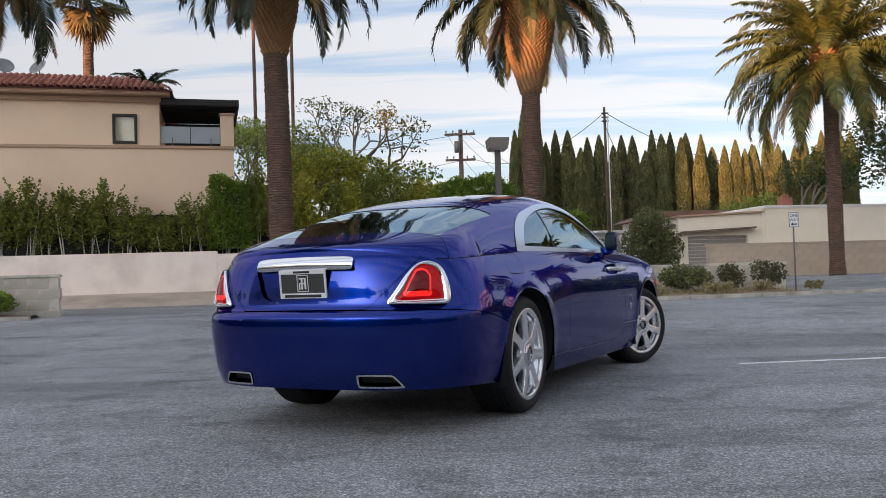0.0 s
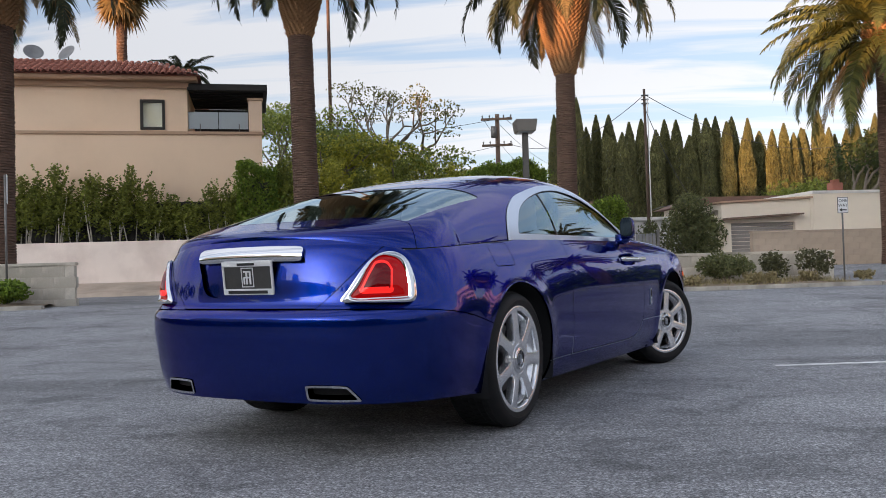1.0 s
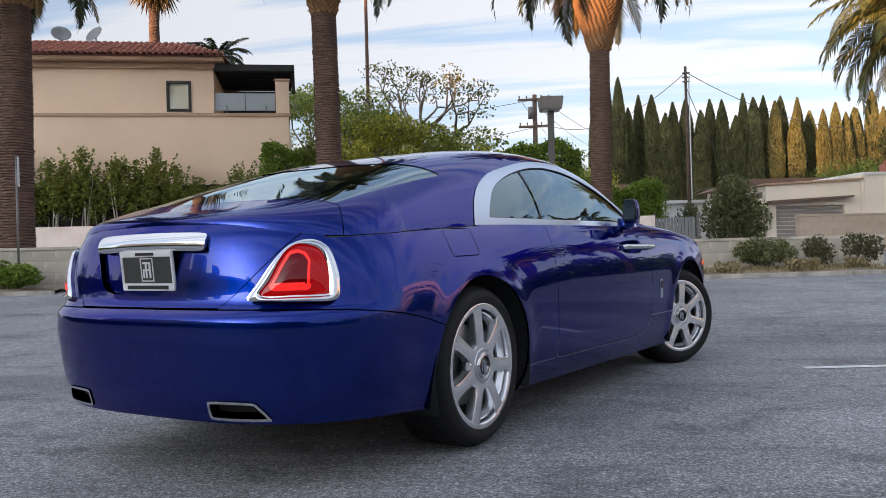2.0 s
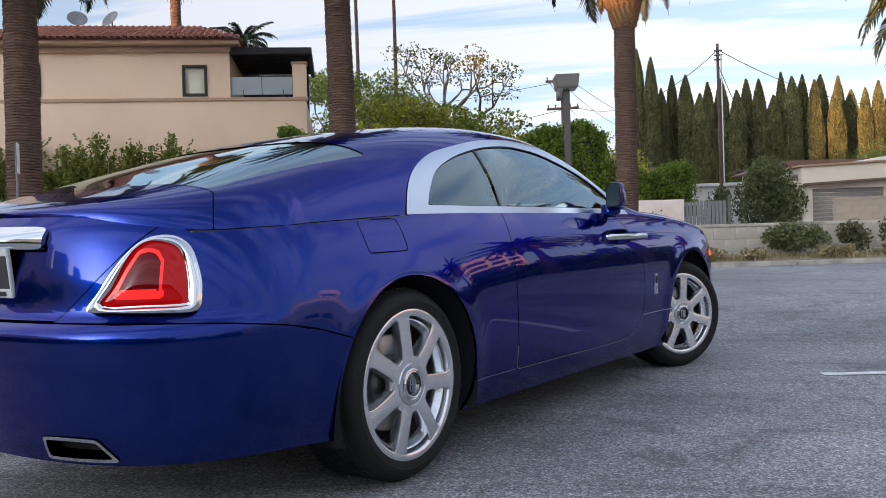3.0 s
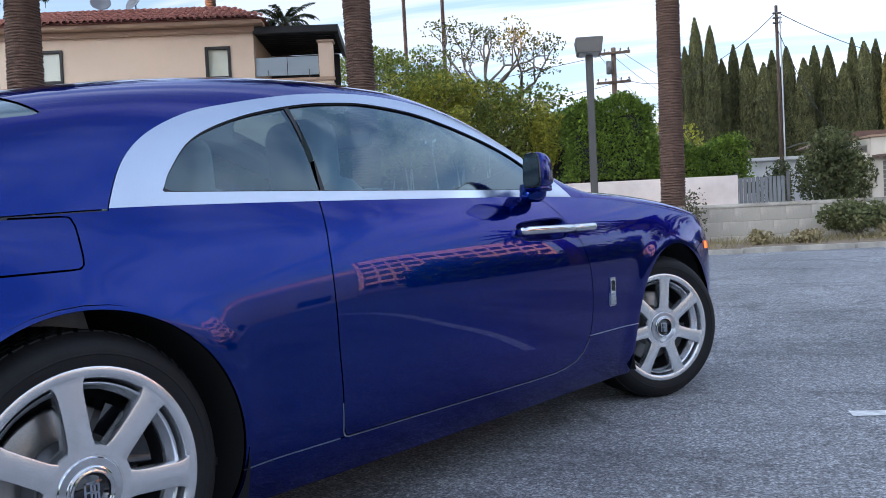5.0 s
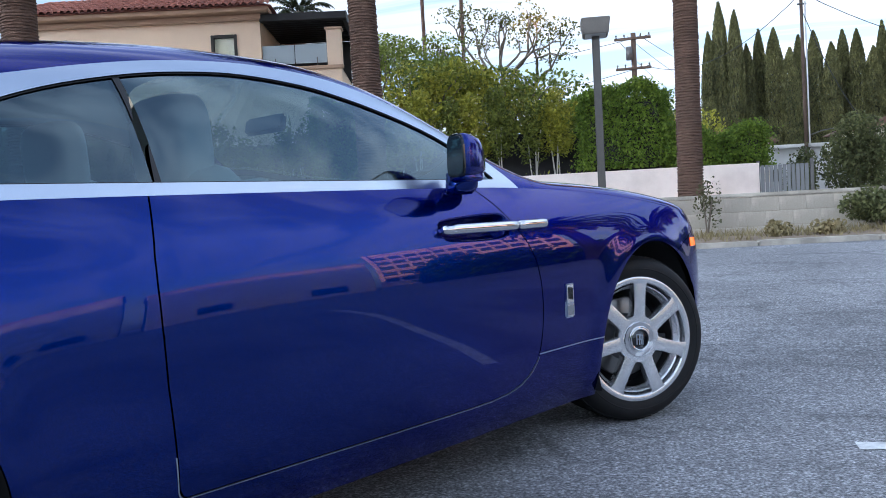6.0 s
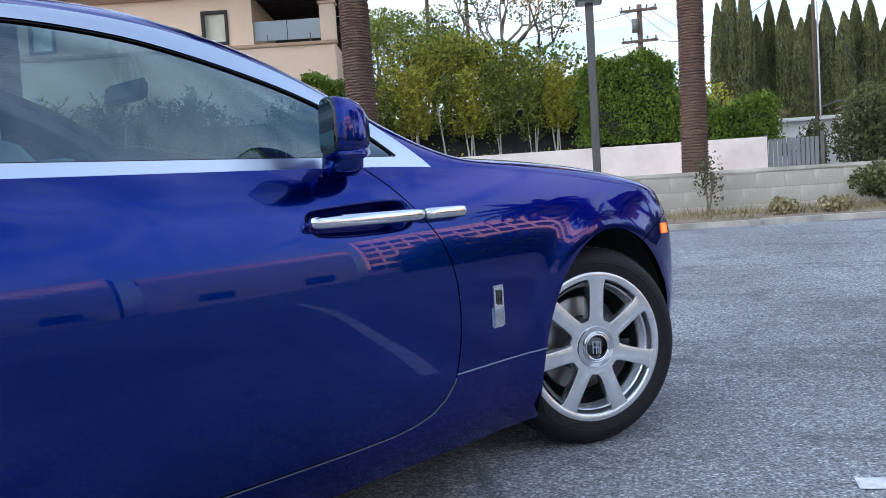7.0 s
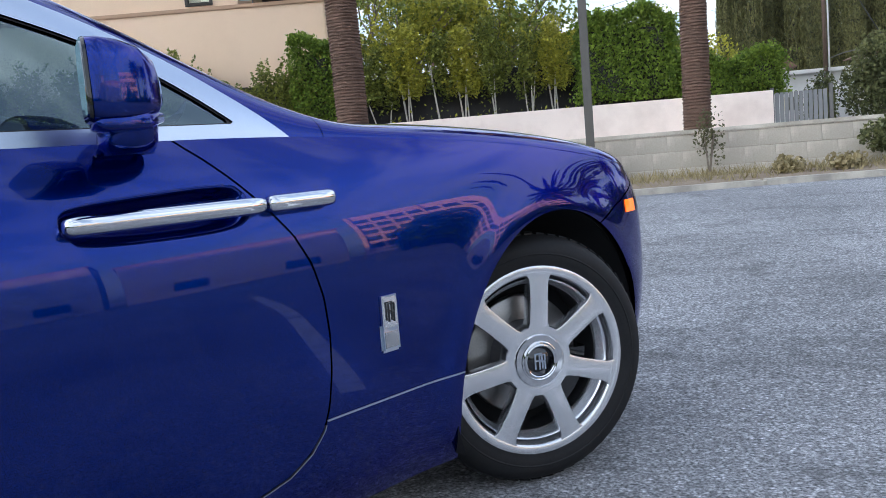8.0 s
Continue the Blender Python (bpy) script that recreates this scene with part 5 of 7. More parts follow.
# kerbs of separate stones
def kerb_run(p0, ang, x0, x1, z, name="kerb", step=1.55, h=0.115, w=0.17):
    m = along(p0, ang, z)
    k = empty(name, m, "weathered concrete kerb with stained joints", "kerb", kind="structure")
    bm = bmesh.new()
    bmesh.ops.create_cube(bm, size=1, matrix=pose(step / 2, 0, h / 2 - 0.06) @ Matrix.Diagonal((step - 0.012, w, h + 0.12, 1)))
    bmesh.ops.bevel(bm, geom=bm.edges[:], offset=0.018, segments=2, affect='EDGES')
    me = bpy.data.meshes.new("kerb_stone")
    bm.to_mesh(me); bm.free()
    me.materials.append(KERB)
    x = x0
    while x < x1 - 0.2:
        o = new("kerb_stone", me)
        o.parent = k
        o.matrix_local = pose(x, random.uniform(-0.008, 0.008), random.uniform(-0.008, 0.006), 0, 0, random.uniform(-0.4, 0.4))
        x += step
    return k


kerb_run((1.5, 15.6), KANG, -3.2, 7.6, 0.325, h=0.062)
kerb_run((9.2, 17.2), KANG + 2, 0.0, 12.0, 0.34)
kerb_run((-7.95, 15.35), 14, -9.3, 0.0, 0.27)

# planted strips
def strip(name, p0, ang, x0, x1, y0, y1, z, label):
    bm = bmesh.new()
    nx, ny = int((x1 - x0) / 0.25), 8
    g = [[bm.verts.new((x0 + (x1 - x0) * i / nx, y0 + (y1 - y0) * j / ny, 0.05 * noise.noise((i * 0.35, j * 0.5, 3)) + 0.035 * math.sin(math.pi * j / ny))) for j in range(ny + 1)] for i in range(nx + 1)]
    for i in range(nx):
        for j in range(ny):
            bm.faces.new((g[i][j], g[i + 1][j], g[i + 1][j + 1], g[i][j + 1]))
    ob = part(name, bm, DIRT, smooth=True)
    ob.matrix_world = along(p0, ang, z)
    return tagged(ob, label, "soil", kind="structure")


strip("planting_strip", (1.5, 15.6), KANG, -3.2, 6.1, 0.08, 2.05, 0.365, "dry bare soil of a planting strip behind the kerb")
strip("planting_strip", (-7.95, 15.35), 14, -9.3, -0.08, 0.08, 1.2, 0.37, "bare soil of a planting strip behind the kerb")


# walls
def block_wall(name, p0, ang, x0, x1, z0, z1, thick, block, course, material, label, cap=True, cap_mat=None, joint=0.003):
    root = empty(name, along(p0, ang, z0), label, "wall", kind="structure")
    n = max(1, round((z1 - z0) / course))
    ch = (z1 - z0) / n
    box("core", (x0 + 0.01, -thick / 2 + 0.006, -0.3), (x1 - 0.01, thick / 2 - 0.006, z1 - z0 - 0.005), material, root, 0)
    bm = bmesh.new()
    bmesh.ops.create_cube(bm, size=1, matrix=Matrix.Diagonal((block - joint, thick, ch - joint * 1.6, 1)))
    bmesh.ops.bevel(bm, geom=bm.edges[:], offset=0.002 + joint * 0.3, segments=1, affect='EDGES')
    me = bpy.data.meshes.new("block")
    bm.to_mesh(me); bm.free()
    me.materials.append(material)
    for c in range(n):
        x = x0 + block / 2 + (block / 2 if c % 2 else 0)
        while x + block / 2 <= x1 + 0.05:
            o = new("block", me)
            o.parent = root
            o.matrix_local = pose(x, random.uniform(-0.0015, 0.0015), (c + 0.5) * ch)
            x += block
    if cap:
        box("coping", (x0 - 0.02, -thick / 2 - 0.025, z1 - z0), (x1 + 0.02, thick / 2 + 0.025, z1 - z0 + 0.06), cap_mat or material, root, 0.012)
    return root


block_wall("low_wall", (1.5, 17.65), KANG, -3.4, 5.95, 0.28, 0.955, 0.2, 0.41, 0.2, CONCRETE, "low stained concrete block wall with a flat coping")
block_wall("low_wall", (-7.95, 16.55), 14, -9.0, 0.0, 0.24, 1.11, 0.2, 0.41, 0.2, CONCRETE, "low grey concrete block wall with a flat coping")
PWA = math.degrees(math.atan2(0.17, 1))
pink = empty("boundary_wall", along((-4.0, 25.9), PWA, 0.0), "pale pink stucco boundary wall with a stepped top", "wall", kind="structure")
box("wall_section", (-20.0, 0.0, 0.2), (-3.36, 0.2, 1.885), PINKWALL, pink, 0.012)
box("wall_section", (-3.36, 0.0, 0.2), (7.98, 0.2, 1.80), PINKWALL, pink, 0.012)
# sloping pavement at its foot
bm = bmesh.new()
rows = []
for i in range(61):
    x = -20 + 28 * i / 60
    rows.append([bm.verts.new((x, y, z + 0.015 * noise.noise((x * 0.6, y, 0)))) for y, z in ((-2.0, 0.28), (-1.96, 0.40), (-1.2, 0.48), (-0.5, 0.62), (0.0, 0.68))])
for a, b in zip(rows, rows[1:]):
    for k in range(4):
        bm.faces.new((a[k], b[k], b[k + 1], a[k + 1]))
pv = part("pavement", bm, PAVING, smooth=True)
pv.matrix_world = along((-4.0, 25.9), PWA)
tagged(pv, "tan sloping pavement with dirt at the foot of the wall", "pavement", kind="structure")


# ---- leaves and plants ----
def leaf_quads(P, size, rng, aspect=0.55, up=0.0):
    """One small pointed leaf at every point, turned at random."""
    n = len(P)
    d = rng.normal(size=(n, 3)); d[:, 2] += up
    d /= np.linalg.norm(d, axis=1, keepdims=True)
    a = rng.normal(size=(n, 3))
    w = np.cross(d, a); w /= np.linalg.norm(w, axis=1, keepdims=True)
    s = size * rng.uniform(0.6, 1.35, (n, 1))
    v = np.stack([P - d * s * 0.5, P + w * s * aspect * 0.5, P + d * s * 0.5, P - w * s * aspect * 0.5], 1)
    return v.reshape(-1, 3), np.arange(4 * n).reshape(n, 4)


def blob_points(rng, centres, radii, per):
    out = []
    for c, r in zip(centres, radii):
        k = max(8, int(per * (np.mean(r) ** 2)))
        q = rng.normal(size=(k, 3)); q /= np.linalg.norm(q, axis=1, keepdims=True)
        q *= rng.uniform(0.55, 1.08, (k, 1)) ** 0.6
        out.append(np.array(c) + q * np.array(r))
    return np.concatenate(out)


def branch_tree(rng, root, parent, height, spread, levels=4, r0=0.12, material=None, lean=(0, 0), first=0.35, name="trunk"):
    """Forking limbs; returns the tips."""
    tips, segs = [], []

    def grow(p, d, L, r, lv):
        pts, rad = [p], [r]
        for k in range(4):
            d = (d + Vector(rng.normal(scale=0.16, size=3)) + Vector((0, 0, 0.06))).normalized()
            p = p + d * (L / 4)
            pts.append(p); rad.append(r * (1 - 0.35 * (k + 1) / 4))
        segs.append((pts, rad))
        if lv == 0:
            tips.append(p)
            return
        for k in range(2 if lv < levels else 3):
            s = Vector(rng.normal(size=3)); s -= s.project(d)
            nd = (d + s.normalized() * spread * rng.uniform(0.6, 1.2)).normalized()
            grow(p, nd, L * rng.uniform(0.62, 0.82), r * 0.62, lv - 1)
    grow(Vector(root), Vector((lean[0], lean[1], 1)).normalized(), height * first, r0, levels)
    vs, fs = [], []
    for pts, rad in segs:
        seg = 6 if rad[0] > 0.03 else 4
        base = len(vs)
        u = Vector((1, 0.2, 0.1))
        for i, p in enumerate(pts):
            d = (pts[min(i + 1, len(pts) - 1)] - pts[max(i - 1, 0)]).normalized()
            u = (u - d * u.dot(d)).normalized()
            w = d.cross(u)
            for k in range(seg):
                a = 2 * math.pi * k / seg
                vs.append(p + (u * math.cos(a) + w * math.sin(a)) * rad[i])
        for i in range(len(pts) - 1):
            for k in range(seg):
                fs.append((base + i * seg + k, base + i * seg + (k + 1) % seg, base + (i + 1) * seg + (k + 1) % seg, base + (i + 1) * seg + k))
    mesh_ob(name, vs, fs, material or BARK, parent, True)
    return [np.array(t) for t in tips]


def hedge_shrub(seed, h, w, leafmat, stem=1.0, dens=420, leaf=0.10):
    """A clipped street shrub: several pale stems and an uneven crown; stands at the origin."""
    rng = np.random.default_rng(seed)
    root = empty("hedge_shrub", Matrix.Identity(4), "leafy green hedge shrub with bare pale stems", "shrub", "hedge along the wall")
    for k in range(rng.integers(2, 5)):
        a, q = rng.uniform(0, 6.28), rng.uniform(0.05, 0.16)
        top = rng.uniform(stem * 1.0, stem * 1.5)
        pts = [(q * math.cos(a) * s * 2.4 + 0.03 * math.sin(4 * s + k), q * math.sin(a) * s * 1.2, top * s) for s in np.linspace(0, 1, 6)]
        tube("stem", pts, [0.028 - 0.014 * s for s in np.linspace(0, 1, 6)], PALEBARK, root, 6)
    c, r = [], []
    n = 16
    for k in range(n):
        z = stem + (h - stem) * (k + 0.5) / n
        f = math.sin(math.pi * min(1, 0.25 + 0.75 * (k + 0.5) / n)) ** 0.6
        for q in range(2):
            c.append((rng.uniform(-1, 1) * w * 0.38 * f, rng.uniform(-0.25, 0.25), z + rng.uniform(-0.1, 0.1)))
            r.append((rng.uniform(0.16, 0.30) * w * 0.9, rng.uniform(0.2, 0.34), rng.uniform(0.16, 0.30)))
    c.append((rng.uniform(-0.15, 0.15), 0, h)); r.append((0.10, 0.10, 0.22))
    P = blob_points(rng, c, r, dens * (1.4 if w < 0.9 else 1.7))
    shoots = []                      # long leafy shoots give the crown its spiky outline
    for k in range(30 if w < 0.9 else 54):
        a, q = rng.uniform(0, 6.28), rng.uniform(0, 1) ** 0.5
        z = rng.uniform(stem * 0.9, h - 0.42)
        p = np.array([q * math.cos(a) * w * 0.44, q * math.sin(a) * 0.26, z])
        d = np.array([math.cos(a) * q * 0.55, math.sin(a) * q * 0.45, 1.0]) + rng.normal(scale=0.14, size=3)
        L = rng.uniform(0.30, 0.62)
        t = np.linspace(0, 1, 34)[:, None]
        shoots.append(p + d * t * L + rng.normal(scale=0.055, size=(34, 3)) * (1.15 - t))
    P = np.concatenate([P, *shoots, rng.uniform((-w * 0.4, -0.2, stem * 0.55), (w * 0.4, 0.2, stem), (24, 3))])
    v, f = leaf_quads(P, leaf, rng)
    fast_mesh("crown", v, f, leafmat, root)
    return root


def put(ob, m):
    ob.matrix_world = m
    return ob


def wall_at(x, back, z):
    """A place behind the pink wall."""
    return along((-4.0, 25.9), PWA) @ pose(x, back, z)


shrubs = [hedge_shrub(11 + k, (3.2 if k < 4 else 3.15) + 0.2 * (k % 3), 0.72 if k < 4 else 1.0, HEDGELEAF if k % 2 else YELLOWLEAF if k >= 4 else HEDGELEAF, 1.75) for k in range(6)]
rng0 = np.random.default_rng(5)
spots = []
x = -13.2
while x < -3.0:
    spots.append((x, "left")); x += rng0.uniform(0.46, 0.64)
x = -2.75
while x < 3.6:
    spots.append((x, "mid")); x += rng0.uniform(0.6, 0.85)
for i, (x, where) in enumerate(spots):
    s = shrubs[(i * 2 + (i // 3)) % 4 if where == "left" else (4, 5, 1, 4, 5, 0, 4, 3)[i % 8]]
    zs = (rng0.uniform(0.74, 1.0) if x < -6.2 else rng0.uniform(0.68, 0.80)) if where == "left" else rng0.uniform(0.86, 1.0)
    m = wall_at(x, (0.48 if where == "left" else 0.75) + rng0.uniform(-0.10, 0.10), 0.80) @ pose(0, 0, 0, 0, 0, rng0.uniform(-25, 25)) @ Matrix.Diagonal((rng0.uniform(0.85, 1.2), 1.0, zs, 1))
    copy_thing(s, m)
for s in shrubs:
    for o in (*s.children_recursive, s):
        bpy.data.objects.remove(o)


def dense_hedge(name, seed, x0, x1, z0, z1, mat_, n, label, back=0.62, depth=0.9, leaf=0.085):
    rng = np.random.default_rng(seed)
    # leaves on the faces of a block with a wavy top
    P = []
    k = n
    X = rng.uniform(x0, x1, k)
    top = z1 + 0.14 * np.sin(X * 2.3 + seed) + 0.10 * np.sin(X * 5.1) + rng.normal(scale=0.07, size=k)
    Z = z0 + (top - z0) * rng.uniform(0, 1, k) ** 0.85
    bulge = 0.12 * np.sin(X * 3.1 + Z * 2.0) + 0.10 * np.sin(X * 7 + Z * 5)
    Y = back - depth * 0.5 + np.abs(rng.normal(scale=0.16, size=k)) - bulge * 0.6
    P.append(np.stack([X, Y, Z], 1))
    k2 = n // 2
    X = rng.uniform(x0, x1, k2)
    P.append(np.stack([X, rng.uniform(back - depth / 2, back + depth / 2, k2), z1 + 0.14 * np.sin(X * 2.3 + seed) + 0.1 * np.sin(X * 5.1) + rng.normal(scale=0.08, size=k2)], 1))
    for xe in (x0, x1):
        k3 = n // 8
        P.append(np.stack([xe + rng.normal(scale=0.10, size=k3), rng.uniform(back - depth / 2, back + depth / 2, k3), rng.uniform(z0, z1, k3)], 1))
    v, f = leaf_quads(np.concatenate(P), leaf, rng, 0.6)
    root = empty(name, along((-4.0, 25.9), PWA), label, "hedge")
    fast_mesh("foliage", v, f, mat_, root)
    # solid dark block stands in for the shade between the leaves
    box("inner_branch_mass", (x0 + 0.15, back - depth * 0.3, z0 + 0.1), (x1 - 0.15, back + depth * 0.35, z1 - 0.2), DARKWOOD_AND_SHADE, root, 0.1)
    for q in np.arange(x0 + 0.4, x1, 0.8):
        tube("stem", [(q, back, 0.5), (q + 0.05, back, 1.3), (q, back, z0 + 0.5)], 0.035, BARK, root, 6)
    return root


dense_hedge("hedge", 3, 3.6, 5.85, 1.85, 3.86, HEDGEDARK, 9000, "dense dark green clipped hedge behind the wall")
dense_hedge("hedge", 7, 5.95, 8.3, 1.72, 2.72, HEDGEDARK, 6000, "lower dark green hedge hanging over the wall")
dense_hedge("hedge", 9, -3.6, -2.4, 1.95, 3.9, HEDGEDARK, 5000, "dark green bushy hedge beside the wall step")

# dark timber fence behind the shrubs
fence = empty("fence", along((-4.0, 25.9), PWA), "dark stained timber fence behind the hedge", "fence")
bm = bmesh.new()
bmesh.ops.create_cube(bm, size=1, matrix=pose(0, 0, 1.75) @ Matrix.Diagonal((0.1415, 0.022, 2.7, 1)))
me = bpy.data.meshes.new("fence_board"); bm.to_mesh(me); bm.free(); me.materials.append(DARKWOOD_AND_SHADE)
x = -14.5
while x < 8.0:
    o = new("fence_board", me); o.parent = fence
    o.matrix_local = pose(x, max(0.74, 1.35 + 0.09 * min(0, x + 3.5)) + random.uniform(-0.006, 0.006), random.uniform(-0.02, 0.02) + (0 if x < -3.5 else -0.1 if x < 3.6 else -0.85))
    x += 0.142
box("rail", (-3.5, 1.37, 1.0), (8.0, 1.42, 1.1), DARKWOOD_AND_SHADE, fence, 0.005)


# ---- palms ----
def palm_trunk(parent, h, r, seed, lean=(0.0, 0.0), taper=0.9, boss=1.2, boss_r=0.68, flare=1.15):
    """Ringed trunk with a swollen head of cut stubs under the crown."""
    rng = np.random.default_rng(seed)
    cells = max(9, int(2 * math.pi * r / 0.15))
    seg, per, row = cells * 4, 3, 0.062
    n = int(h / row) * per
    vs, fs = [], []
    lift, shift = rng.uniform(0.5, 1.4, (n // per + 2, cells)), rng.uniform(-0.02, 0.02, (n // per + 2, cells))
    for i in range(n + 1):
        q, ph = i // per, (i % per) / per
        for k in range(seg):
            a = 2 * math.pi * k / seg
            cell, cx = ((k + 2 * (q % 2)) % seg) // 4, ((k + 2 * (q % 2)) % 4) / 4
            z = h * i / n + shift[q, cell] * (1 - ph)
            s = min(max(z / h, 0), 1)
            base = r * (flare + (1 - flare) * min(1, max(z, 0) / 0.5)) * (1 + (taper - 1) * s)
            lip = (0.022, 0.010, -0.014)[i % per] * lift[q, cell] * (0.45 + 0.55 * math.sin(math.pi * (cx + 0.125)))
            rr = base + lip + 0.014 * noise.noise((math.cos(a) * 2, math.sin(a) * 2, z * 1.5 + seed))
            vs.append((lean[0] * s * h + rr * math.cos(a), lean[1] * s * h + rr * math.sin(a), z))
    for i in range(n):
        for k in range(seg):
            fs.append((i * seg + k, i * seg + (k + 1) % seg, (i + 1) * seg + (k + 1) % seg, (i + 1) * seg + k))
    mesh_ob("trunk", vs, fs, PALMBARK, parent)
    top = (lean[0] * h, lean[1] * h, h)
    if boss:
        prof = [(r * taper * 0.98, -0.05), (r * taper * 1.05, 0.05), (boss_r * 0.80, boss * 0.35), (boss_r * 0.98, boss * 0.65), (boss_r, boss * 0.85), (boss_r * 0.9, boss), (boss_r * 0.6, boss * 1.15), (0.01, boss * 1.25)]
        core = lathe("head", prof, PALMBOSS, parent, 36, at=top)
        f = pchip([(b, a) for a, b in prof])
        vs, fs = [], []
        rows = int(boss / 0.066)
        for i in range(rows):
            z = -0.02 + i * 0.066 * 1.1
            rr = float(f(z))
            m = int(2 * math.pi * rr / 0.115)
            for k in range(m):
                a = 2 * math.pi * (k + 0.5 * (i % 2)) / m
                p = Vector((rr * math.cos(a), rr * math.sin(a), z)) + Vector(top)
                o, t, up = Vector((math.cos(a), math.sin(a), 0.35)).normalized(), Vector((-math.sin(a), math.cos(a), 0)), Vector((0, 0, 1))
                L, w = rng.uniform(0.05, 0.10), 0.050
                b = len(vs)
                for q in (p - t * w, p - up * 0.045, p + t * w, p + up * 0.055):
                    vs.append(tuple(q))
                for q in (p - t * w * 0.55 + o * L, p - up * 0.022 + o * L * 0.8, p + t * w * 0.55 + o * L, p + up * 0.022 + o * L * 1.1):
                    vs.append(tuple(q))
                fs += [tuple(b + q for q in ff) for ff in ((4, 5, 6, 7), (0, 1, 5, 4), (1, 2, 6, 5), (2, 3, 7, 6), (3, 0, 4, 7))]
        st = mesh_ob("stub", vs, fs, PALMBOSS, core)
        tagged(st, kind="stuff")
    return Vector(top) + Vector((0, 0, boss))


def frond_mesh(name, parent, at, n, length, seed, material, e_hi=80, e_lo=-30, droop=95, pairs=52, leaflet=0.58, width=0.080, hang=0.55):
    rng = np.random.default_rng(seed)
    V, F = [], []
    ctr = 0
    for i in range(n):
        az = i * 2.39996 + rng.uniform(-0.2, 0.2)
        el = radians(e_hi + (e_lo - e_hi) * ((i + 0.5) / n) ** 0.9 + rng.uniform(-6, 6))
        L = length * rng.uniform(0.85, 1.1)
        st = 22
        p = np.array([0.18 * math.cos(az), 0.18 * math.sin(az), -0.05 * rng.uniform(0, 1)]) + np.array(at)
        out = np.array([math.cos(az), math.sin(az), 0.0])
        side = np.array([-math.sin(az), math.cos(az), 0.0])
        side_lean = rng.uniform(-0.15, 0.15)
        dr = radians(droop) * rng.uniform(0.75, 1.2)
        pts, dirs = [], []
        for k in range(st + 1):
            s = k / st
            e = el - dr * s ** 1.6 * (0.65 + 0.35 * math.cos(el))
            d = out * math.cos(e) + np.array([0, 0, 1]) * math.sin(e) + side * side_lean * s
            d /= np.linalg.norm(d)
            pts.append(p.copy()); dirs.append(d)
            p = p + d * (L / st)
        # stalk
        for k in range(st):
            w0, w1 = 0.035 * (1 - 0.85 * k / st), 0.035 * (1 - 0.85 * (k + 1) / st)
            V += [pts[k] - side * w0, pts[k] + side * w0, pts[k + 1] + side * w1, pts[k + 1] - side * w1]
            F.append((ctr, ctr + 1, ctr + 2, ctr + 3)); ctr += 4
        for q in range(pairs):
            s = 0.14 + 0.86 * q / pairs
            k = min(int(s * st), st - 1)
            f = s * st - k
            base = pts[k] * (1 - f) + pts[k + 1] * f
            d = dirs[k]
            upv = np.cross(side, d); upv /= np.linalg.norm(upv)
            if upv[2] < 0:
                upv = -upv
            ll = leaflet * (math.sin(math.pi * min(1, 0.18 + 0.86 * s)) ** 0.7) * rng.uniform(0.8, 1.1)
            for sg in (-1, 1):
                t = side * sg * 0.80 + d * 0.62 + upv * rng.uniform(0.05, 0.35)
                t /= np.linalg.norm(t)
                tip = base + t * ll + np.array([0, 0, -hang * ll * rng.uniform(0.5, 1.2)])
                mid = base + t * ll * 0.5
                w = d * width * 0.5
                V += [base - w * 0.6, base + w * 0.6, mid + w, tip]
                V += [mid - w]
                F.append((ctr, ctr + 1, ctr + 2, ctr + 4)); F.append((ctr + 4, ctr + 2, ctr + 3, ctr + 3))
                ctr += 5
    quads = [f for f in F if f[2] != f[3]]
    tris = [f[:3] for f in F if f[2] == f[3]]
    me = bpy.data.meshes.new(name)
    me.from_pydata([tuple(v) for v in V], [], quads + tris)
    me.materials.append(material)
    ob = new(name, me)
    ob.parent = parent
    return ob


def date_palm(x, y, z, h, r, seed, label, lean=(0, 0), boss=1.2, boss_r=0.68, length=3.1, n=58, material=None, taper=0.9):
    root = empty("palm_tree", pose(x, y, z), label, "palm tree", "palms round the lot")
    top = palm_trunk(root, h, r, seed, lean, taper, boss, boss_r)
    frond_mesh("crown", root, tuple(top - Vector((0, 0, 0.25))), n, length, seed, material or FROND)
    frond_mesh("dry_fronds", root, tuple(top - Vector((0, 0, 0.35))), 7, length * 0.8, seed + 50, FRONDDRY, -25, -45, 55, 34, 0.4)
    return root


date_palm(-11.05, 19.0, 0.25, 6.4, 0.37, 1, "tall date palm with a thick ringed trunk and dark fronds", (0.01, 0.0), 2.6, 0.66, 3.8, 50)
date_palm(-4.72, 22.5, 0.30, 6.75, 0.335, 2, "tall date palm with a dark ringed trunk beside the wall", (-0.014, 0.0), 3.3, 0.70, 3.8, 50)
date_palm(2.16, 24.6, 0.30, 5.9, 0.285, 3, "tall date palm with an orange-lit head of cut stubs", (0.008, 0.0), 3.5, 0.74, 3.8, 50, material=FROND)
date_palm(11.45, 26.0, 0.58, 5.9, 0.215, 4, "date palm with a full crown of olive fronds", (0.0, 0.0), 1.1, 0.5, 4.0, 74, FRONDGOLD, taper=0.95)


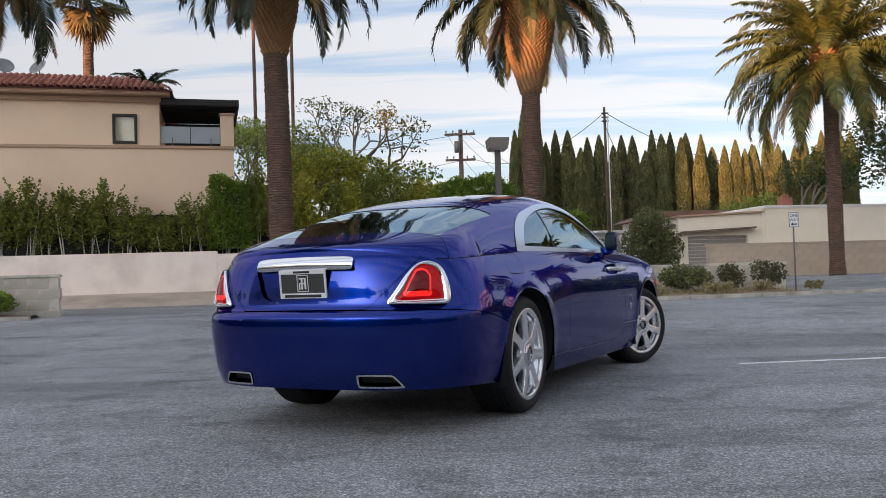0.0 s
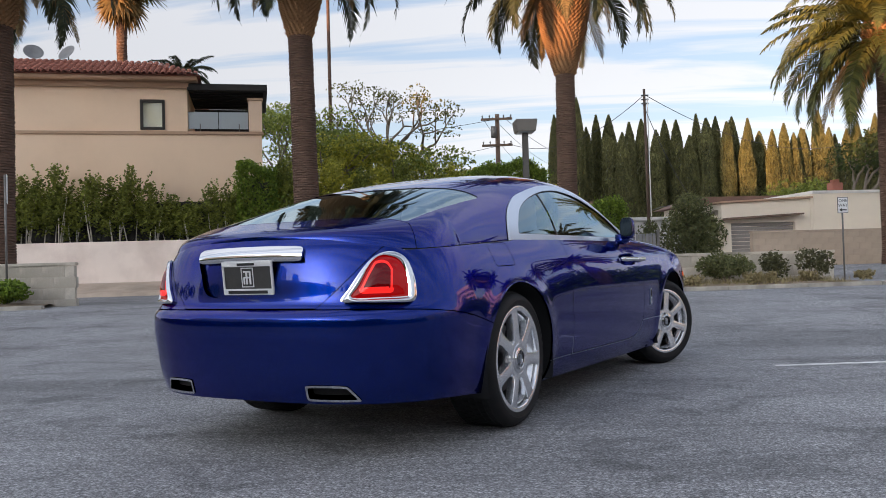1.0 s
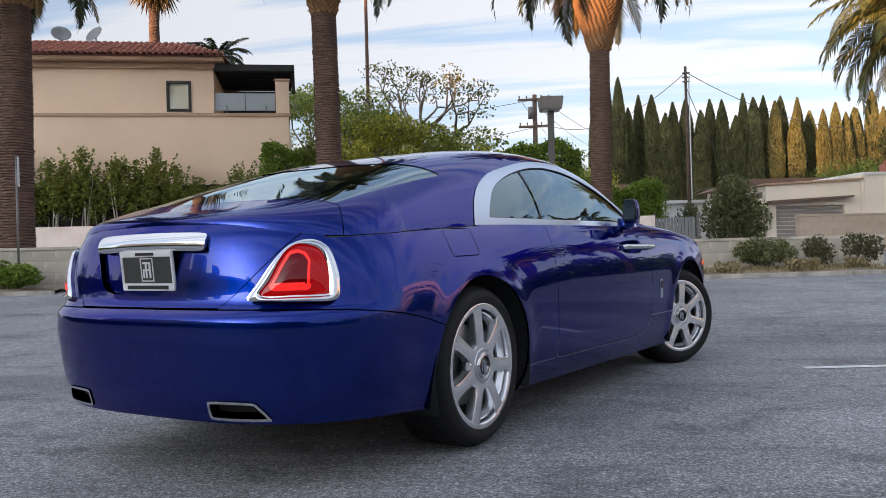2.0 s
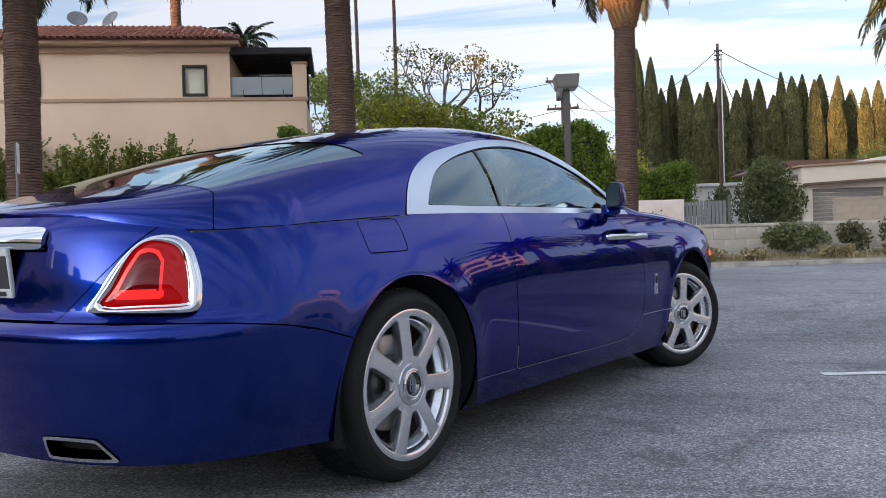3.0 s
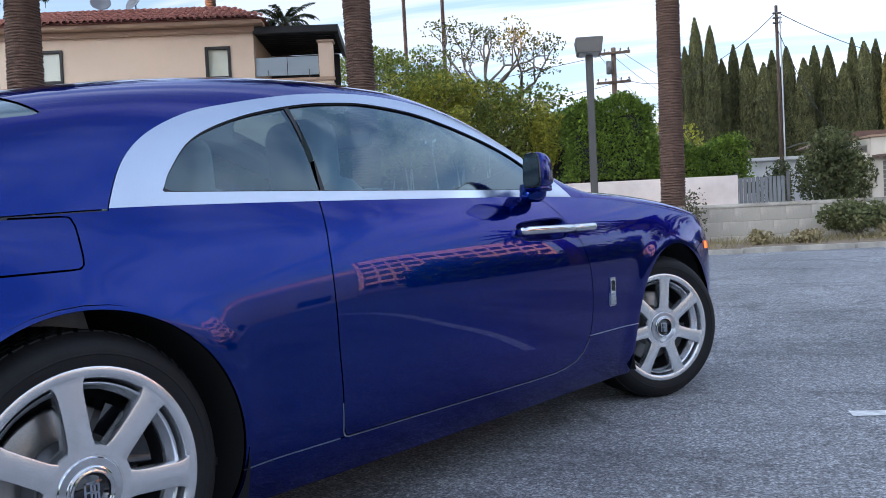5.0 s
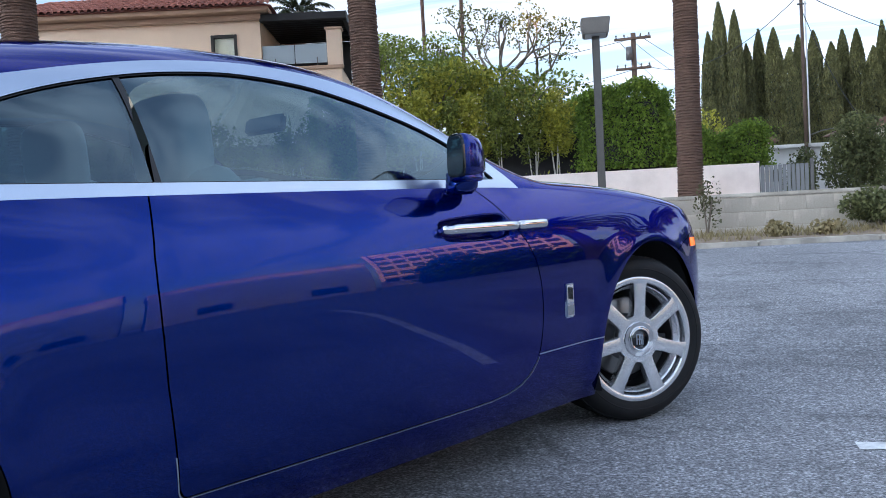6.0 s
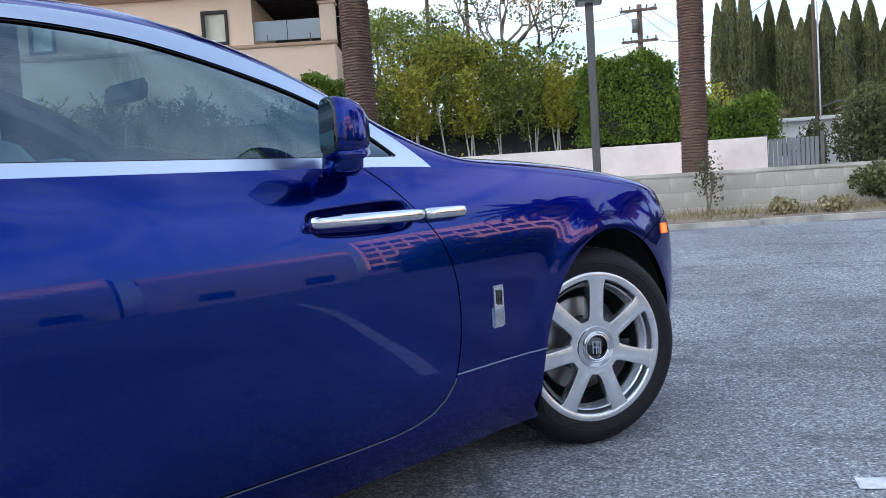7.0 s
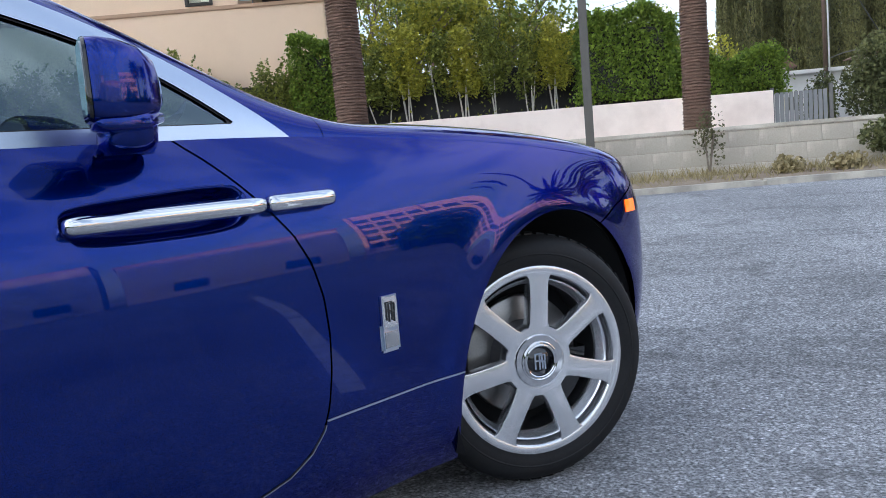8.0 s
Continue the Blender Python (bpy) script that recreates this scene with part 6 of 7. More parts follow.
def fan_palm(x, y, z, h, r, seed, label, crown_r=1.5, skirt=True):
    """Fan palm: thin trunk, round head of fans, brown skirt below."""
    rng = np.random.default_rng(seed)
    root = empty("fan_palm", pose(x, y, z), label, "palm tree")
    top = palm_trunk(root, h, r, seed, (0.006 * (seed % 3 - 1), 0), 0.75, 0, 0, 1.3)
    for name, n, lo, hi, m in (("crown", 44, -15, 80, FRONDGOLD), ("skirt", 20, -82, -45, FRONDDRY)):
        V, F = [], []
        for i in range(n):
            az, el = rng.uniform(0, 6.283), radians(rng.uniform(lo, hi))
            d = np.array([math.cos(az) * math.cos(el), math.sin(az) * math.cos(el), math.sin(el)])
            side = np.cross(d, (0, 0, 1.0)); side /= max(1e-6, np.linalg.norm(side))
            up = np.cross(side, d)
            c = np.array(top) + d * crown_r * (0.5 if name == "crown" else 0.35)
            R = crown_r * 0.55 * rng.uniform(0.8, 1.15)
            b = len(V)
            V += [np.array(top), c + side * 0.015, c - side * 0.015]
            F.append((b, b + 1, b + 2))
            for k in range(18):
                a = radians(-110 + 220 * k / 17)
                t = d * math.cos(a) + side * math.sin(a)
                w = np.cross(t, up) * R * 0.06
                tip = c + t * R + np.array([0, 0, -0.22 * R * rng.uniform(0.3, 1.5)])
                b = len(V)
                V += [c, c + t * R * 0.6 + w, tip, c + t * R * 0.6 - w]
                F.append((b, b + 1, b + 2, b + 3))
        me = bpy.data.meshes.new(name)
        me.from_pydata([tuple(v) for v in V], [], F)
        me.materials.append(m)
        o = new(name, me); o.parent = root
    return root


fan_palm(-15.75, 36.0, 0.3, 12.9, 0.26, 21, "fan palm with a brown skirt behind the house", 1.9)
fan_palm(-11.7, 60.0, 0.3, 24.0, 0.13, 22, "very tall thin fan palm in the distance", 2.0)
fan_palm(-14.3, 60.0, 0.3, 25.0, 0.13, 24, "very tall thin fan palm in the distance", 2.0)
small = empty("palm_tree", pose(-17.0, 46.0, 0.3), "distant small palm showing above the roof", "palm tree")
frond_mesh("crown", small, (0, 0, 11.5), 26, 2.0, 31, FROND, 60, -20, 90, 30, 0.4)
tube("trunk", [(0, 0, 0), (0, 0, 11.5)], [0.3, 0.24], PALMBARK, small, 10)


# ---- trees ----
def leafy_tree(x, y, z, h, seed, label, leafmat, spread=0.6, crown=0.9, per=260, leaf=0.16, levels=4, r0=0.16, lean=(0, 0), name="tree", first=0.32):
    rng = np.random.default_rng(seed)
    root = empty(name, pose(x, y, z), label, "tree")
    tips = branch_tree(rng, (0, 0, 0), root, h, spread, levels, r0, BARK, lean, first)
    P = blob_points(rng, tips, [(crown * rng.uniform(0.6, 1.2),) * 2 + (crown * rng.uniform(0.35, 0.7),) for _ in tips], per)
    v, f = leaf_quads(P, leaf, rng)
    fast_mesh("crown", v, f, leafmat, root)
    return root


leafy_tree(-4.6, 37.5, 0.3, 10.2, 41, "sparse open tree with bare crooked limbs", SPARSELEAF, 0.72, 0.50, 330, 0.12, 5, 0.27, (0.16, 0), first=0.26)
for i, (x, y, h, mt) in enumerate(((-7.4, 33.0, 5.6, TREELEAF), (-5.6, 32.0, 5.0, YELLOWLEAF), (-3.9, 33.0, 4.9, TREELEAF), (-2.2, 32.0, 4.4, TREELEAF), (-0.6, 33.5, 4.3, YELLOWLEAF), (0.9, 34.0, 3.9, TREELEAF), (-9.0, 38.0, 6.6, TREELEAF),
                                   (-6.3, 30.5, 4.6, TREELEAF), (-4.4, 29.6, 4.0, YELLOWLEAF), (-1.4, 30.0, 4.0, TREELEAF), (-0.2, 36.5, 4.6, TREELEAF), (2.8, 37.0, 4.0, YELLOWLEAF))):
    leafy_tree(x, y, 0.3, h * (1.3 if x < -3 else 0.98), 60 + i, "bushy green garden tree behind the hedge", mt, 0.7, 1.0, 620, 0.13, 3, 0.12, name="garden_tree", first=0.36)
leafy_tree(14.6, 37.0, 0.5, 6.6, 81, "dark rounded tree behind the white house", DARKTREE, 0.6, 1.2, 300, 0.17, 3, 0.16)
leafy_tree(17.0, 33.0, 0.5, 6.8, 82, "dark rounded tree behind the white house", DARKTREE, 0.6, 1.5, 300, 0.17, 3, 0.16)
leafy_tree(15.2, 44.0, 0.4, 4.4, 83, "olive green tree by the cypress row", TREELEAF, 0.6, 1.2, 260, 0.17, 3, 0.16)
leafy_tree(-19.0, 40.0, 0.4, 9.5, 84, "sparse tree showing above the roof", TREELEAF, 0.7, 0.6, 260, 0.17, 4, 0.16)


def bush(name, p, r, seed, leafmat, label, n=1600, leaf=0.07, stems=True):
    rng = np.random.default_rng(seed)
    root = empty(name, pose(*p), label, "bush")
    c = [(rng.uniform(-0.6, 0.6) * r[0], rng.uniform(-0.5, 0.5) * r[1], r[2] * rng.uniform(0.35, 0.85)) for _ in range(14)]
    P = blob_points(rng, c, [(r[0] * 0.42, r[1] * 0.45, r[2] * 0.30)] * 14, n / 14 / np.mean((r[0] * 0.42, r[1] * 0.45, r[2] * 0.30)) ** 2)
    P = P[P[:, 2] > 0.03]
    v, f = leaf_quads(P, leaf, rng)
    fast_mesh("foliage", v, f, leafmat, root)
    if stems:
        for k in range(6):
            a = rng.uniform(0, 6.28)
            tube("stem", [(0.1 * math.cos(a) * s * 4 * r[0], 0.06 * math.sin(a) * s * 4 * r[1], r[2] * 0.75 * s) for s in (0, 0.35, 0.7, 1)], [0.014, 0.011, 0.008, 0.004], BARK, root, 5)
    return root


def strip_at(x, y, z=0.395):
    q = along((1.5, 15.6), KANG) @ Vector((x, y, z))
    return tuple(q)


bush("bush", strip_at(3.72, 1.35), (0.58, 0.40, 0.54), 1, DARKSHRUB, "dark green rounded bush against the low wall", 3200)
bush("bush", strip_at(4.75, 1.30), (0.36, 0.3, 0.60), 2, SAGE, "open green bush against the low wall", 1100)
bush("bush", strip_at(5.55, 1.25), (0.42, 0.3, 0.64), 3, SAGE, "straggly dusty bush with bare stems", 900)
bush("bush", strip_at(1.25, 1.55), (0.22, 0.18, 0.78), 4, SAGE, "thin dry bush with grey twigs", 420, 0.05)
for k, (x, w) in enumerate(((2.7, 0.28), (3.95, 0.22), (4.3, 0.2), (5.1, 0.2), (6.3, 0.2), (2.0, 0.2))):
    bush("bush", strip_at(x, 0.75, 0.375), (w, w, 0.22), 20 + k, DRYGRASS, "low pale dry tuft on the soil", 420, 0.07, False)
bush("bush", tuple(along((-7.95, 15.35), 14) @ Vector((-1.0, 0.55, 0.36))), (0.80, 0.42, 0.52), 31, HEDGEDARK, "clipped green bush in the planting strip", 4200)
bush("bush", tuple(along((-7.95, 15.35), 14) @ Vector((-2.9, 0.62, 0.36))), (0.85, 0.42, 0.52), 32, HEDGEDARK, "clipped green bush in the planting strip", 4200)
bush("bush", (6.75, 30.0, 0.6), (1.15, 0.8, 2.35), 33, DARKSHRUB, "big dark green bush covered in small pale flowers", 9000, 0.11)
bush("bush", (5.1, 29.6, 0.5), (0.5, 0.5, 1.7), 34, DARKSHRUB, "green bush beside the utility pole", 2600, 0.09)
rng = np.random.default_rng(77)
pts = np.stack([rng.uniform(-3.0, 6.0, 5200), 0.15 + 1.85 * rng.beta(2.2, 1.3, 5200), np.zeros(5200)], 1)
L = rng.uniform(0.05, 0.16, (5200, 1))
dv = rng.normal(size=(5200, 3)) * (0.5, 0.5, 0) + (0, 0, 1)
sd = rng.normal(size=(5200, 3)) * (0.006, 0.006, 0)
v = np.stack([pts - sd, pts + sd, pts + dv * L + sd * 0.1, pts + dv * L - sd * 0.1], 1).reshape(-1, 3)
gr = fast_mesh("dry_grass", v, np.arange(len(v)).reshape(-1, 4), DRYGRASS)
gr.matrix_world = along((1.5, 15.6), KANG, 0.375)
tagged(gr, "sparse dry yellow grass on the planting strip", "grass", kind="stuff")


# cypress row
def cypress(seed, h, r):
    rng = np.random.default_rng(seed)
    root = empty("cypress", Matrix.Identity(4), "tall narrow dark green cypress tree", "cypress", "cypress row")
    # not only a trunk: a crown-wide dark core imitating shade inside the foliage
    tube("trunk", [(0, 0, 0), (0, 0, h * 0.3), (0, 0, h * 0.9)], [0.40, 0.38, 0.03], DARKWOOD_AND_SHADE, root, 10)
    n = 24000
    t = rng.uniform(0.02, 1, n) ** 0.9
    prof = pchip([(0, 0.8), (0.15, 0.97), (0.5, 1.0), (0.76, 0.92), (0.90, 0.60), (0.97, 0.26), (1.0, 0.05)])
    a = rng.uniform(0, 6.283, n)
    lump = 1 + 0.10 * np.sin(a * 3 + t * 9 + seed) + 0.07 * np.sin(a * 7 - t * 14)
    rr = r * prof(t) * lump * rng.uniform(0.72, 1.08, n)
    P = np.stack([rr * np.cos(a), rr * np.sin(a), h * t], 1)
    v, f = leaf_quads(P, 0.17, rng, 0.30, up=3.2)
    fast_mesh("foliage", v, f, CYPRESS, root)
    return root


cyps = [cypress(5, 11.2, 0.44), cypress(6, 11.2, 0.40), cypress(7, 11.2, 0.48)]
rng = np.random.default_rng(12)
x = 3.6
i = 0
while x < 27:
    k = rng.uniform(0.74, 0.90) if i > 2 else (0.88, 1.02, 0.97)[i]
    copy_thing(cyps[i % 3], pose(x, 55 + 0.35 * (x - 3.6) * 0.4 + rng.uniform(-0.8, 0.8), 0.3, 0, 0, rng.uniform(0, 360)) @ Matrix.Diagonal((rng.uniform(0.85, 1.15), rng.uniform(0.85, 1.15), k, 1)))
    x += rng.uniform(0.46, 0.86)
    i += 1
for s in cyps:
    for o in (*s.children_recursive, s):
        bpy.data.objects.remove(o)


# ---- the beige house ----
HM = along((-7.1, 27.4), math.degrees(math.atan2(0.3, 1)))
house = empty("house", HM, "two-storey beige stucco house with a red clay tile roof and balcony", "house")
D = 7.0
# walls with the window openings left free
def wall_with_holes(name, x0, x1, z0, z1, holes, material, parent, y0=0.0, y1=0.25):
    xs = sorted({x0, x1, *[q for h_ in holes for q in (h_[0], h_[1])]})
    bm = bmesh.new()
    for a, b in zip(xs, xs[1:]):
        hs = sorted([h_ for h_ in holes if h_[0] <= a and h_[1] >= b], key=lambda q: q[2])
        z = z0
        for h_ in hs + [None]:
            zt = h_[2] if h_ else z1
            if zt > z:
                bmesh.ops.create_cube(bm, size=1, matrix=pose((a + b) / 2, (y0 + y1) / 2, (z + zt) / 2) @ Matrix.Diagonal((b - a, y1 - y0, zt - z, 1)))
            z = h_[3] if h_ else z
    bmesh.ops.remove_doubles(bm, verts=bm.verts[:], dist=0.0005)
    return part(name, bm, material, parent)


W1, W2 = (-3.90, -3.16, 5.41, 6.36), (-8.72, -7.98, 5.45, 6.42)
box("lower_wall", (-9.8, 0.0, 0.0), (-0.2, D, 5.28), STUCCO, house, 0.02)
wall_with_holes("upper_wall", -9.8, -2.48, 5.28, 6.90, [W1, W2], STUCCO, house, 0.03, 0.28)
box("upper_side_wall", (-2.76, 0.285, 5.28), (-2.48, D, 6.9), STUCCO, house, 0.01)
box("upper_side_wall", (-9.8, 0.285, 5.28), (-9.52, D, 6.9), STUCCO, house, 0.01)
box("upper_back", (-9.5, 2.6, 5.3), (-2.8, 2.8, 6.9), CURTAIN, house, 0.0)
box("band", (-9.86, -0.05, 5.25), (-0.14, 0.10, 5.36), TRIM, house, 0.02)
box("eave_board", (-10.2, -0.45, 6.90), (-2.15, 0.2, 7.02), TRIM, house, 0.02)
box("cornice", (-9.9, -0.12, 6.72), (-2.40, 0.1, 6.90), TRIM, house, 0.03)
for w in (W1, W2):
    wn = new("window"); wn.parent = house
    tagged(wn, "dark brown framed casement window")
    t = 0.085
    box("frame", (w[0], -0.01, w[2]), (w[0] + t, 0.14, w[3]), WINFRAME, wn, 0.01)
    box("frame", (w[1] - t, -0.01, w[2]), (w[1], 0.14, w[3]), WINFRAME, wn, 0.01)
    box("frame", (w[0] + t, -0.01, w[3] - t), (w[1] - t, 0.14, w[3]), WINFRAME, wn, 0.01)
    box("sill", (w[0] + t, -0.03, w[2]), (w[1] - t, 0.14, w[2] + t), WINFRAME, wn, 0.01)
    pn = box("pane", (w[0] + t, 0.075, w[2] + t), (w[1] - t, 0.081, w[3] - t), PANE, wn, 0)
    pn.visible_shadow = False
    box("blind", (w[0] + 0.02, 0.095, w[2]), (w[1] - 0.02, 0.105, w[3]), CURTAIN, wn, 0)
# roof: tilted slab under separate barrel tiles
rise, run = 0.80, 2.0
slab = [(-10.35, -0.55, 7.02), (-2.05, -0.55, 7.02), (-3.6, run - 0.55, 7.02 + rise), (-8.8, run - 0.55, 7.02 + rise)]
slab2 = [(-10.35, 2 * run - 0.2 + 2.5, 7.02), (-2.05, 2 * run - 0.2 + 2.5, 7.02)]
bm = bmesh.new()
a = [bm.verts.new(p) for p in slab]
b = [bm.verts.new(p) for p in slab2]
bm.faces.new(a)
bm.faces.new((a[1], b[1], a[2])); bm.faces.new((b[0], a[0], a[3])); bm.faces.new((b[1], b[0], a[3], a[2])); bm.faces.new((a[1], a[0], b[0], b[1]))
bmesh.ops.recalc_face_normals(bm, faces=bm.faces[:])
roof = part("roof_slab", bm, TILE, house)
bm = bmesh.new()
n = 7
tl, tr_ = 0.40, 0.085
va = [bm.verts.new((tr_ * 1.02 * math.cos(math.pi * k / (n - 1)), -0.02, tr_ * math.sin(math.pi * k / (n - 1)))) for k in range(n)]
vb = [bm.verts.new((tr_ * 0.86 * math.cos(math.pi * k / (n - 1)), tl, tr_ * 0.80 * math.sin(math.pi * k / (n - 1)) - 0.012)) for k in range(n)]
vc = [bm.verts.new((tr_ * 0.84 * math.cos(math.pi * k / (n - 1)), -0.02, tr_ * 0.80 * math.sin(math.pi * k / (n - 1)))) for k in range(n)]
for k in range(n - 1):
    bm.faces.new((va[k], va[k + 1], vb[k + 1], vb[k]))
    bm.faces.new((va[k], vc[k], vc[k + 1], va[k + 1]))
tile_me = bpy.data.meshes.new("roof_tile"); bm.to_mesh(tile_me); bm.free(); tile_me.materials.append(TILE); tile_me.shade_smooth()
pitch = math.degrees(math.atan2(rise, run))
sl = math.hypot(rise, run)
for r_ in range(6):
    s = r_ * 0.355
    for c_ in range(44):
        x = -10.25 + c_ * 0.187
        f = s / sl
        if x < -10.35 + 1.55 * f + 0.06 or x > -2.05 - 1.55 * f - 0.06:
            continue
        o = new("roof_tile", tile_me)
        o.parent = house
        o.matrix_local = pose(x, -0.58, 7.03, pitch, 0, 0) @ pose(random.uniform(-0.008, 0.008), s, random.uniform(0, 0.012) + 0.01, 0, 0, random.uniform(-1.5, 1.5))
# balcony under a dark slatted roof
box("balcony_floor", (-2.5, 0.1, 5.20), (-0.2, 4.0, 5.285), TRIM, house, 0.01)
box("pillar", (-0.60, -0.02, 5.36), (-0.18, 0.36, 6.40), STUCCO, house, 0.015)
box("pillar_cap", (-0.64, -0.06, 6.36), (-0.14, 0.40, 6.44), TRIM, house, 0.015)
rail = new("balcony_rail"); rail.parent = house
tagged(rail, "frosted glass balcony balustrade")
box("glass_panel", (-2.46, 0.10, 5.46), (-1.55, 0.12, 6.0), FROST, rail, 0.004)
box("glass_panel", (-1.53, 0.10, 5.46), (-0.62, 0.12, 6.0), FROST, rail, 0.004)
for x in (-2.1, -0.9):
    box("post", (x - 0.015, 0.07, 5.36), (x + 0.015, 0.095, 5.62), STEEL, rail, 0.003)
box("pergola_beam", (-2.47, -0.10, 6.66), (0.0, 0.06, 6.86), DARKWOOD_AND_SHADE, house, 0.01)
box("pergola_beam", (-0.12, 0.07, 6.62), (0.0, 3.6, 6.86), DARKWOOD_AND_SHADE, house, 0.01)
for k in range(12):
    box("pergola_slat", (-2.46, 0.22 + k * 0.28, 6.68), (-0.13, 0.29 + k * 0.28, 6.82), DARKWOOD_AND_SHADE, house, 0.004)
box("pergola_deck", (-2.47, 0.07, 6.87), (0.0, 3.6, 6.90), DARKWOOD_AND_SHADE, house, 0)
box("dark_screen", (-2.46, 3.3, 5.3), (-0.2, 3.4, 6.66), DARKWOOD_AND_SHADE, house, 0)
# dishes on the roof
for k, (x, rz) in enumerate(((-7.3, 20), (-6.25, -35))):
    dish = empty("satellite_dish", HM @ pose(x, 1.55, 7.72), "grey satellite dish on a short mast on the roof", "satellite dish", "roof dishes")
    tube("mast", [(0, 0, -0.1), (0, 0, 0.32)], 0.022, STEEL, dish, 8)
    d = lathe("reflector", [(0.005, 0.0), (0.10, 0.010), (0.2, 0.04), (0.30, 0.09), (0.305, 0.085), (0.2, 0.03), (0.1, 0.0), (0.005, -0.01)], mat("dish_grey", (0.2, 0.2, 0.2), 0.5, 0.2), dish, 28)
    d.matrix_local = pose(0, -0.05, 0.36, 58, 0, rz)
    arm = tube("arm", [(0, 0, 0), (0.0, -0.1, 0.30), (0, -0.12, 0.36)], 0.012, STEEL, dish, 6)
    arm.matrix_local = d.matrix_local.copy()


# ---- lamp, poles, signs ----
lampo = empty("parking_lamp", along((0.86, 17.0), 8, 0.32), "taupe square-post parking lot lamp with a box head", "street lamp")
lathe("plinth", [(0.0, 0.42), (0.21, 0.42), (0.225, 0.40), (0.225, -0.1)], KERB, lampo, 28)
box("base_plate", (-0.13, -0.13, 0.42), (0.13, 0.13, 0.52), LAMPPAINT, lampo, 0.02)
box("post", (-0.055, -0.055, 0.52), (0.055, 0.055, 3.10), LAMPPOST, lampo, 0.008)
bm = bmesh.new()
bmesh.ops.create_cube(bm, size=1)
for v_ in bm.verts:
    v_.co = Vector((v_.co.x * (0.42 if v_.co.z > 0 else 0.36), v_.co.y * (0.5 if v_.co.z > 0 else 0.44), 3.225 + v_.co.z * 0.23))
bmesh.ops.bevel(bm, geom=bm.edges[:], offset=0.012, segments=2, affect='EDGES')
hd = part("lamp_head", bm, LAMPPAINT, lampo)
box("lens", (-0.15, -0.19, 3.103), (0.15, 0.19, 3.111), FROST, lampo, 0)

tp = empty("utility_pole", pose(0.1, 43.0, 0.3), "brown timber utility pole with two crossarms and a transformer", "utility pole")
tube("pole", [(0, 0, 0), (0.03, 0, 8.05)], [0.15, 0.11], POLEWOOD, tp, 12)
for z, hw in ((7.80, 0.78), (6.50, 0.76)):
    box("crossarm", (-hw, -0.17, z - 0.055), (hw, -0.06, z + 0.055), POLEWOOD, tp, 0.01)
    for x in (-hw + 0.08, -hw * 0.45, hw * 0.45, hw - 0.08):
        lathe("insulator", [(0.0, 0.16), (0.035, 0.14), (0.045, 0.09), (0.025, 0.07), (0.02, 0.0)], STEEL, tp, 10, at=(x, -0.11, z + 0.05))
lathe("transformer", [(0.0, 0.30), (0.14, 0.28), (0.14, -0.28), (0.0, -0.30)], STEEL, tp, 16, at=(-0.16, -0.2, 7.15))
up = empty("utility_pole", pose(5.62, 32.1, 0.4), "slim grey-brown utility pole with hardware and cables", "utility pole")
tube("pole", [(0, 0, 0), (-0.03, 0, 6.75)], [0.062, 0.046], POLEWOOD, up, 12)
tube("conduit", [(0.09, -0.05, 0.2), (0.07, -0.05, 6.4)], 0.022, WHITEWALL, up, 8)
for z in (6.2, 6.35, 6.5):
    box("bracket", (-0.14, -0.05, z), (0.12, 0.05, z + 0.04), STEEL, up, 0.005)
for z in (1.0, 1.3, 1.9):
    lathe("strap", [(0.078, 0.0), (0.085, 0.01), (0.085, 0.05), (0.078, 0.06)], STEEL, up, 14, at=(0, 0, z))
tube("step_arm", [(0.06, 0, 2.3), (0.45, -0.1, 2.42), (0.75, -0.1, 2.46)], 0.018, STEEL, up, 6)


def cable(name, p, q, sag, r=0.012):
    p, q = Vector(p), Vector(q)
    pts = [p.lerp(q, s) - Vector((0, 0, sag * 4 * s * (1 - s))) for s in np.linspace(0, 1, 17)]
    return tagged(tube(name, pts, r, BLACK, None, 5), "thin black overhead cable between poles", "cable", "overhead cables", "")


cable("overhead_cable", (5.6, 32.1, 6.95), (0.7, 42.9, 6.85), 0.9)
cable("overhead_cable", (5.6, 32.1, 6.95), (18.0, 46.0, 6.6), 0.9)
cable("overhead_cable", (0.85, 42.9, 8.2), (-30, 52.0, 8.4), 0.8)
cable("overhead_cable", (0.85, 42.9, 6.9), (-28, 60.0, 6.8), 0.8)
cable("overhead_cable", (5.62, 32.1, 6.4), (6.9, 30.6, 2.9), 0.25)
for k in range(3):
    cable("overhead_cable", (-0.6 + 0.5 * k, 42.9, 8.2), (3.0 + 3 * k, 75.0, 9.0), 0.7)

SIGNWHITE = plain("sign_white", (0.72, 0.72, 0.72), 0.5)
SIGNBLACK = plain("sign_black", (0.02, 0.02, 0.02), 0.5)
sg_ = empty("road_sign", pose(6.98, 17.62, 0.36, 0, 0, 6), "small white one way sign on a thin steel post", "sign")
tube("post", [(0, 0, 0), (0, 0, 1.66)], 0.017, STEEL, sg_, 8)
box("panel", (-0.105, -0.030, 1.35), (0.105, -0.022, 1.66), SIGNBLACK, sg_, 0.002)
box("face", (-0.095, -0.034, 1.36), (0.095, -0.0305, 1.65), SIGNWHITE, sg_, 0.001)


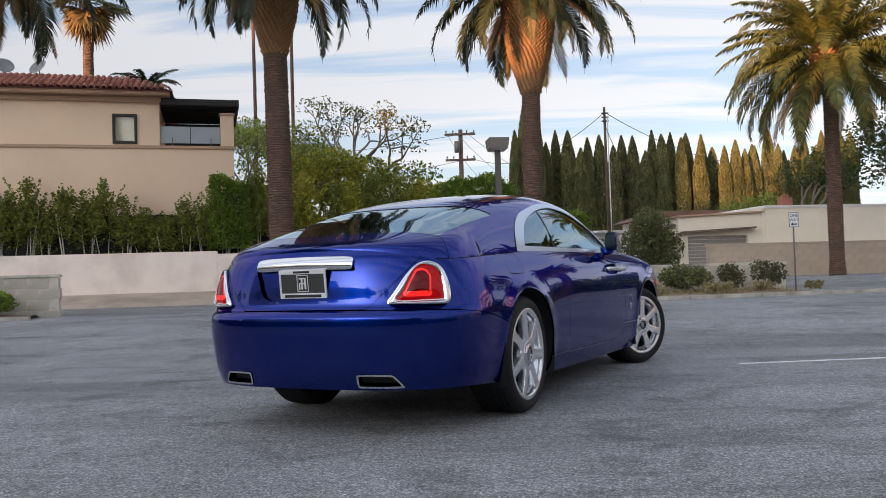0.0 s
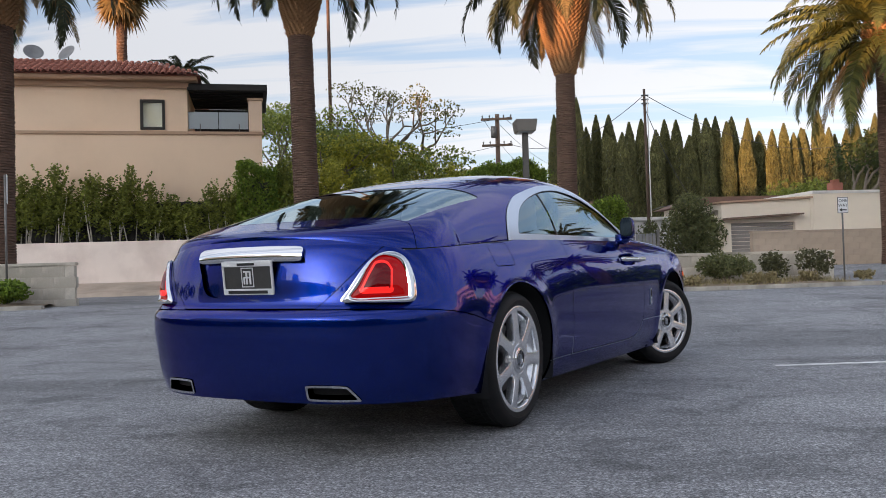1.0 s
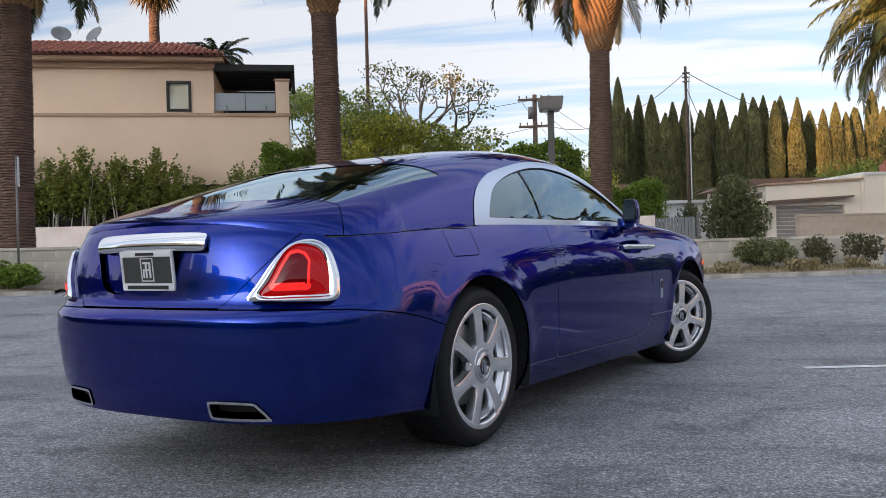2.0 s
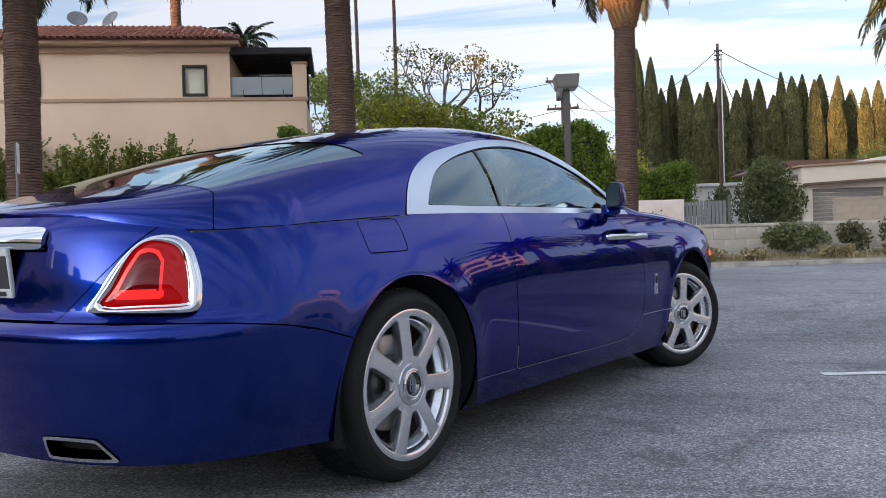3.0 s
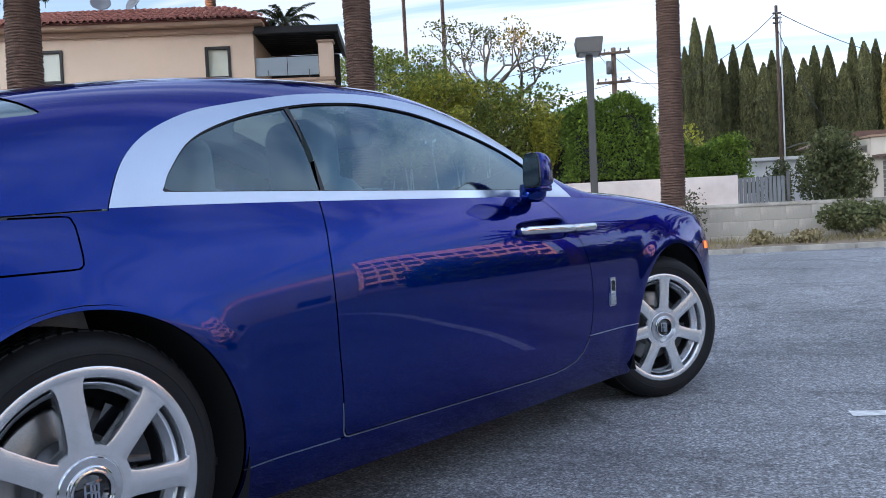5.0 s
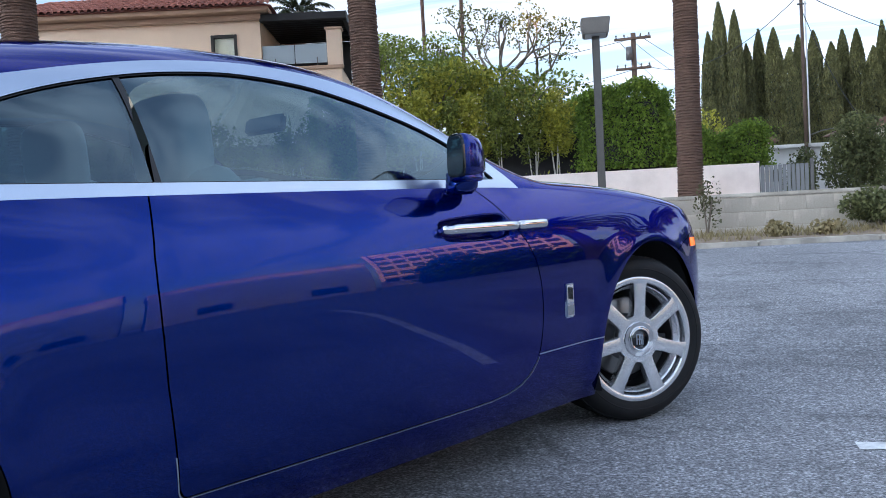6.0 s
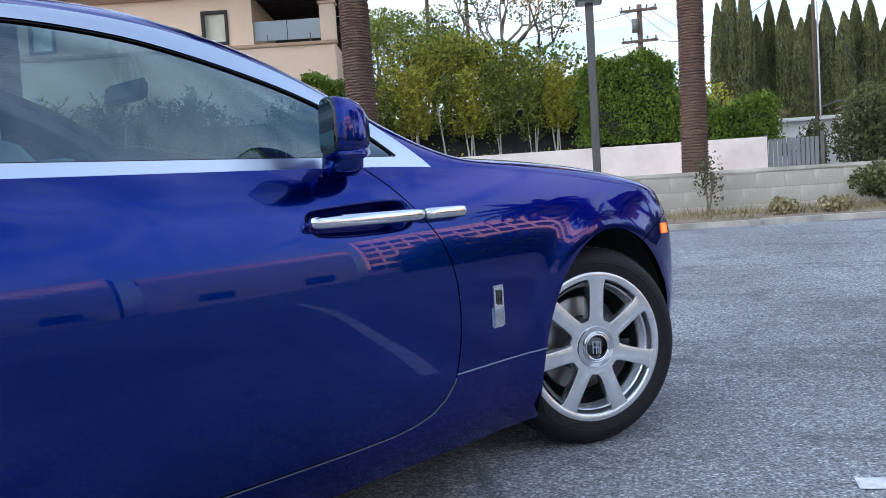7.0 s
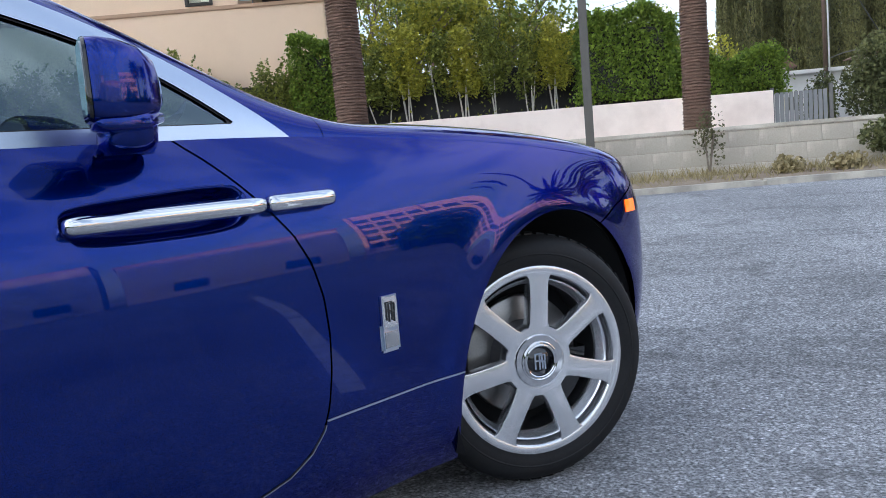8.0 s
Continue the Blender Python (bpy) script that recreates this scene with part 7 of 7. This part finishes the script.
def lettering(body, size, m, material, parent):
    cu = bpy.data.curves.new("lettering", 'FONT')
    cu.body, cu.size, cu.align_x, cu.extrude = body, size, 'CENTER', 0.001
    tmp = bpy.data.objects.new("lettering", cu)
    scene.collection.objects.link(tmp)
    dg = bpy.context.evaluated_depsgraph_get()
    me = bpy.data.meshes.new_from_object(tmp.evaluated_get(dg))
    bpy.data.objects.remove(tmp)
    me.materials.clear(); me.materials.append(material)
    o = new("lettering", me)
    o.parent = parent
    o.matrix_local = m
    return o


lettering("ONE", 0.082, pose(0, -0.0355, 1.565, 90, 0, 0), SIGNBLACK, sg_)
lettering("WAY", 0.082, pose(0, -0.0355, 1.475, 90, 0, 0), SIGNBLACK, sg_)
prism("arrow", [(-0.075, 1.412), (-0.02, 1.448), (-0.02, 1.424), (0.07, 1.424), (0.07, 1.400), (-0.02, 1.400), (-0.02, 1.376)], -0.0365, -0.0345, SIGNBLACK, sg_)
ps = empty("sign_post", pose(-9.0, 15.95, 0.36, 0, 0, 118), "thin grey sign post with a panel seen edge-on", "sign")
tube("post", [(0, 0, 0), (0, 0, 2.5)], 0.022, STEEL, ps, 8)
box("panel", (-0.15, -0.035, 1.95), (0.15, -0.028, 2.5), SIGNWHITE, ps, 0.002)

# ---- buildings across the street ----
GM = along((8.0, 30.0), math.degrees(math.atan2(0.2, 1)), 0.0)
garage = empty("garage", GM, "cream flat-roofed garage with a grey slatted roller door", "garage")
wall_with_holes("front_wall", -0.32, 2.85, 0.3, 2.55, [(0.0, 2.3, 0.3, 2.08)], CREAM, garage, 0.0, 0.25)
box("side_wall", (2.86, -0.02, 0.3), (2.96, 4.0, 3.0), CREAM, garage, 0.01)
prism("lintel", [(-0.32, 2.551), (2.85, 2.551), (2.85, 2.86), (-0.32, 2.74)], 0.0, 4.0, CREAM, garage)
prism("roof_edge", [(-0.40, 2.75), (2.9, 2.87), (2.9, 2.93), (-0.40, 2.81)], -0.12, 4.0, TRIM, garage)
prism("awning", [(-0.3, 2.16), (2.4, 2.30), (2.42, 2.36), (-0.3, 2.24)], -0.4, -0.005, mat("brown_awning", (0.17, 0.11, 0.08), 0.8), garage)
for k in range(14):
    box("door_slat", (0.01, 0.12, 0.32 + k * 0.126), (2.29, 0.15, 0.32 + k * 0.126 + 0.112), mat("grey_door", (0.30, 0.27, 0.25), 0.6) if k == 0 else bpy.data.materials["grey_door"], garage, 0.006)
wh = empty("white_house", GM, "cream flat-roofed house with a terracotta chimney", "house")
box("wall", (2.97, 0.0, 0.3), (13.5, 6.0, 3.02), CREAM, wh, 0.02)
box("parapet", (2.93, -0.04, 3.02), (13.5, 6.0, 3.12), WHITEWALL, wh, 0.01)
box("chimney", (4.45, 1.2, 3.1), (4.85, 1.6, 3.5), TILE, wh, 0.02)
box("chimney_cap", (4.53, 1.28, 3.5), (4.77, 1.52, 3.62), TILE, wh, 0.02)
block_wall("block_wall", (8.0, 28.0), math.degrees(math.atan2(0.2, 1)), 0.1, 9.0, 0.50, 1.66, 0.2, 0.42, 0.195, BRICKY, "tan concrete block wall by the pavement", joint=0.004)
lowb = empty("outbuilding", pose(4.2, 34.0, 0.3, 0, 0, 8), "small white building with a flat roof behind the gate", "building")
wall_with_holes("wall", -0.6, 3.6, 0.0, 2.15, [(0.35, 0.9, 1.1, 1.5)], WHITEWALL, lowb, 0.0, 0.2)
box("window_pane", (0.35, 0.1, 1.1), (0.9, 0.12, 1.5), PANE, lowb, 0)
box("roof", (-0.75, -0.2, 2.15), (3.8, 4.0, 2.27), WHITEWALL, lowb, 0.02)
rr = empty("far_house", pose(3.2, 46.0, 0.3), "low house with a brown tile roof among the trees", "house")
box("wall", (-1.6, 0, 0), (2.6, 4, 3.1), CREAM, rr, 0.02)
prism("roof", [(-2.0, 3.1), (3.0, 3.1), (2.2, 3.75), (-1.2, 3.75)], -0.4, 4.4, BROWNROOF, rr)
rr2 = empty("far_house", pose(11.0, 38.0, 0.3, 0, 0, 8), "low house with a brown tile roof behind the garage", "house")
box("wall", (-2.6, 0, 0), (2.0, 4, 2.9), CREAM, rr2, 0.02)
prism("roof", [(-3.0, 2.9), (2.4, 2.9), (1.6, 3.2), (-2.2, 3.2)], -0.4, 4.4, BROWNROOF, rr2)
gate = empty("gate", along((3.85, 27.35), 4, 0.35), "grey corrugated metal gate in a steel frame", "gate")
for k in range(11):
    box("slat", (0.06 + k * 0.105, 0.0, 0.05), (0.06 + k * 0.105 + 0.088, 0.02, 1.38), mat("grey_gate_slat", (0.24, 0.24, 0.24), 0.6, 0.3, rand=0.5) if k == 0 else bpy.data.materials["grey_gate_slat"], gate, 0.003)
box("gate_post", (-0.04, -0.03, 0), (0.04, 0.05, 1.5), STEEL, gate, 0.006)
box("gate_post", (1.24, -0.03, 0), (1.32, 0.05, 1.5), STEEL, gate, 0.006)

# ---- out of view behind and beside the camera: things for reflections, and a sun blocker ----
TOWERWALL = mat("pink_tower_wall", (0.66, 0.44, 0.43), 0.8, 0, 0.06, 0.3, 4, 0.1, 0.01)
TOWERGLASS = plain("dark_tower_window", (0.02, 0.025, 0.03), 0.1)
tower = empty("office_building", pose(66, 38, 0, 0, 0, -62), "pink office building with rows of dark windows", "building")
box("wall", (-10, 0, 0), (10, 18, 17.2), TOWERWALL, tower, 0)
for fl in range(5):
    box("floor_band", (-10.1, -0.25, 1.75 + fl * 2.75), (10.1, -0.005, 2.25 + fl * 2.75), TOWERWALL, tower, 0)
    for k in range(12):
        box("window", (-9.6 + k * 1.62, -0.06, 2.4 + fl * 2.75), (-9.6 + k * 1.62 + 1.25, 0.02, 4.0 + fl * 2.75), TOWERGLASS, tower, 0)
for k in range(4):
    box("pier", (-9.95 + k * 6.48, -0.4, 0), (-9.75 + k * 6.48, -0.255, 17.2), TOWERWALL, tower, 0)
# unseen blocks added against the sun, stepped to choose what stays lit
shade = empty("apartment_building", pose(-44, -50, 0, 0, 0, -42), "unseen plain building block added to keep the low sun off the lot", "building")
box("wall", (-17.4, -8, 0), (40, 0, 14.4), STUCCO, shade, 0)
box("tall_wing", (-21.3, -8, 0), (-17.41, 0, 18.6), STUCCO, shade, 0)
box("wing", (-27.2, -8, 0), (-21.31, 0, 15.2), STUCCO, shade, 0)
box("tower_wing", (-35.6, -8, 0), (-27.21, 0, 22.5), STUCCO, shade, 0)
box("wing", (-41, -8, 0), (-35.61, 0, 15.2), STUCCO, shade, 0)
box("tower_wing", (-66, -8, 0), (-41.01, 0, 27.0), STUCCO, shade, 0)
for k, (x, y, w, h) in enumerate(((33.0, 12.0, 9.0, 6.2), (34.0, 2.6, 8.0, 7.6), (34.5, -6.0, 8.4, 6.6), (33.0, -15.5, 9.0, 5.6))):
    shop = empty("shop", pose(x, y, 0, 0, 0, -88), "low pale stucco shop building at the edge of the lot", "building", "shops beside the lot")
    box("wall", (-w / 2, 0, 0), (w / 2, 8, h), (STUCCO, CONCRETE, STUCCO, CREAM)[k], shop, 0.02)
    box("parapet", (-w / 2 - 0.1, -0.15, h), (w / 2 + 0.1, 8.1, h + 0.25), TRIM, shop, 0.02)
    for q in range(2):
        box("window", (-w / 2 + 1.2 + q * w / 2, -0.05, 0.8), (-w / 2 + 1.2 + q * w / 2 + 1.4, 0.03, 2.0), TOWERGLASS, shop, 0)
date_palm(23.6, 22.5, 0, 7.0, 0.32, 8, "date palm beside the lot", (0, 0), 1.2, 0.6)
date_palm(22.5, 27.5, 0, 6.6, 0.32, 9, "date palm beside the lot", (0, 0), 1.2, 0.6)


def far_hedge(seed, p, q, h, n):
    """A long row of greenery out of view, added to close the lot and darken what the car reflects."""
    rng = np.random.default_rng(seed)
    p, q = np.array(p, float), np.array(q, float)
    L = np.linalg.norm(q - p)
    d = (q - p) / L
    nrm = np.array([-d[1], d[0]])
    t = rng.uniform(0, L, n)
    top = h * (0.78 + 0.16 * np.sin(t * 0.7 + seed) + 0.12 * np.sin(t * 1.9 + 2 * seed))
    z = top * rng.uniform(0, 1, n) ** 0.7
    o = rng.normal(scale=0.9, size=n)
    P = np.stack([p[0] + d[0] * t + nrm[0] * o, p[1] + d[1] * t + nrm[1] * o, z], 1)
    v, f = leaf_quads(P, 0.42, rng, 0.7)
    root = empty("hedge_row", Matrix.Identity(4), "leafy hedge row out of view, added to darken the car's reflections", "hedge")
    fast_mesh("foliage", v, f, HEDGEDARK, root)
    m = pose((p[0] + q[0]) / 2, (p[1] + q[1]) / 2, 0, 0, 0, math.degrees(math.atan2(d[1], d[0])))
    # dark box fills the row in place of shade among its leaves
    o = box("branch_mass", (-L / 2, -0.5, 0), (L / 2, 0.5, h * 0.62), DARKWOOD_AND_SHADE, root, 0.2)
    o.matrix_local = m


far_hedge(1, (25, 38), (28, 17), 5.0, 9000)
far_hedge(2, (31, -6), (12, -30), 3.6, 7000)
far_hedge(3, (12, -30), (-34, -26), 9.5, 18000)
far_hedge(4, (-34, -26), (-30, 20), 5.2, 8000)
